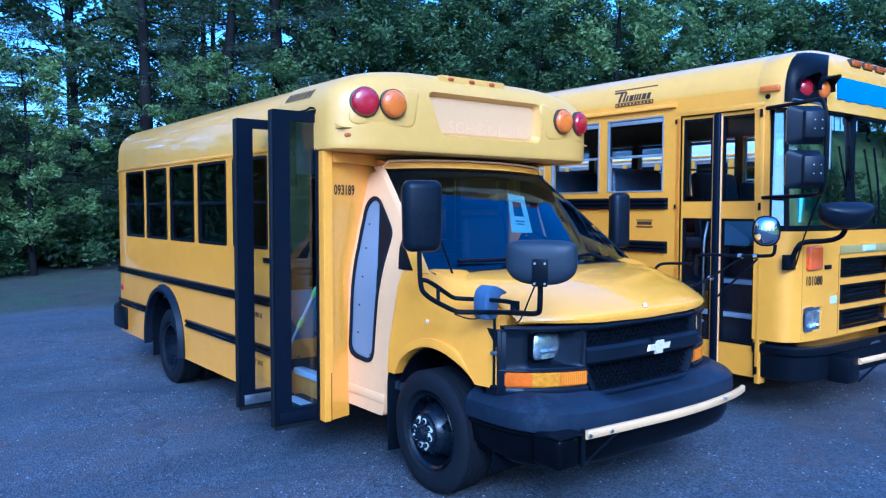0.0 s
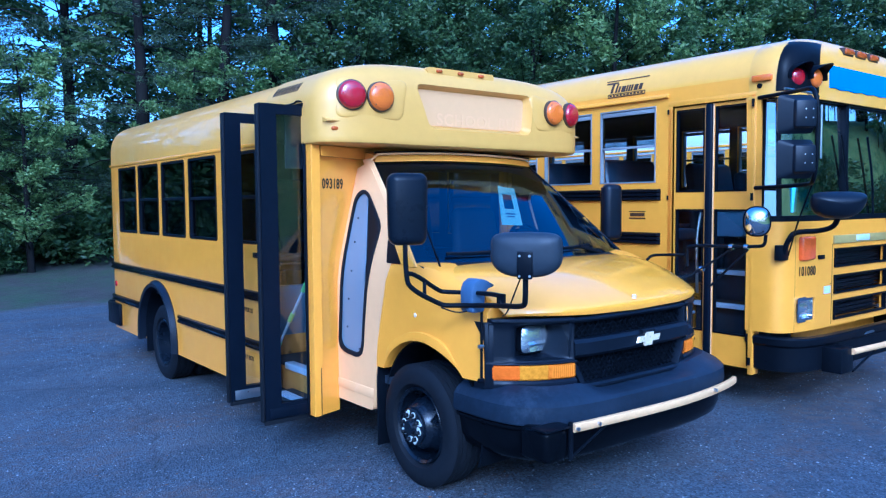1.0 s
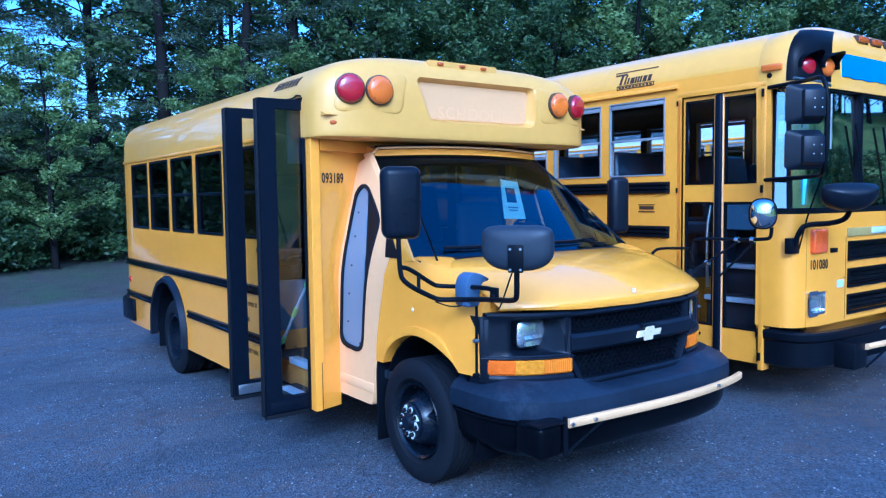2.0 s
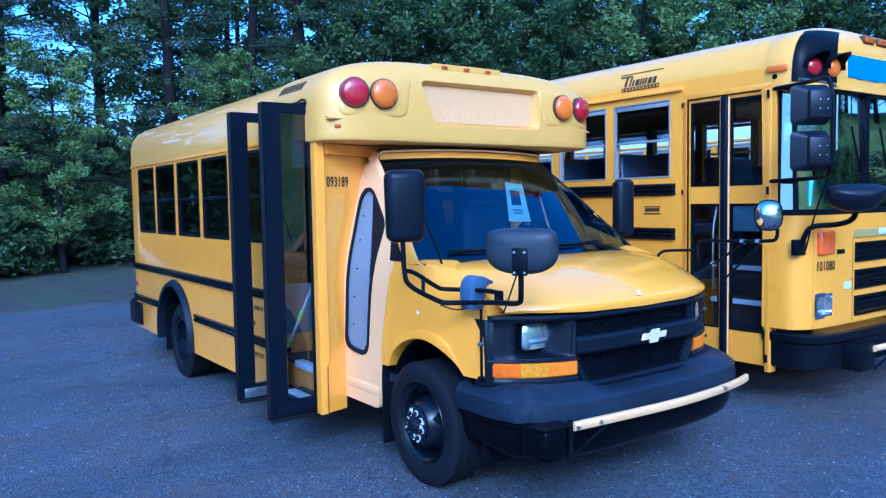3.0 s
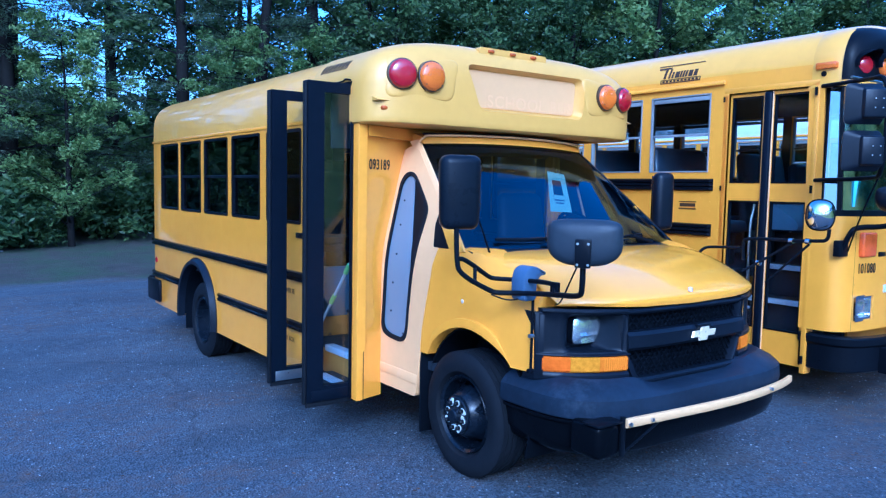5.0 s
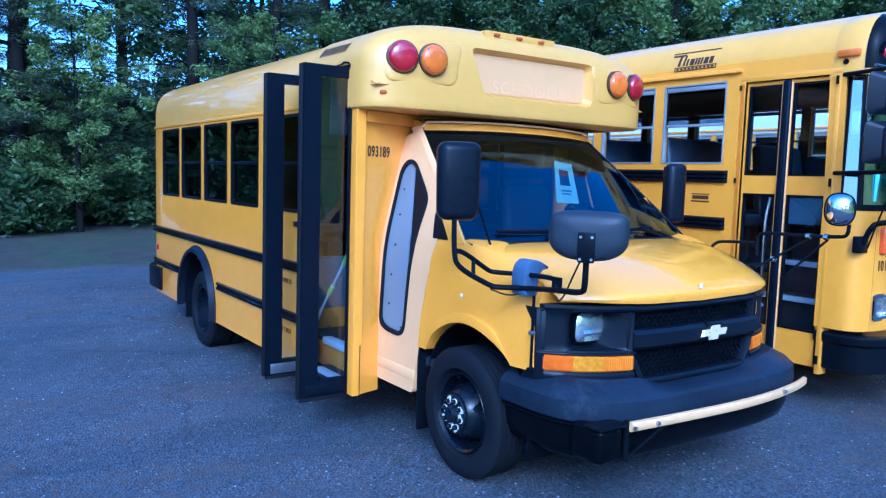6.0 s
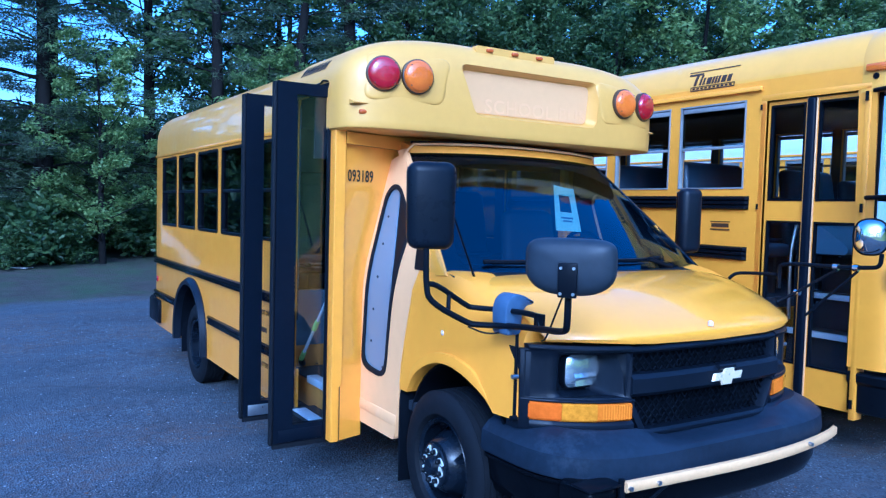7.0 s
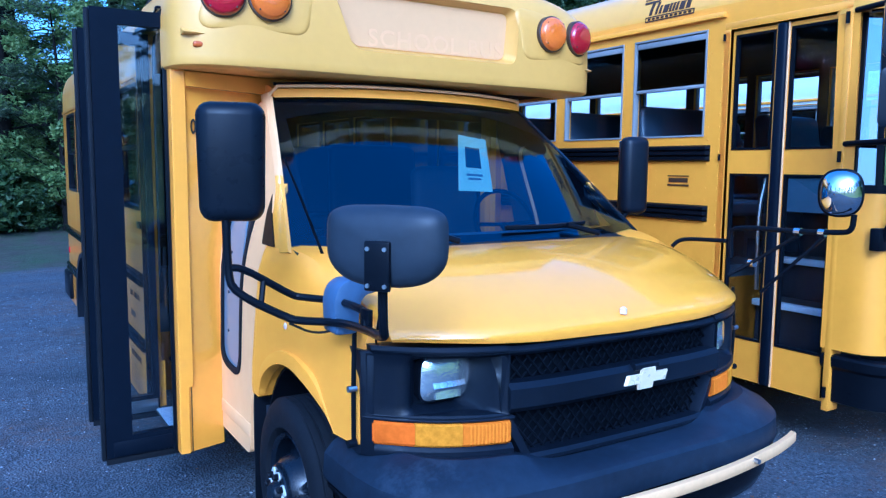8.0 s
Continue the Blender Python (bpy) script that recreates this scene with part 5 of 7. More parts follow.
bench("driver", 3.92, 4.42, 4.28, 0.72, bus1, DARKIN)
for y in (5.75, 6.5, 7.25, 8.0, 8.7):
    bench("bench", 2.64, 3.42, y, 0.88, bus1)
    bench("bench", 4.02, 4.82, y, 0.88, bus1)

# a sheet of paper stands behind the windscreen; a long-handled brush leans in the stepwell
def sheet(u, v, off):
    """A place on the leaning paper: u from 0 to 1 across, v upwards; off: how far in front of it."""
    lo, hi = Vector((3.788, 4.006, 1.60)).lerp(Vector((4.001, 4.012, 1.591)), u), Vector((3.865, 4.135, 1.882)).lerp(Vector((4.045, 4.15, 1.861)), u)
    return tuple(lo.lerp(hi, v) + Vector((0, -0.9, 0.4)) * off + Vector((0, 0.012, 0)) * math.sin(math.pi * u) * v)


def on_sheet(u0, u1, v0, v1, off, n=6):
    rows_ = [[sheet(u0 + (u1 - u0) * k / n, v, o) for v, o in ((v0, off), (v1, off), (v1, off - 0.0012), (v0, off - 0.0012))] for k in range(n + 1)]
    return loft(rows_, True)


paper = solo("paper_notice", on_sheet(0, 1, 0, 1, 0), PAPER, "pale green paper notice behind the windscreen", "notice", smooth=0)
for u0, u1, v0, v1 in ((0.24, 0.74, 0.42, 0.80), (0.25, 0.75, 0.27, 0.31), (0.3, 0.7, 0.2, 0.235)):
    part("print", on_sheet(u0, u1, v0, v1, 0.002), INK if v1 > 0.5 else PANELGREY, paper, "plain dark bar", smooth=0)
brush = thing("window_brush", (2.78, 5.50, 0.63), "long handled brush with lime green grips leaning in the stepwell", "brush")
p, q = Vector((2.715, 5.43, 0.635)), Vector((2.745, 4.98, 1.19))
part("handle", rod(p, q, 0.011, seg=10), STRIP, brush, "pale metal handle")
for f in (0.04, 0.48, 0.92):
    part("grip", rod(p.lerp(q, f - 0.06), p.lerp(q, f + 0.06), 0.018, seg=10), LIME, brush, "lime green grip")
part("brush_head", tube([p, p + Vector((0.02, 0.05, -0.05)), p + Vector((0.06, 0.12, -0.06))], 0.022, 8), BLACK, brush)


# ---- the large bus ----
TX0, TX1, TC, TY0, TY1 = 5.77, 8.21, 6.99, 3.28, 14.0
bus2 = thing("school_bus", (6.99, 8.0, 0), "large yellow school bus with a flat front", "school bus")
TZ, TH = 2.56, 0.52
TWIN = [4.155 + 0.735 * k for k in range(13)]


def big_body():
    outer = loft([roof_ring(TC, 1.22 - d, TZ, TH - d, y, z0=0.36) for y, d in ((TY0, 0), (TY1 - 0.12, 0), (TY1 - 0.04, 0.03), (TY1, 0.10))], True)
    inner = loft([roof_ring(TC, 1.16, TZ, TH - 0.06, y, z0=1.02) for y in (TY0 - 0.3, TY1 - 0.08)], True)
    tools = [inner]
    for y in TWIN:
        o = [(y, 1.925), (y + 0.63, 1.925), (y + 0.63, 2.60), (y, 2.60)]
        tools += [prism(o, "x", 5.6, 5.95), prism(o, "x", 8.03, 8.4)]
    tools.append(bx(5.6, 6.55, 3.0, 3.985, 0.2, 2.575))
    for a, b in ((5.5, 6.3), (7.7, 8.5)):
        tools += [wheel_disc(10.6, 0.5, 0.58, a, b), wheel_disc(5.0, 0.30, 0.56, a, b)]
    return cut(outer, *tools)


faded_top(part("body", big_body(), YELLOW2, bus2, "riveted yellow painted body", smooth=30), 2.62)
for sx, xo in ((-1, TX0), (1, TX1)):
    for y in TWIN:
        o = [(y, 1.925), (y + 0.63, 1.925), (y + 0.63, 2.60), (y, 2.60)]
        fr = part("window", ring_of(o, inset(o, 0.012), "x", xo + sx * 0.006, xo - sx * 0.04), ALU, bus2, "aluminium framed sliding sash window", smooth=0)
        part("meeting_rail", bx(*sorted((xo - sx * 0.005, xo - sx * 0.03)), y + 0.02, y + 0.61, 2.24, 2.262, 0.003), ALU, fr)
        part("head_rail", bx(*sorted((xo - sx * 0.002, xo - sx * 0.03)), y + 0.02, y + 0.61, 2.545, 2.582, 0.003), ALU, fr)
        part("pane", bx(*sorted((xo - sx * 0.012, xo - sx * 0.016)), y + 0.02, y + 0.61, 2.255, 2.58), WINGLASS if sx < 0 else CLEAR, fr, "dark tinted glass" if sx < 0 else "clear glass", smooth=0)
        part("pane", bx(*sorted((xo - sx * 0.022, xo - sx * 0.026)), y + 0.02, y + 0.61, 1.945, 2.25), CLEAR, fr, smooth=0)
    part("drip_rail", bx(*sorted((xo, xo + sx * 0.03)), 4.02 if sx < 0 else 3.3, TY1 - 0.1, 2.655, 2.688, 0.006), YELLOW2, bus2)

    def rail2(y0, y1, z0, z1):
        n, pr = 4, [(0, z0)]
        for k in range(3):
            a = z0 + (z1 - z0) * (k + 0.08) / 3
            b = z0 + (z1 - z0) * (k + 0.92) / 3
            pr += [(0.008, a), (0.028, a + 0.005), (0.028, b - 0.005), (0.008, b)]
        pr.append((0, z1))
        return loft([[(xo + sx * d * f, y, z) for d, z in pr] for y, f in ((y0, 0.15), (y0 + 0.02, 1), (y1, 1))], True)
    for z0, z1 in ((1.765, 1.87), (1.375, 1.48), (0.95, 1.04)):
        part("rub_rail", rail2(4.10, TY1 - 0.1, z0, z1), BLACK, bus2, "ribbed black rub rail")
# rivets on the posts by the doorway
bm = bmesh.new()
for y in (4.04, 4.125):
    for k in range(26):
        z = 0.5 + k * 0.078
        rod((TX0 + 0.001, y, z), (TX0 - 0.004, y, z), 0.006, seg=6, bm=bm)
for y in (4.22, 4.55, 4.835, 5.2, 5.57):
    for k in range(9):
        rod((TX0 + 0.001, y, 1.40 + k * 0.05), (TX0 - 0.003, y, 1.40 + k * 0.05), 0.005, seg=6, bm=bm)
tagged(part("rivet", bm, YELLOW2, bus2, smooth=0), kind="stuff")

# folding entrance doors
DX = TX0 + 0.05
bm = bx(DX - 0.05, DX + 0.05, 3.985, 4.03, 0.36, 2.58, 0.004)
bx(DX - 0.05, DX + 0.05, 3.215, 3.255, 0.36, 2.60, 0.004, bm=bm)
bx(DX - 0.05, DX + 0.05, 3.215, 4.03, 2.575, 2.62, 0.004, bm=bm)
part("door_frame", bm, YELLOW2, bus2, "yellow doorway frame")
for y0, y1 in ((3.275, 3.60), (3.675, 3.975)):
    o = [(y0 - 0.012, 0.40), (y1 + 0.012, 0.40), (y1 + 0.012, 2.565), (y0 - 0.012, 2.565)]
    up = [(y0 + 0.012, 1.835), (y1 - 0.012, 1.835), (y1 - 0.012, 2.54), (y0 + 0.012, 2.54)]
    lo = [(y0 + 0.012, 0.655), (y1 - 0.012, 0.655), (y1 - 0.012, 1.69), (y0 + 0.012, 1.69)]
    leaf = cut(prism(o, "x", DX - 0.02, DX + 0.02), prism(up, "x", DX - 0.1, DX + 0.1), prism(lo, "x", DX - 0.1, DX + 0.1))
    leaf = part("door_leaf", leaf, YELLOW2, bus2, "closed yellow door leaf with two glass panes", smooth=0)
    for w in (up, lo):
        part("gasket", ring_of(w, inset(w, 0.014), "x", DX - 0.024, DX + 0.005), BLACK, leaf, smooth=0)
        part("pane", prism(inset(w, 0.004), "x", DX - 0.004, DX + 0.002), CLEAR, leaf, smooth=0)
part("door_seal", bx(DX - 0.05, DX + 0.03, 3.605, 3.67, 0.40, 2.57, 0.02, 3), NAVY, bus2, "thick black rubber seal between the door leaves")
for y in (3.602, 3.672):
    part("seal_strip", bx(DX - 0.028, DX - 0.02, y - 0.006, y + 0.006, 0.40, 2.57, 0.002), CREAM, bus2)
for z in (2.53, 1.79, 0.47):
    part("hinge", rod((TX0 - 0.012, 3.235, z - 0.03), (TX0 - 0.012, 3.235, z + 0.03), 0.011, seg=8), BLACK, bus2)
    part("hinge", rod((TX0 - 0.012, 4.02, z - 0.02), (TX0 - 0.012, 4.02, z + 0.02), 0.008, seg=8), BLACK, bus2)
for k, (x, z) in enumerate(((5.88, 0.55), (6.10, 0.86), (6.32, 1.13))):
    part("step", bx(x, x + 0.3, 3.27, 3.98, z - 0.03, z, 0.006), TREADMAT, bus2)
    part("step_nosing", bx(x - 0.008, x + 0.045, 3.28, 3.97, z - 0.035, z + 0.006, 0.004), STRIP, bus2, "pale worn step nosing")
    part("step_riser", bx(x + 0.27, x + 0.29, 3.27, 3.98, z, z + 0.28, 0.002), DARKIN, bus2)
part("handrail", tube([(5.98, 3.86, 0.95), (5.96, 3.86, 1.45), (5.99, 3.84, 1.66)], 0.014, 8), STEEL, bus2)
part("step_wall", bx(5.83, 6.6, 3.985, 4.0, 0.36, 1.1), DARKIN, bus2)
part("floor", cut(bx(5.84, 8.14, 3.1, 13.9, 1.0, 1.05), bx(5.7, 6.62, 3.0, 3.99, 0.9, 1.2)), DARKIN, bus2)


# front shell
def plan(k, n=60, out=0.0, deep=0.36, e=0.36):
    t = math.pi * k / n
    return TC - (1.22 + out) * se(math.cos(t), e), TY0 - (deep + out) * abs(math.sin(t)) ** e


def shell(z0, z1, k0, k1, out=0.0, thick=0.04, n=60, rake=0.0):
    rings = []
    for k in range(k0, k1 + 1):
        a, b = plan(k, n, out), plan(k, n, out - thick)
        rings.append([(a[0], a[1], z0), (a[0], a[1] + rake, z1), (b[0], b[1] + rake, z1), (b[0], b[1], z0)])
    return loft(rings, True)


face = shell(0.72, 1.60, 0, 60)
slots = [bx(6.50, 7.48, 2.5, 3.1, a, b) for a, b in ((1.215, 1.355), (0.995, 1.135), (0.78, 0.925))]
face = cut(face, *slots, bx(5.945, 6.195, 2.5, 3.2, 0.805, 0.985), bx(7.785, 8.035, 2.5, 3.2, 0.805, 0.985))
front = part("front_panel", face, YELLOW2, bus2, "yellow front panel with three grille slots", smooth=30)
for a, b in ((1.215, 1.355), (0.995, 1.135), (0.78, 0.925)):
    g = part("grille_slot", bx(6.49, 7.49, 3.020, 3.040, a - 0.01, b + 0.01), DARKIN, front)
    for k in range(4):
        z = a + (b - a) * (k + 0.5) / 4
        part("louvre", bx(6.51, 7.47, 2.975, 3.010, z - 0.006, z + 0.004), BLACK, g)
    part("slot_trim", ring_of([(6.49, a - 0.008), (7.49, a - 0.008), (7.49, b + 0.008), (6.49, b + 0.008)], [(6.505, a + 0.006), (7.475, a + 0.006), (7.475, b - 0.006), (6.505, b - 0.006)], "y", 2.906, 2.940), BLACK, g, smooth=0)
part("badge_band", bx(6.47, 7.51, 2.908, 2.925, 1.40, 1.47, 0.004), mat("olive_band", (0.36, 0.27, 0.07), 0.5), front)
part("badge", bx(6.86, 7.10, 2.898, 2.910, 1.415, 1.465, 0.004), STRIP, front)
part("seam", rod((5.93, 2.960, 0.73), (5.93, 2.960, 1.59), 0.003, seg=6), DECALB, front)
part("seam", rod((6.46, 2.921, 0.74), (6.46, 2.921, 1.40), 0.003, seg=6), DECALB, front)
part("seam", rod((5.935, 2.958, 1.075), (6.46, 2.921, 1.075), 0.003, seg=6), DECALB, front)
for c in (6.07, 7.91):
    sx = -1 if c < TC else 1
    yf = 2.935
    o = rounded([(c - 0.135, 0.795), (c + 0.135, 0.795), (c + 0.135, 0.995), (c - 0.135, 0.995)], 0.02, 3)
    hl = part("headlamp", ring_of(o, inset(o, 0.03), "y", yf, yf + 0.06), CHROME, front, "square headlamp in a chrome bezel", smooth=30)
    i = rounded([(c - 0.10, 0.82), (c + 0.10, 0.82), (c + 0.10, 0.97), (c - 0.10, 0.97)], 0.03, 4)
    part("lens", loft([[(u, yf + 0.05, v) for u, v in i], [(u, yf + 0.03, v) for u, v in inset(i, 0.01)], [(u, yf + 0.018, v) for u, v in inset(i, 0.05)]], True), HEADGLASS, hl, smooth=50)
    part("bucket", prism(o, "y", yf + 0.055, yf + 0.07), CHROME, hl)
    part("turn_signal", bx(c - 0.105, c + 0.105, 2.910, 2.970, 1.285, 1.475, 0.02, 3), SIGRED, front, "upright amber turn signal")
    part("vent", bx(c + 0.20 - 0.05, c + 0.20 + 0.05, 2.912, 2.940, 1.285, 1.32, 0.004), BLACK, front)
part("sticker", bx(6.33, 6.43, 2.916, 2.930, 1.00, 1.06), STRIP, front, smooth=0)
lettering("101080", 0.075, Matrix.Translation((5.955, 2.944, 1.165)) @ Matrix.Rotation(radians(-6.1), 4, "Z") @ Matrix.Rotation(math.pi / 2, 4, "X"), DECAL, front, "letter", 0.66)

# windscreen and brow
rings = []
for k in range(25):
    u = 1 - k / 12
    x, y = TC - 1.155 * u, 2.948 + 0.075 * u ** 4
    rings.append([(x, y, 1.62), (x, y + 0.03, 2.57), (x, y + 0.036, 2.57), (x, y + 0.006, 1.62)])
scr = part("windscreen", loft(rings, True), BIGWS, bus2, "wide flat windscreen reflecting green trees", smooth=40)
for k0, k1 in ((0, 1), (6, 8), (52, 54), (59, 60)):
    part("window_post", shell(1.60, 2.57, k0, k1, -0.004, 0.06, rake=0.02), YELLOW2 if k0 in (0, 59) else BLACK, bus2, smooth=40)
part("window_post", bx(6.685, 6.73, 2.932, 2.99, 1.60, 2.57, 0.006), BLACK, bus2)
for sx in (-1, 1):
    a, b = (TC + sx * 1.198, 3.165), (TC + sx * 1.168, 3.042)
    lean = -sx * 0.05
    part("corner_pane", loft([[(x, y, 1.61), (x + lean, y + 0.02, 2.57), (x + lean - sx * 0.006, y + 0.02, 2.57), (x - sx * 0.006, y, 1.61)] for x, y in (a, b)], True), CORNERG, scr, smooth=0)
    part("pane_seal", loft([[(a[0] + sx * 0.016, a[1] + q, 1.60), (a[0] + sx * 0.012 + lean, a[1] + q + 0.02, 2.57), (a[0] - sx * 0.04 + lean, a[1] + q + 0.02, 2.57), (a[0] - sx * 0.03, a[1] + q, 1.60)] for q in (-0.014, 0.012)], True), BLACK, scr, smooth=0)
part("notice_sheet", bx(5.93, 6.20, 2.998, 3.000, 1.665, 1.875), PALEBLUE, scr, "pale blue paper sheet behind the glass", smooth=0)
part("window_seal", shell(1.595, 1.64, 2, 58, 0.002, 0.04), BLACK, bus2)
part("window_seal", shell(2.545, 2.575, 2, 58, -0.01, 0.04), BLACK, bus2)
rings = []
for j in range(19):
    f = math.pi / 2 * j / 18
    c, s = max(0, math.cos(f)) ** 0.5, math.sin(f) ** 0.5 if j else 0
    ring = []
    for k in range(61):
        t = math.pi * k / 60
        ring.append((TC - 1.22 * c * se(math.cos(t), 0.36), TY0 - 0.37 * (0.05 + 0.95 * c) * abs(math.sin(t)) ** 0.36, TZ + TH * s))
    rings.append(ring)
rings = [[(x, y, 2.555) for x, y, z in rings[0]]] + rings
brow_outer = loft([r + [(r[-1][0] - 0.01, TY0 + 0.03, r[-1][2] - 0.012), (r[0][0] + 0.01, TY0 + 0.03, r[0][2] - 0.012)] for r in rings], True)
brow = part("roof_cap", brow_outer, ROOFY, bus2, "sun faded yellow front roof cap", smooth=35)
# dark hoods round the warning lamps
for sx in (-1, 1):
    def X(d):
        return TC + sx * d
    rings = []
    for j in range(9):
        z = 2.60 + 0.455 * j / 8
        s = ((z - TZ) / TH) ** 2
        c = max(0, 1 - s * s) ** 0.25
        row = []
        for k in range(13):
            a = k / 12
            t = 0.22 + (1.22 - 0.22) * a * a + 0.10 * (j / 8) ** 2 * (1 - a)
            row.append((X(1.226 * c * se(math.cos(t), 0.36)), TY0 - 0.37 * (0.05 + 0.95 * c) * abs(math.sin(t)) ** 0.36 - 0.006, z))
        rings.append(row)
    part("lamp_panel", loft(rings), BLACK, brow, "black panel behind the warning lamps", smooth=40)
    for d, m, dy in ((1.075, REDLENS, 0.155), (0.885, AMBER, 0.105)):
        c = Vector((X(d), 2.815 + dy, 2.71))
        yaw = sx * (16 if d > 0.9 else 4)
        turn = Matrix.Translation(c) @ Matrix.Rotation(radians(yaw), 4, "Z") @ Matrix.Rotation(radians(-90), 4, "Z")
        lz = lathe([(-0.06, 0.074), (0.0, 0.074), (0.016, 0.070), (0.03, 0.056), (0.038, 0.033), (0.041, 0.004)], (0, 0, 0), seg=32)
        bmesh.ops.transform(lz, matrix=turn, verts=lz.verts)
        lamp = part("warning_lamp", lz, m, brow, "round red warning lamp" if m is REDLENS else "round amber warning lamp")
        rows_ = []
        for j in range(3):
            rows_.append([((-0.05 + 0.165 * (j / 2) * max(0.45, math.sin(a)) + 0.02, 0.098 * math.cos(a), 0.098 * math.sin(a))) for a in (radians(-10 + 200 * k / 20) for k in range(21))])
        inner_ = [[(x, y * 0.96, z * 0.96) for x, y, z in r] for r in rows_]
        bm = loft([a + b[::-1] for a, b in zip(rows_, inner_)], True)
        bmesh.ops.transform(bm, matrix=turn, verts=bm.verts)
        part("visor", bm, BLACK, lamp, "black visor hood", smooth=40)
for x in (6.70, 6.93, 7.17):
    ml = part("marker_lamp", bx(x - 0.078, x + 0.078, 2.918, 3.02, 2.96, 3.005, 0.012, 2), ORANGEL, brow, "amber clearance lamp")
    part("lamp_base", bx(x - 0.09, x + 0.09, 2.935, 3.02, 2.95, 3.014, 0.008, 2), DECALB, ml)
tp = [(6.32, 2.655), (6.42, 2.66), (6.50, 2.648), (6.62, 2.657), (6.75, 2.648), (6.88, 2.66), (7.0, 2.65), (7.12, 2.66), (7.25, 2.65), (7.36, 2.66), (7.55, 2.655), (7.55, 2.83), (6.32, 2.83)]
part("tape", loft([[(u, 2.915, v) for u, v in tp], [(u, 2.902, v) for u, v in tp]], True), TAPE, brow, "blue masking tape over the sign", smooth=0)
part("side_marker", bx(TX0 - 0.025, TX0 + 0.03, 3.09, 3.25, 2.688, 2.738, 0.01), AMBER, brow, "amber side marker lamp")
part("grommet", rod((TX0 + 0.05, 3.19, 2.655), (TX0 - 0.006, 3.19, 2.655), 0.02, seg=14), BLACK, brow)
# maker's plates as plain shapes


def big_x(z):
    return TC - 1.22 * (1 - ((z - TZ) / TH) ** 4) ** 0.25


def roof_bar(bm, y0, y1, z0, z1, lean=0.0):
    """A thin bar that lies on the roof's curve."""
    loft([[(big_x(z) - d, y - lean * (z - z0), z) for y, z in ((y0, z0), (y1, z0), (y1, (z0 + z1) / 2), (y1, z1), (y0, z1), (y0, (z0 + z1) / 2))] for d in (-0.002, 0.004)], True, bm=bm)


bm = bmesh.new()
roof_bar(bm, 4.28, 4.70, 2.722, 2.730)
roof_bar(bm, 4.28, 4.70, 2.752, 2.758)
for y in (4.28, 4.695):
    roof_bar(bm, y, y + 0.006, 2.722, 2.758)
for k in range(10):
    roof_bar(bm, 4.305 + 0.039 * k, 4.328 + 0.039 * k, 2.734, 2.748)
roof_bar(bm, 4.265, 4.745, 2.880, 2.888)
roof_bar(bm, 4.60, 4.735, 2.852, 2.868)
for y, w, h in ((4.675, 0.024, 0.085), (4.622, 0.018, 0.085), (4.588, 0.018, 0.056), (4.552, 0.042, 0.054), (4.500, 0.018, 0.056), (4.472, 0.018, 0.056), (4.444, 0.018, 0.056), (4.410, 0.040, 0.054), (4.355, 0.034, 0.056)):
    roof_bar(bm, y - w, y, 2.768, 2.768 + h, 0.2)
part("makers_mark", bm, DECALB, bus2, "dark maker's mark of plain bars", smooth=0)
bm = bx(TX0 - 0.004, TX0 + 0.002, 4.26, 4.44, 1.60, 1.612)
bx(TX0 - 0.004, TX0 + 0.002, 4.27, 4.43, 1.625, 1.655, bm=bm)
bx(TX0 - 0.004, TX0 + 0.002, 4.26, 4.44, 1.664, 1.672, bm=bm)
part("makers_plate", bm, DECALB, bus2, smooth=0)

# bumper, crossing arm
rings = []
for k in range(61):
    p = [plan(k, 60, o, 0.43, 0.40) for o in (0.0, 0.048, 0.056, 0.052, 0.034, 0.030, 0.0)]
    rings.append([(TC + (q[0] - TC) * 0.955, q[1], z) for q, z in zip(p, (0.69, 0.685, 0.672, 0.625, 0.605, 0.42, 0.405))])
bp = part("front_bumper", loft(rings, True), BLACK, bus2, "black steel front bumper", smooth=35)
part("arm_motor_box", bx(6.14, 6.34, 2.68, 2.84, 0.40, 0.60, 0.012), BLACK, bp)
part("crossing_arm", tube([(6.30, 2.67, 0.565), (7.0, 2.64, 0.56), (8.1, 2.70, 0.555)], 0.024, 10), CREAM, bp, "cream crossing arm")
part("brace", tube([(6.35, 2.69, 0.40), (6.75, 2.67, 0.54)], 0.010, 6), BLACK, bp)
part("tow_cup", lathe([(0, 0.015), (0.03, 0.036), (0.05, 0.040)], (5.87, 2.945, 0.455), seg=16), PANELGREY, bp, "pale metal cup under the corner")
part("fog_bracket", tube([(6.75, 2.84, 0.60), (6.80, 2.80, 0.64), (7.0, 2.80, 0.64), (7.05, 2.84, 0.62)], 0.012, 6), STEEL, bp)
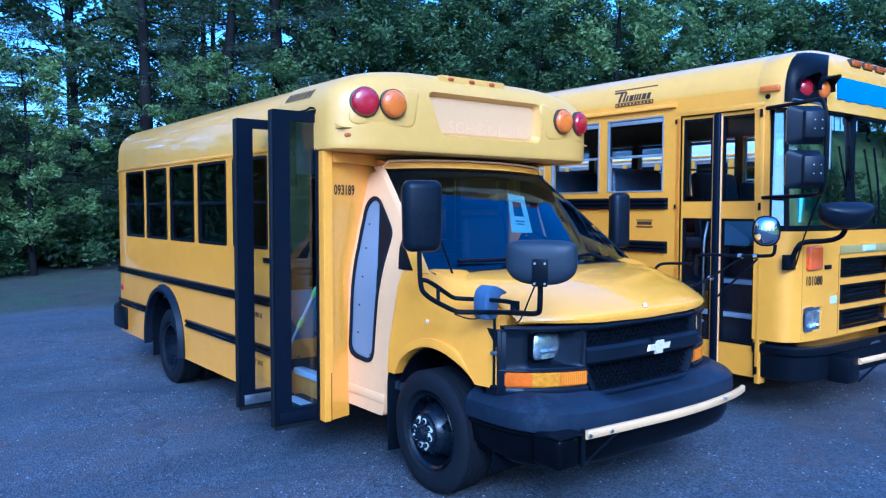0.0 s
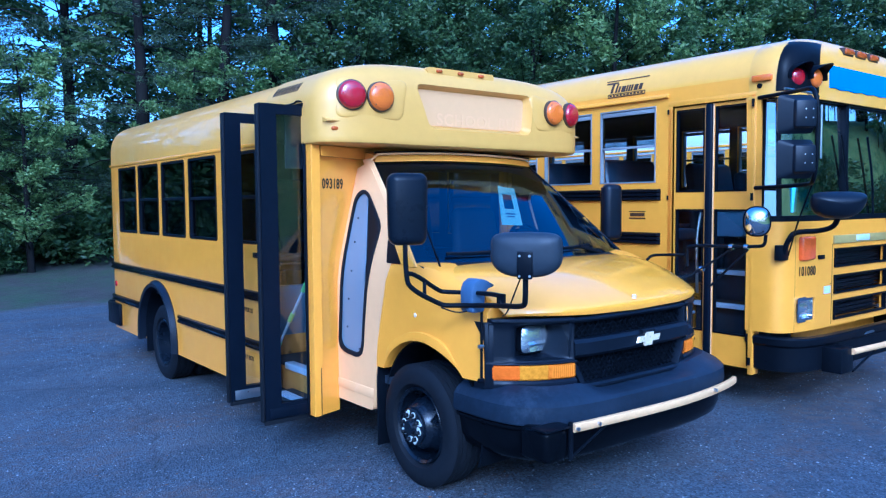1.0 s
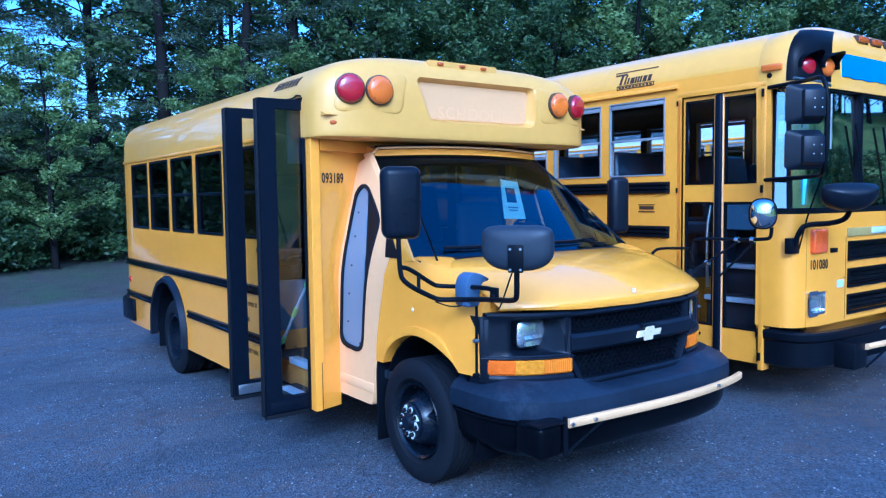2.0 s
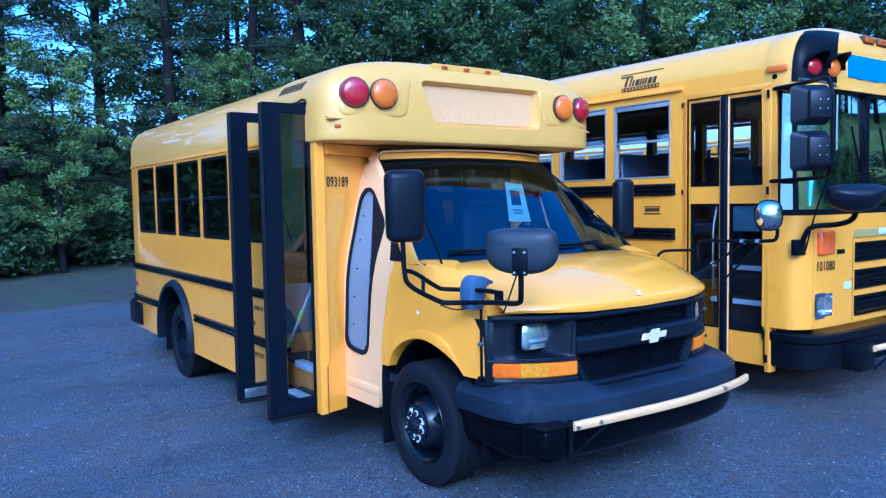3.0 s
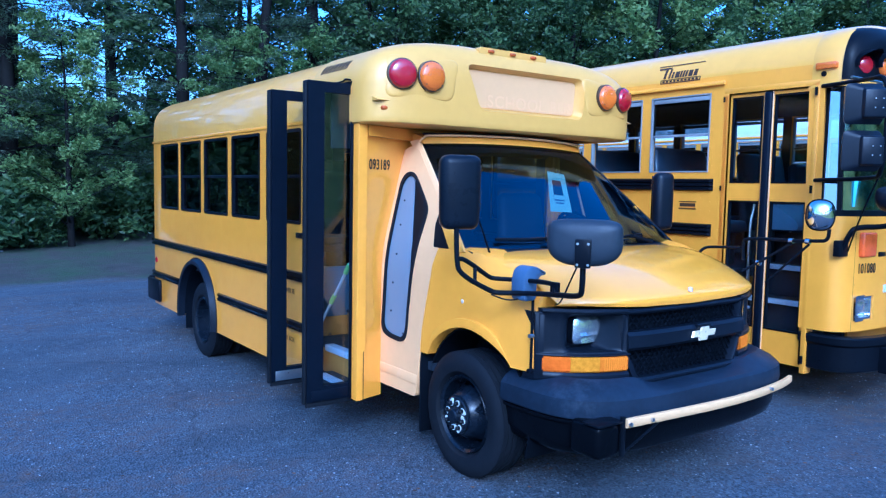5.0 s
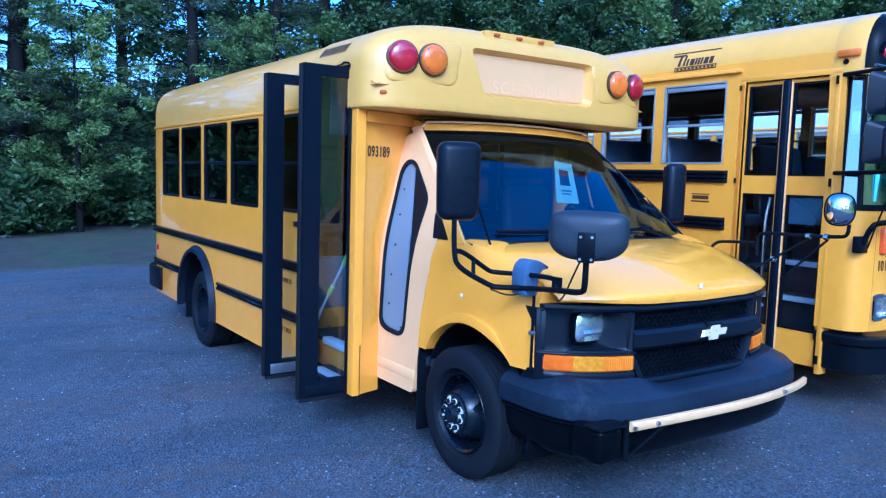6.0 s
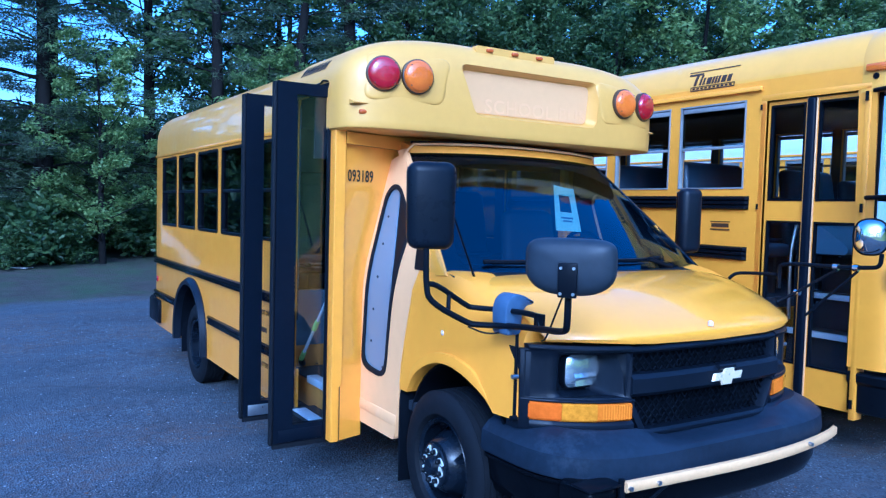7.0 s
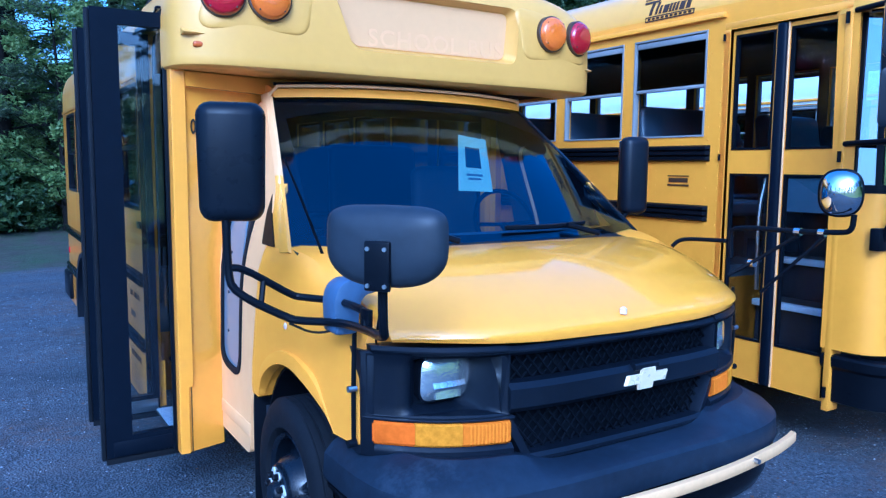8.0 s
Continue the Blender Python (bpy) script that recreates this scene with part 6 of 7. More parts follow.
# mirrors of the large bus
mt = part("mirror_frame", tube([(5.78, 3.20, 2.565), (5.66, 2.86, 2.562), (5.52, 2.70, 2.552), (5.465, 2.62, 2.545), (5.455, 2.58, 2.44), (5.455, 2.58, 2.06), (5.46, 2.60, 1.90), (5.60, 2.70, 1.87), (5.78, 3.22, 1.86)], 0.016, 10, smooth=2), BLACK, bus2, "black tube frame that carries two mirrors")
for z in (2.345, 2.035):
    hm = bx(-0.125, 0.125, -0.05, 0.05, -0.135, 0.135, 0.03, 3)
    for v in hm.verts:
        if v.co.y < 0:
            v.co.x, v.co.z = v.co.x * 0.62 + 0.045, v.co.z * 0.74
    m4 = Matrix.Translation((5.32, 2.66, z + 0.012)) @ Matrix.Rotation(radians(-38), 4, "Z")
    bmesh.ops.transform(hm, matrix=m4, verts=hm.verts)
    h = part("mirror_housing", hm, PLASTIC, mt, "square black mirror housing", smooth=25)
    for u in (0.04, 0.09):
        for w in (-0.03, 0.03):
            bm = rod((u, -0.05, w), (u, -0.054, w), 0.0042, seg=8)
            bmesh.ops.transform(bm, matrix=m4, verts=bm.verts)
            part("screw", bm, STEEL, h)
    gm = bx(-0.115, 0.115, 0.048, 0.054, -0.11, 0.11)
    bmesh.ops.transform(gm, matrix=m4, verts=gm.verts)
    part("mirror_glass", gm, MIRROR, h)
part("bracket_rod", rod((5.47, 2.56, 2.05), (5.47, 2.56, 2.42), 0.008, seg=8), STEEL, mt)
part("grab_bar", tube([(5.60, 2.90, 2.585), (6.0, 2.86, 2.575), (6.06, 2.87, 2.56)], 0.010, 8), STEEL, mt)
n = 40
rings = [[(0.205 * f * se(math.cos(a), 0.8), d, (0.060 * se(math.sin(a), 0.45) if math.sin(a) > 0 else 0.145 * se(math.sin(a), 0.95)) * f) for a in (2 * math.pi * k / n for k in range(n))] for d, f in ((0.01, 0.96), (0.0, 1.0), (-0.03, 0.97), (-0.07, 0.8), (-0.10, 0.5), (-0.11, 0.08))]
bm = loft(rings, True)
m4 = Matrix.Translation((5.765, 2.57, 1.765)) @ Matrix.Rotation(radians(-36), 4, "Z") @ Matrix.Rotation(radians(20), 4, "X")
bmesh.ops.transform(bm, matrix=m4, verts=bm.verts)
cm = part("convex_mirror_back", bm, PLASTIC, bus2, "wide black convex mirror on a bent arm", smooth=60)
part("mirror_arm", tube([(5.80, 3.00, 1.33), (5.77, 2.93, 1.47), (5.80, 2.90, 1.52), (5.93, 2.76, 1.525), (5.95, 2.66, 1.57), (5.88, 2.62, 1.68)], 0.020, 10, smooth=2), BLACK, cm)
part("mount_plate", bx(5.74, 5.86, 2.975, 3.03, 1.295, 1.415, 0.006), BLACK, cm)
part("cable", tube([(5.56, 2.66, 1.87), (5.64, 2.80, 1.6), (5.86, 2.98, 1.33)], 0.006, 6, smooth=2), BLACK, mt)
# wipers, inside
for x in (6.62, 7.1):
    part("wiper", tube([(x + 0.12, 2.93, 1.63), (x + 0.08, 2.925, 1.95), (x - 0.03, 2.93, 2.30)], 0.010, 6, smooth=1), BLACK, bus2, "upright black wiper")
part("dash", bx(6.65, 8.05, 3.08, 3.40, 1.05, 1.62, 0.05, 3), DARKIN, bus2)
bm = bmesh.new()
tube([(7.45 + 0.23 * math.cos(a), 3.45 + 0.08 * math.sin(a), 1.72 + 0.21 * math.sin(a)) for a in (2 * math.pi * k / 28 for k in range(29))], 0.014, 8, bm, 0)
tube([(7.24, 3.45, 1.72), (7.66, 3.45, 1.72)], 0.012, 8, bm, 0)
part("steering_wheel", bm, BLACK, bus2)
part("windscreen_notice", bx(6.05, 6.33, 3.02, 3.022, 1.66, 1.86), PAPER, bus2, smooth=0)
bench("driver", 7.2, 7.7, 3.75, 1.05, bus2)
for k in range(11):
    for x0, x1 in ((5.86, 6.72), (7.26, 8.12)):
        bench("bench", x0, x1, 4.35 + k * 0.80, 1.05, bus2, high=1.12)
part("engine_cover", prism(rounded([(3.98, 1.44), (3.98, 1.66), (3.86, 1.645), (3.76, 1.58), (3.68, 1.53), (3.64, 1.48), (3.66, 1.44)], 0.03, 3), "x", 6.35, 6.95), COVER, bus2, "rounded blue-grey cover beside the steps", smooth=40)
for cy in (5.0, 10.6):
    for sx in (-1, 1):
        cx = TC + sx * 1.02
        w = part("wheel", lathe([(-0.13, 0.28), (-0.14, 0.36), (-0.12, 0.47), (-0.09, 0.49), (0.09, 0.49), (0.12, 0.47), (0.14, 0.36), (0.13, 0.28), (0.10, 0.27)], (cx, cy, 0.49), seg=44, flip=sx), RUBBER, bus2, "large black tyre", smooth=38)
        part("rim", lathe([(0.10, 0.28), (0.02, 0.25), (0.0, 0.16), (0.06, 0.14), (0.08, 0.02)], (cx, cy, 0.49), seg=36, flip=sx), BLACK, w)
part("underframe", bx(6.5, 7.5, 3.3, 13.5, 0.45, 0.9), DARKIN, bus2)

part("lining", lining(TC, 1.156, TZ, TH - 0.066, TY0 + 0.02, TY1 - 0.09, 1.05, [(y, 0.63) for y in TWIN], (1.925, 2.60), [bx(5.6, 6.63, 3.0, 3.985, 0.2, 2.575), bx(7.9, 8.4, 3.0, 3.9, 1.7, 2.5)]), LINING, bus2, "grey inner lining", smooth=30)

# a third bus, with a white roof, stands beyond and is seen through the windows
bus3 = copy_thing(bus2, Matrix.Translation((12.85, 10.2, 0)))
tagged(bus3, "yellow school bus with a white roof parked beyond", "school bus")
ORIGIN[bus3] = Vector((12.85, 10.2, 0))
part("white_roof", loft([roof_ring(12.85, 1.228, 2.62, 0.47, y, z0=2.615) for y in (5.7, 16.1)], True), WHITEROOF, bus3, "white painted roof")


# ---- ground ----
def ground_material():
    m = bpy.data.materials.new("worn_asphalt_dirt_and_grass")
    m.use_nodes = True
    nt = m.node_tree
    b = nt.nodes["Principled BSDF"]
    co = nt.nodes.new("ShaderNodeTexCoord")

    def noisy(s, detail=4.0, rgh=0.6):
        n = nt.nodes.new("ShaderNodeTexNoise")
        n.inputs["Scale"].default_value, n.inputs["Detail"].default_value, n.inputs["Roughness"].default_value = s, detail, rgh
        nt.links.new(co.outputs["Object"], n.inputs["Vector"])
        return n.outputs[0]

    def ramp(src, lo, hi, a=0.0, c=1.0):
        r = nt.nodes.new("ShaderNodeMapRange")
        for k, v in zip((1, 2, 3, 4), (lo, hi, a, c)):
            r.inputs[k].default_value = v
        nt.links.new(src, r.inputs[0])
        return r.outputs[0]

    def mix(fac, a, c):
        x = nt.nodes.new("ShaderNodeMix")
        x.data_type = "RGBA"
        nt.links.new(fac, x.inputs[0])
        for k, v in ((6, a), (7, c)):
            if isinstance(v, tuple):
                x.inputs[k].default_value = (*v, 1)
            else:
                nt.links.new(v, x.inputs[k])
        return x.outputs[2]

    def calc(op, a, c):
        x = nt.nodes.new("ShaderNodeMath")
        x.operation = op
        for k, v in enumerate((a, c)):
            if isinstance(v, float):
                x.inputs[k].default_value = v
            else:
                nt.links.new(v, x.inputs[k])
        return x.outputs[0]
    vor = nt.nodes.new("ShaderNodeTexVoronoi")
    vor.inputs["Scale"].default_value = 75
    nt.links.new(co.outputs["Object"], vor.inputs["Vector"])
    vor2 = nt.nodes.new("ShaderNodeTexVoronoi")
    vor2.inputs["Scale"].default_value = 42
    nt.links.new(co.outputs["Object"], vor2.inputs["Vector"])
    stone = ramp(vor.outputs["Color"], 0.1, 0.95)
    col = mix(stone, (0.015, 0.017, 0.022), (0.140, 0.163, 0.205))
    col = mix(ramp(noisy(0.35, 6), 0.38, 0.66), col, (0.048, 0.056, 0.070))
    col = mix(ramp(noisy(2.2, 6, 0.7), 0.55, 0.75, 0.0, 0.55), col, (0.080, 0.094, 0.118))
    # long drifts of grit and dirt, drawn out along the yard
    def drawn(sx, sy, turn, s, detail=5.0):
        mp = nt.nodes.new("ShaderNodeMapping")
        mp.inputs["Rotation"].default_value[2] = turn
        mp.inputs["Scale"].default_value = (sx, sy, 1)
        nt.links.new(co.outputs["Object"], mp.inputs[0])
        n = nt.nodes.new("ShaderNodeTexNoise")
        n.inputs["Scale"].default_value, n.inputs["Detail"].default_value, n.inputs["Roughness"].default_value = s, detail, 0.65
        nt.links.new(mp.outputs[0], n.inputs["Vector"])
        return n.outputs[0]
    col = mix(ramp(drawn(0.42, 0.95, 0.35, 0.8), 0.48, 0.64, 0.0, 0.55), col, (0.030, 0.034, 0.042))
    col = mix(ramp(drawn(0.5, 1.0, 0.25, 1.2), 0.54, 0.70, 0.0, 0.55), col, (0.105, 0.105, 0.115))
    dust = calc("MULTIPLY", ramp(drawn(0.45, 0.9, 0.4, 0.7), 0.46, 0.58), ramp(noisy(11, 5, 0.75), 0.42, 0.60, 0, 0.75))
    col = mix(dust, col, (0.105, 0.072, 0.052))
    # loose pale chips and brown litter
    chips = calc("MULTIPLY", ramp(vor2.outputs["Distance"], 0.26, 0.14), ramp(noisy(3.1, 3), 0.48, 0.60))
    col = mix(chips, col, (0.30, 0.31, 0.33))
    col = mix(calc("MULTIPLY", ramp(noisy(1.1, 5, 0.7), 0.60, 0.72, 0, 0.7), ramp(noisy(40, 2), 0.45, 0.6)), col, (0.10, 0.055, 0.03))
    # cracks
    vc = nt.nodes.new("ShaderNodeTexVoronoi")
    vc.feature = "DISTANCE_TO_EDGE"
    vc.inputs["Scale"].default_value = 0.33
    warp = nt.nodes.new("ShaderNodeVectorMath")
    warp.operation = "ADD"
    nz = nt.nodes.new("ShaderNodeTexNoise")
    nz.inputs["Scale"].default_value = 1.3
    nt.links.new(co.outputs["Object"], nz.inputs["Vector"])
    nt.links.new(nz.outputs["Color"], warp.inputs[1])
    nt.links.new(co.outputs["Object"], warp.inputs[0])
    nt.links.new(warp.outputs[0], vc.inputs["Vector"])
    col = mix(ramp(vc.outputs["Distance"], 0.010, 0.002, 0.0, 0.4), col, (0.022, 0.022, 0.024))
    # past the edge of the yard: grass, then leaf litter
    sep = nt.nodes.new("ShaderNodeSeparateXYZ")
    nt.links.new(co.outputs["Object"], sep.inputs[0])
    edge = calc("ADD", calc("ADD", sep.outputs[1], calc("MULTIPLY", sep.outputs[0], -0.05)), calc("MULTIPLY", noisy(0.55, 5), 2.6))
    soil = mix(ramp(noisy(1.6, 6, 0.7), 0.35, 0.65), (0.026, 0.022, 0.019), (0.078, 0.066, 0.057))
    soil = mix(ramp(noisy(30, 3), 0.4, 0.7), soil, (0.05, 0.04, 0.03))
    grass = mix(ramp(noisy(22, 4), 0.35, 0.65), (0.024, 0.048, 0.014), (0.060, 0.095, 0.028))
    turf = mix(ramp(noisy(0.9, 8, 0.72), 0.42, 0.68), soil, grass)
    col = mix(ramp(edge, 15.3, 15.9), col, turf)
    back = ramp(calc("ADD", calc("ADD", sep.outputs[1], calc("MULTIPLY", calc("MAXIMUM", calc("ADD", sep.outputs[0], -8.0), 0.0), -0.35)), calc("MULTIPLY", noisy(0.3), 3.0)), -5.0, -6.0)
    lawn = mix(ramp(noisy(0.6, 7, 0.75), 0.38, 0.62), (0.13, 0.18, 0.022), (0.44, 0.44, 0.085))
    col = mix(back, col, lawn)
    nt.links.new(col, b.inputs["Base Color"])
    nt.links.new(ramp(noisy(9), 0.3, 0.7, 0.72, 0.92), b.inputs["Roughness"])
    bp = nt.nodes.new("ShaderNodeBump")
    bp.inputs["Strength"].default_value, bp.inputs["Distance"].default_value = 0.9, 0.014
    h = calc("ADD", vor.outputs["Distance"], calc("MULTIPLY", noisy(14, 5), 1.6))
    nt.links.new(h, bp.inputs["Height"])
    nt.links.new(bp.outputs[0], b.inputs["Normal"])
    return m


def ground_z(x, y):
    """The yard: all but flat, a little higher under the vans' front wheels."""
    t = min(1, max(0, (5.0 - y) / 1.1)) * min(1, max(0, (x - 0.5) / 1.5))
    far = max(0, y - 17) * 0.02
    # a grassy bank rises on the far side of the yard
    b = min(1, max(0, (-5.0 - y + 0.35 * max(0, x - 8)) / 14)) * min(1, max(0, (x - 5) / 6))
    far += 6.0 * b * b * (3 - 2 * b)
    return 0.069 * t * t * (3 - 2 * t) + far + 0.006 * math.sin(x * 1.7) * math.sin(y * 1.3) * (1 if y > 5.6 or x < 1.5 else 0)


xs_ = [-400, -120, -60, -40, -30, -22] + [-16 + 0.5 * k for k in range(97)] + [36, 42, 50, 60, 80, 140, 400]
ys_ = [-400, -120, -60, -40, -30, -22, -16, -12] + [-8 + 0.5 * k for k in range(77)] + [34, 38, 44, 52, 64, 90, 150, 400]
bm = bmesh.new()
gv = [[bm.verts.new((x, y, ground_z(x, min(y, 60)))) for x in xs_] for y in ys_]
for a, b in zip(gv, gv[1:]):
    for k in range(len(xs_) - 1):
        bm.faces.new((a[k], a[k + 1], b[k + 1], b[k]))
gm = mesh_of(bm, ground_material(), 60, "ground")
tagged(new("ground", gm), "worn grey asphalt yard with a grassy edge", "ground", kind="structure")


# loose grit and leaf litter on the yard
def litter(name, label, n, size, flat, base, hi, seed):
    """Many small stones or flakes, strewn over the yard in drifts."""
    r = np.random.default_rng(seed)
    p = np.stack([r.uniform(-5, 9.5, n * 3), r.uniform(1.2, 12.5, n * 3)], 1)
    drift = np.sin(p[:, 0] * 1.3 + 2 * np.sin(p[:, 1] * 0.7)) * np.sin(p[:, 1] * 1.1 + np.sin(p[:, 0])) + 0.5 * np.sin(p[:, 0] * 5.1) * np.sin(p[:, 1] * 4.3)
    p = p[r.random(n * 3) < 0.25 + 0.45 * np.clip(drift, 0, 1)][:n]
    n = len(p)
    z = np.array([ground_z(x, y) for x, y in p])
    s = size * r.uniform(0.5, 1.0, n) ** 1.6
    a = r.uniform(0, 6.28, n)
    pts = []
    for dx, dy, dz in ((1, 0, 0.4), (0, 0.8, 0.3), (-1, 0, 0.45), (0, -0.8, 0.35), (0.1, 0, 1), (0, 0, -0.2)):
        pts.append(np.stack([p[:, 0] + s * (dx * np.cos(a) - dy * np.sin(a)), p[:, 1] + s * (dx * np.sin(a) + dy * np.cos(a)), z + s * dz * flat], 1))
    pts = np.stack(pts, 1).reshape(-1, 3)
    f = np.array([(0, 1, 4), (1, 2, 4), (2, 3, 4), (3, 0, 4), (1, 0, 5), (2, 1, 5), (3, 2, 5), (0, 3, 5)])
    faces = (np.arange(n)[:, None, None] * 6 + f[None]).reshape(-1, 3)
    me = bpy.data.meshes.new(name)
    me.from_pydata(pts.tolist(), [], faces.tolist())
    m = bpy.data.materials.new(name)
    m.use_nodes = True
    nt = m.node_tree
    g, x = nt.nodes.new("ShaderNodeNewGeometry"), nt.nodes.new("ShaderNodeMix")
    x.data_type = "RGBA"
    x.inputs[6].default_value, x.inputs[7].default_value = (*base, 1), (*hi, 1)
    nt.links.new(g.outputs["Random Per Island"], x.inputs[0])
    nt.links.new(x.outputs[2], nt.nodes["Principled BSDF"].inputs["Base Color"])
    nt.nodes["Principled BSDF"].inputs["Roughness"].default_value = 0.85
    me.materials.append(m)
    return tagged(new(name, me), label, name, kind="stuff")


litter("gravel", "loose pale and dark grit on the asphalt", 9000, 0.011, 0.8, (0.035, 0.038, 0.045), (0.36, 0.38, 0.42), 3)
litter("leaf_litter", "scattered dry brown leaf scraps on the asphalt", 1500, 0.018, 0.25, (0.05, 0.025, 0.012), (0.16, 0.085, 0.04), 5)


# ---- trees ----
def leaf_material(name, a, c, trans):
    m = bpy.data.materials.new(name)
    m.use_nodes = True
    nt = m.node_tree
    b = nt.nodes["Principled BSDF"]
    geo, oi, rampn = (nt.nodes.new("ShaderNode" + k) for k in ("NewGeometry", "ObjectInfo", "Mix"))
    rampn.data_type = "RGBA"
    rampn.inputs[6].default_value, rampn.inputs[7].default_value = (*a, 1), (*c, 1)
    add = nt.nodes.new("ShaderNodeMath")
    add.operation = "MULTIPLY_ADD"
    add.inputs[1].default_value = 0.75
    sc = nt.nodes.new("ShaderNodeMath")
    sc.operation = "MULTIPLY"
    sc.inputs[1].default_value = 0.25
    nt.links.new(oi.outputs["Random"], sc.inputs[0])
    nt.links.new(geo.outputs["Random Per Island"], add.inputs[0])
    nt.links.new(sc.outputs[0], add.inputs[2])
    nt.links.new(add.outputs[0], rampn.inputs[0])
    nt.links.new(rampn.outputs[2], b.inputs["Base Color"])
    b.inputs["Roughness"].default_value = 0.55
    tl, mx = nt.nodes.new("ShaderNodeBsdfTranslucent"), nt.nodes.new("ShaderNodeMixShader")
    nt.links.new(rampn.outputs[2], tl.inputs[0])
    mx.inputs[0].default_value = trans
    nt.links.new(b.outputs[0], mx.inputs[1])
    nt.links.new(tl.outputs[0], mx.inputs[2])
    nt.links.new(mx.outputs[0], nt.nodes["Material Output"].inputs[0])
    return m


BARK = mat("dark_bark", (0.013, 0.012, 0.011), 0.9, vary=0.4, scale=5, bump=0.6, bscale=18, spec=0.1)
LEAF = leaf_material("broad_leaf", (0.018, 0.040, 0.012), (0.125, 0.178, 0.046), 0.4)
LEAF2 = leaf_material("bright_leaf", (0.060, 0.115, 0.022), (0.23, 0.29, 0.075), 0.4)
NEEDLE = leaf_material("pine_needle", (0.013, 0.027, 0.012), (0.084, 0.108, 0.044), 0.35)
rng = np.random.default_rng(7)


def foliage(centres, radii, n, size, aspect=1.0, flat=0.7, droop=0.0, wide=0.42):
    """Leaf blades strewn in clumps: arrays of corners, four to a blade."""
    idx = rng.integers(0, len(centres), n)
    d = rng.normal(size=(n, 3))
    d /= np.linalg.norm(d, axis=1)[:, None]
    d *= (rng.random(n) ** 0.45)[:, None]
    d[:, 2] *= flat
    p = centres[idx] + d * radii[idx][:, None]
    p[:, 2] -= droop * rng.random(n)
    a = rng.normal(size=(n, 3))
    a[:, 2] *= 0.6
    a /= np.linalg.norm(a, axis=1)[:, None]
    u = np.cross(a, rng.normal(size=(n, 3)))
    u /= np.linalg.norm(u, axis=1)[:, None]
    s = size * (0.6 + 0.8 * rng.random(n))[:, None]
    corners = np.stack([p - a * s * aspect, p + u * s * wide - a * s * 0.1, p + a * s * aspect, p - u * s * wide - a * s * 0.1], 1)
    return corners.reshape(-1, 3)


def leaf_mesh(name, pts, m):
    me = bpy.data.meshes.new(name)
    n = len(pts) // 4
    me.from_pydata(pts.tolist(), [], np.arange(n * 4).reshape(n, 4).tolist())
    me.materials.append(m)
    return me


def tree(kind, height, name, label, leaves, size, m):
    """A tree at the origin: bent tapered trunk, limbs, and a crown of many small leaves."""
    t = thing(name, (0, 0, 0), label, "tree", "trees at the edge of the yard")
    lean = rng.normal(size=2) * 0.25
    spine = [Vector((lean[0] * f * f + 0.10 * math.sin(5 * f), lean[1] * f * f + 0.10 * math.cos(4 * f) - 0.1, height * f)) for f in np.linspace(0, 1, 9)]
    bm = tube([(p.x, p.y, p.z - 0.1) for p in spine], (0.024 * height if kind == "pine" else 0.017 * height, 0.02), 9, smooth=1)
    part("trunk", bm, BARK, t, smooth=60)
    centres, radii = [], []
    limbs = bmesh.new()
    if kind == "pine":
        levels = 13
        for k in range(levels):
            f = 0.16 + 0.82 * k / (levels - 1)
            z = height * f
            reach = height * 0.27 * (1 - f) ** 0.75 + 0.35
            for j in range(4):
                a = 2 * math.pi * (j + 0.37 * k) / 4 + rng.normal() * 0.3
                ln = reach * (0.65 + 0.5 * rng.random())
                c = spine[min(8, int(f * 8))]
                tip = (c.x + ln * math.cos(a), c.y + ln * math.sin(a), z + ln * (0.18 * rng.random() - 0.10))
                tube([(c.x, c.y, z), ((c.x + tip[0]) / 2, (c.y + tip[1]) / 2, z + 0.10 * ln), tip], (0.035, 0.008), 5, limbs, 1)
                for q in (0.42, 0.7, 1.0):
                    centres.append((c.x + (tip[0] - c.x) * q, c.y + (tip[1] - c.y) * q, z + (tip[2] - z) * q + rng.normal() * 0.08))
                    radii.append(0.22 + 0.12 * ln * (1.1 - 0.4 * q))
        pts = foliage(np.array(centres), np.array(radii), leaves, size, 1.3, 0.30, 0.16, 0.17)
    else:
        base = 0.10 if kind == "full" else 0.34
        for k in range(30):
            f = base + (0.95 - base) * (k + rng.random()) / 30
            a = 2.4 * k + rng.normal() * 0.4
            c = spine[min(8, int(f * 8))]
            w = height * (0.24 if kind == "full" else 0.20) * (math.sin(math.pi * min(1, 0.16 + 0.84 * (f - base) / (1 - base))) ** 0.6 + 0.12)
            ln = w * (0.7 + 0.5 * rng.random())
            z = height * f
            tip = Vector((c.x + ln * math.cos(a), c.y + ln * math.sin(a), z + ln * 0.35))
            tube([(c.x, c.y, z - 0.2 * ln), ((c.x + tip.x) / 2, (c.y + tip.y) / 2, z + 0.05 * ln), tip], (0.045 * (1.15 - f), 0.008), 5, limbs, 1)
            for q in (0.45, 0.75, 1.0):
                for _ in range(2):
                    centres.append((c.x + (tip.x - c.x) * q + rng.normal() * 0.28, c.y + (tip.y - c.y) * q + rng.normal() * 0.28, z + (tip.z - z) * q + rng.normal() * 0.25))
                    radii.append(0.30 + 0.38 * rng.random())
        pts = foliage(np.array(centres), np.array(radii), leaves, size, 1.0, 0.75)
    tagged(part("branchwork", limbs, BARK, t, smooth=60), kind="stuff")
    crown = new("crown", leaf_mesh("crown", pts, m))
    crown.parent = t
    return t


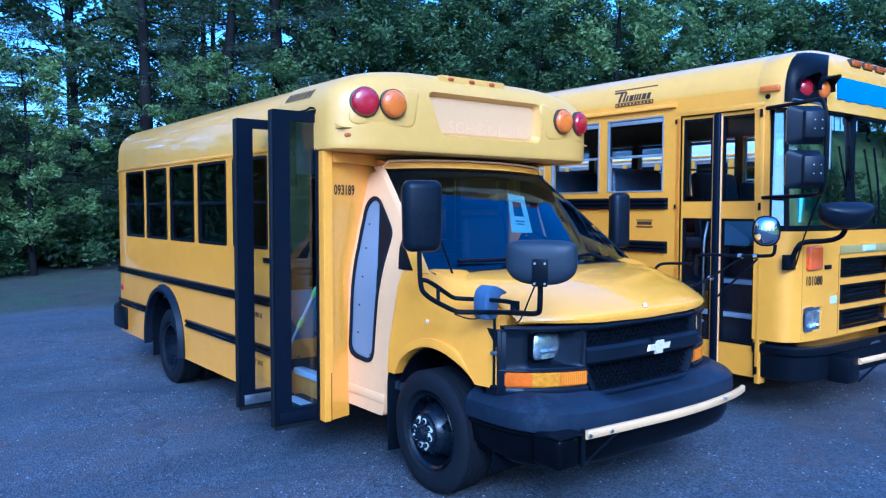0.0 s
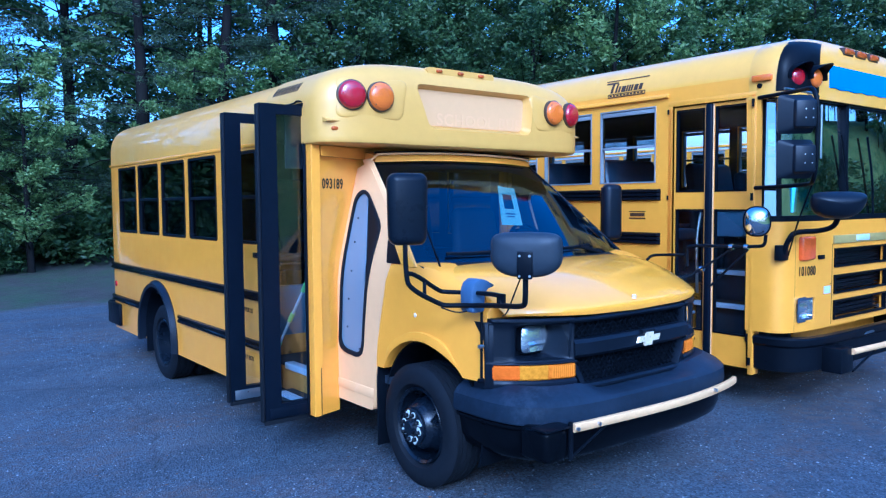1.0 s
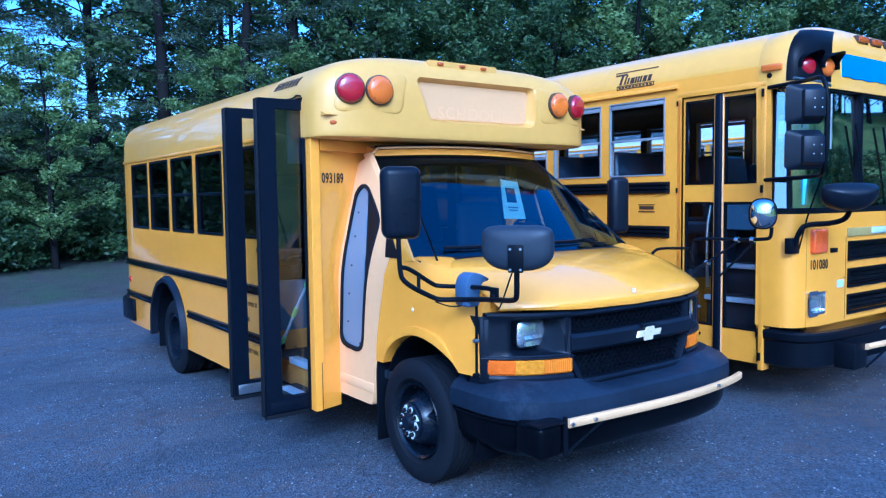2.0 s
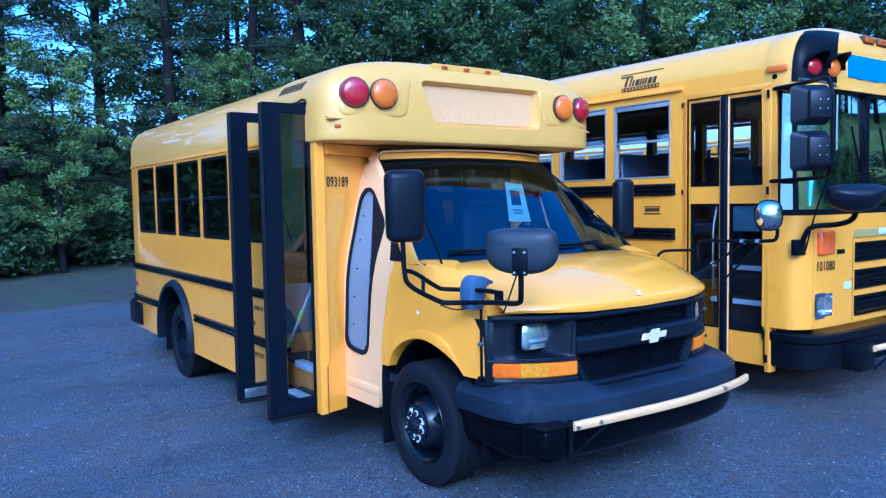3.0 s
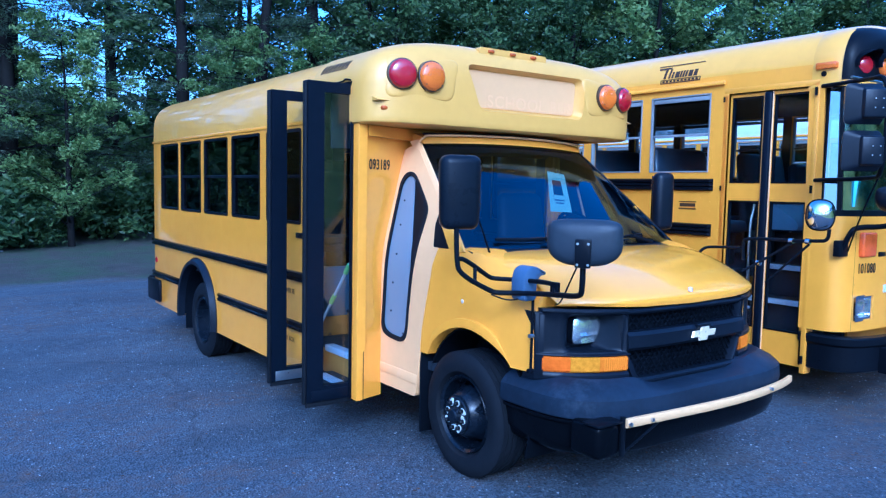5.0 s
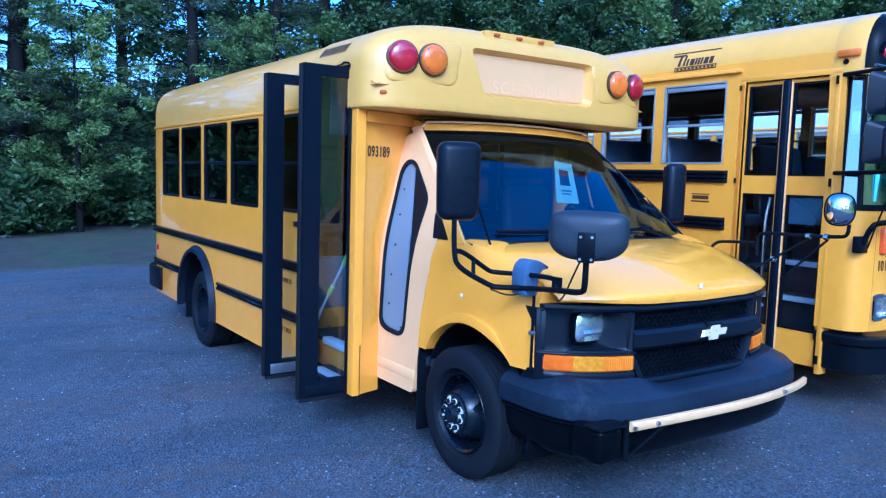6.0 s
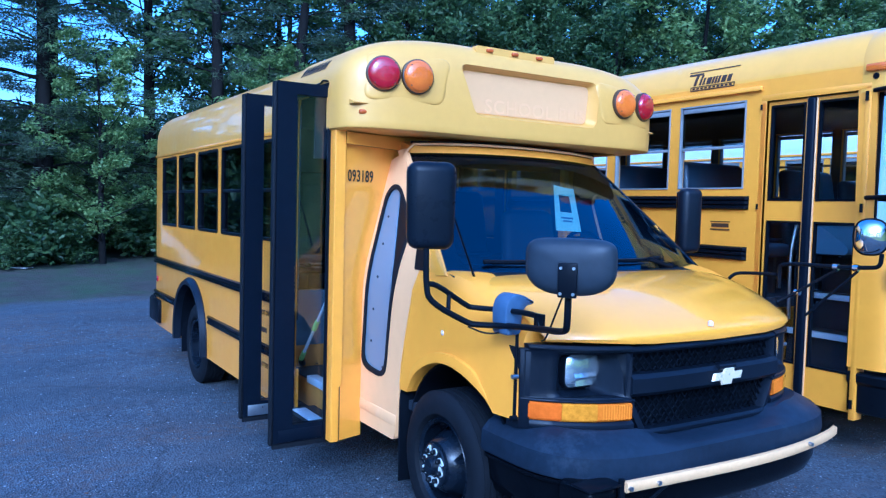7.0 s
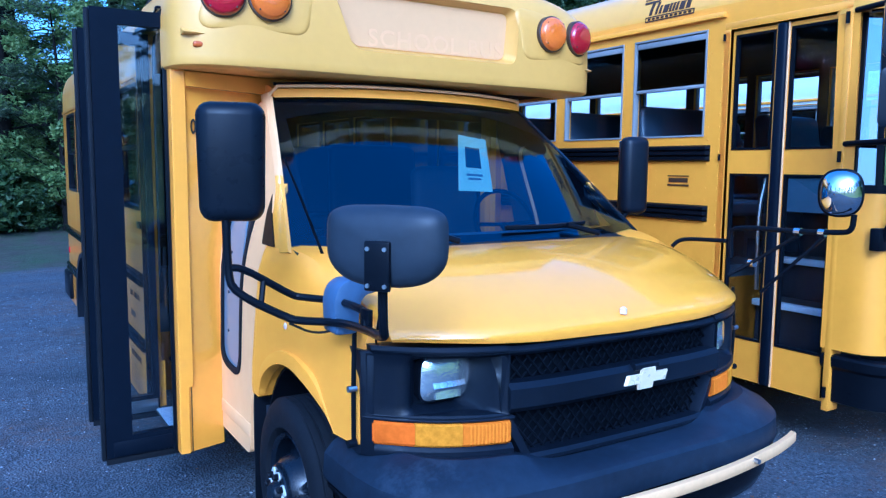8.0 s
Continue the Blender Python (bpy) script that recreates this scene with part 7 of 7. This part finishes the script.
def bush(name, label, leaves, size, m, w=1.3, h=1.4):
    t = thing(name, (0, 0, 0), label, "bush", "bushes under the trees")
    centres = np.array([(rng.normal() * w * 0.5, rng.normal() * w * 0.4, h * (0.2 + 0.8 * rng.random())) for _ in range(26)])
    stems = bmesh.new()
    for c in centres[:9]:
        tube([(c[0] * 0.2, c[1] * 0.2, -0.05), (c[0] * 0.5, c[1] * 0.5, c[2] * 0.5), tuple(c)], (0.02, 0.005), 5, stems, 1)
    tagged(part("stem", stems, BARK, t), kind="stuff")
    crown = new("crown", leaf_mesh("crown", foliage(centres, np.full(len(centres), 0.42), leaves, size, 1.0, 0.8), m))
    crown.parent = t
    return t


PINE, PINE2 = "tall dark pine with layered boughs at the yard's edge", "slender dark pine with open boughs"
kinds = [
    tree("pine", 14.0, "pine_tree", PINE, 27000, 0.064, NEEDLE),
    tree("pine", 12.5, "pine_tree", PINE2, 18000, 0.064, NEEDLE),
    tree("full", 12.0, "broadleaf_tree", "leafy green broadleaf tree with a dense crown", 24000, 0.094, LEAF),
    tree("full", 10.5, "broadleaf_tree", "leafy green broadleaf tree with low boughs", 20000, 0.094, LEAF),
    tree("high", 13.0, "broadleaf_tree", "tall thin tree with an open crown", 13000, 0.094, LEAF),
    tree("full", 11.5, "broadleaf_tree", "lighter green broadleaf tree", 19000, 0.10, LEAF2),
    tree("pine", 13.0, "pine_tree", "broad dark pine across the yard", 7000, 0.14, NEEDLE),
    tree("full", 12.0, "broadleaf_tree", "dense green broadleaf tree across the yard", 5500, 0.19, LEAF),
    tree("full", 11.5, "broadleaf_tree", "pale green broadleaf tree across the yard", 5500, 0.19, LEAF2),
]
shrub = bush("bush", "low leafy bush under the trees", 2600, 0.085, LEAF)


def stand(which, x, y, turn, s):
    p = kinds[which]
    c = copy_thing(p, Matrix.Translation((x, y, ground_z(x, y) - 0.03)) @ Matrix.Rotation(turn, 4, "Z"))
    c.scale = (s, s, s * (0.94 + 0.12 * ((turn * 7) % 1)))
    return c


# the wood's edge: kind, x, y
edge = [(0, 0.6, 22.2), (1, 2.2, 24.4), (0, 3.0, 23.4), (4, 5.4, 25.6), (3, 8.0, 26.4), (1, 7.3, 23.2), (1, 9.2, 24.2), (4, 10.6, 27.0), (0, 12.2, 24.4), (2, 13.8, 25.4), (3, 15.4, 24.2), (2, 17.0, 25.4), (3, 18.6, 23.8), (2, 20.4, 24.6), (2, 22.0, 22.6), (3, 24.0, 23.4), (5, 26.0, 21.0), (2, 28.4, 19.4), (5, 30.0, 17.2), (3, 31.4, 15.0), (2, 32.6, 12.4), (5, 33.2, 9.4), (2, 33.6, 6.2), (3, 34.0, 3.0), (2, 25.6, 25.6), (5, 22.6, 26.2), (2, 29.4, 22.6), (3, 33.4, 18.4), (2, 36.0, 14.4), (3, 36.4, 9.6)]
back_rows = [(4, 12.4, 31.0), (2, 16.0, 30.5), (0, 19.5, 30.0), (3, 23.0, 29.0), (4, 27.0, 26.5), (4, 31.5, 23.0), (2, 35.0, 18.5), (0, 37.0, 12.0), (2, -5.2, 25.0), (0, -8.4, 22.0), (2, -11.4, 19.0)]
front_rows = [(0, 2.3, 22.2, 0.8), (5, 3.6, 21.2, 0.5), (5, 8.2, 22.6, 0.52), (5, 11.2, 23.2, 0.6)]
round_rows = [(2, -8, -30), (5, 0.5, -31), (2, 7, -31.5), (3, 13, -30), (5, 19, -27), (2, -15.5, -28), (2, -22.5, -24), (3, -27, 9.5), (0, -32, -6), (5, 33.5, -8), (5, 34.5, -12.6), (2, 36, -1.5), (3, 31, -14.6), (5, 24, -19.6), (2, -14, 14.5), (0, -12, 17), (2, -9.6, 20.2), (0, -15.2, 18.6), (2, -18.4, 15.6), (0, -22, 11), (3, -30, -11), (2, -26, -17), (0, -19, -22), (2, -12, -25), (3, -4, -27), (0, 4, -27), (2, 10, -27), (3, 16, -25), (0, 22, -22), (2, 27, -17), (3, 31, -11), (0, 33, -4), (0, -6.6, 25.6)]
across = {0: 6, 2: 7, 3: 7, 5: 8}
for k, (w, x, y) in enumerate(edge + back_rows + [(across[w], x, y) for w, x, y in round_rows]):
    stand(w, x + 0.5 * math.sin(k * 2.3), y + 0.4 * math.cos(k * 1.7), k * 1.37, 0.92 + 0.2 * ((k * 0.618) % 1))
for k, (w, x, y, s) in enumerate(front_rows):
    stand(w, x, y, k * 2.2, s)
for k in range(26):
    x = -1.5 + 1.05 * k
    y = 22.0 + min(4.0, max(0, x - 1.5) * 0.55) + 0.7 * math.sin(k * 1.9) + 0.8 * ((k * 0.37) % 1) - max(0, x - 18) * 0.6
    c = copy_thing(shrub, Matrix.Translation((x, y, ground_z(x, y) - 0.03)) @ Matrix.Rotation(k * 2.1, 4, "Z"))
    s = 0.75 + 0.6 * ((k * 0.618) % 1)
    c.scale = (s, s, s)
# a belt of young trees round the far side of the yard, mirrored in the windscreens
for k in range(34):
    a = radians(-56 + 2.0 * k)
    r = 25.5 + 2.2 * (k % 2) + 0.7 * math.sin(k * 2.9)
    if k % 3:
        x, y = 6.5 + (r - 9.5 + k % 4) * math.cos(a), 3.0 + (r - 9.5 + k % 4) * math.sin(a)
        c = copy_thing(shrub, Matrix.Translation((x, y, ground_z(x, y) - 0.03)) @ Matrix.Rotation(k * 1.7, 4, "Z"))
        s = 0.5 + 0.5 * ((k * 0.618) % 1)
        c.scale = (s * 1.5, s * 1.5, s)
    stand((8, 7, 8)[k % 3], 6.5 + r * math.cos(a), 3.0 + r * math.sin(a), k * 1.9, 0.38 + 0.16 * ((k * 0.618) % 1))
for k in range(34):
    x = -13.5 + 1.15 * k
    y = 27.5 + 1.3 * math.sin(k * 2.7) - max(0, -5 - x) * 0.8 - max(0, x - 16) * 0.45
    c = copy_thing(shrub, Matrix.Translation((x, y, ground_z(x, y) - 0.03)) @ Matrix.Rotation(k * 1.3, 4, "Z"))
    s = 1.7 + 0.9 * ((k * 0.618) % 1)
    c.scale = (s, s, s * 1.15)
for k in range(9):
    x = -12.2 + 1.25 * k
    y = 22.4 + 0.8 * math.sin(k * 2.2) - max(0, -5 - x) * 0.75
    c = copy_thing(shrub, Matrix.Translation((x, y, ground_z(x, y) - 0.03)) @ Matrix.Rotation(k * 1.9, 4, "Z"))
    s = 1.0 + 0.8 * ((k * 0.618) % 1)
    c.scale = (s, s, s)
for p, (x, y) in zip(kinds + [shrub], ((-13.5, 27.5), (36.5, 8.0), (34.5, 1.0), (-13, 22), (-19.5, 23), (30.5, 25), (-29, -1), (-28, -22), (28, -23), (-2.4, 21.6))):
    p.location = (x, y, ground_z(x, y) - 0.03)


# ---- at the wood's edge: a tank and a broken board ----
def tank(x, y, z, r, h):
    """An upright tank with a rolled rim and a shallow lid."""
    t = thing("water_tank", (x, y, z), "pale blue-grey upright tank half hidden by bushes", "tank")

    def turned(profile):
        return loft([[(x + q * math.cos(a), y + q * math.sin(a), z + d) for a in (2 * math.pi * k / 32 for k in range(32))] for d, q in profile], True)
    part("shell", turned([(0, r * 0.97), (0.03, r), (h * 0.3, r), (h * 0.31, r * 1.02), (h * 0.33, r * 1.02), (h * 0.34, r), (h * 0.66, r), (h * 0.67, r * 1.02), (h * 0.69, r * 1.02), (h * 0.70, r), (h - 0.06, r)]), TANKP, t)
    part("rim", turned([(h - 0.06, r * 1.01), (h - 0.05, r * 1.05), (h - 0.01, r * 1.05), (h, r * 1.02)]), TANKP, t)
    part("lid", turned([(h, r * 1.0), (h + 0.03, r * 0.9), (h + 0.07, r * 0.5), (h + 0.08, r * 0.05)]), TANKP, t)


TANKP = mat("weathered_blue_grey_plastic", (0.30, 0.36, 0.42), 0.55, vary=0.2, scale=5, second=(0.12, 0.12, 0.10), amount=0.4)
WOODG = mat("grey_weathered_wood", (0.36, 0.36, 0.36), 0.8, vary=0.3, scale=9, second=(0.18, 0.16, 0.14), amount=0.4, bump=0.2, bscale=40)
tank(0.70, 20.7, ground_z(0.7, 20.7) - 0.01, 0.52, 1.42)
for k, (dx, dy) in enumerate(((0, 0), (0.12, 0.16))):
    bm = bx(-0.24, 0.24, -0.05, 0.05, 0, 0.022, 0.004)
    bmesh.ops.transform(bm, matrix=Matrix.Translation((1.66 + dx, 20.3 + dy, ground_z(1.66, 20.3) + 0.002)) @ Matrix.Rotation(radians(-34 + 9 * k), 4, "Z"), verts=bm.verts)
    solo("plank", bm, WOODG, "short grey weathered board lying on the dirt", "board", group="boards on the dirt")
for x, y, s in ((1.75, 20.75, 0.78), (2.5, 21.2, 0.62), (1.1, 20.1, 0.4)):
    c = copy_thing(shrub, Matrix.Translation((x, y, ground_z(x, y) - 0.03)) @ Matrix.Rotation(x * 3.1, 4, "Z"))
    c.scale = (s, s, s)
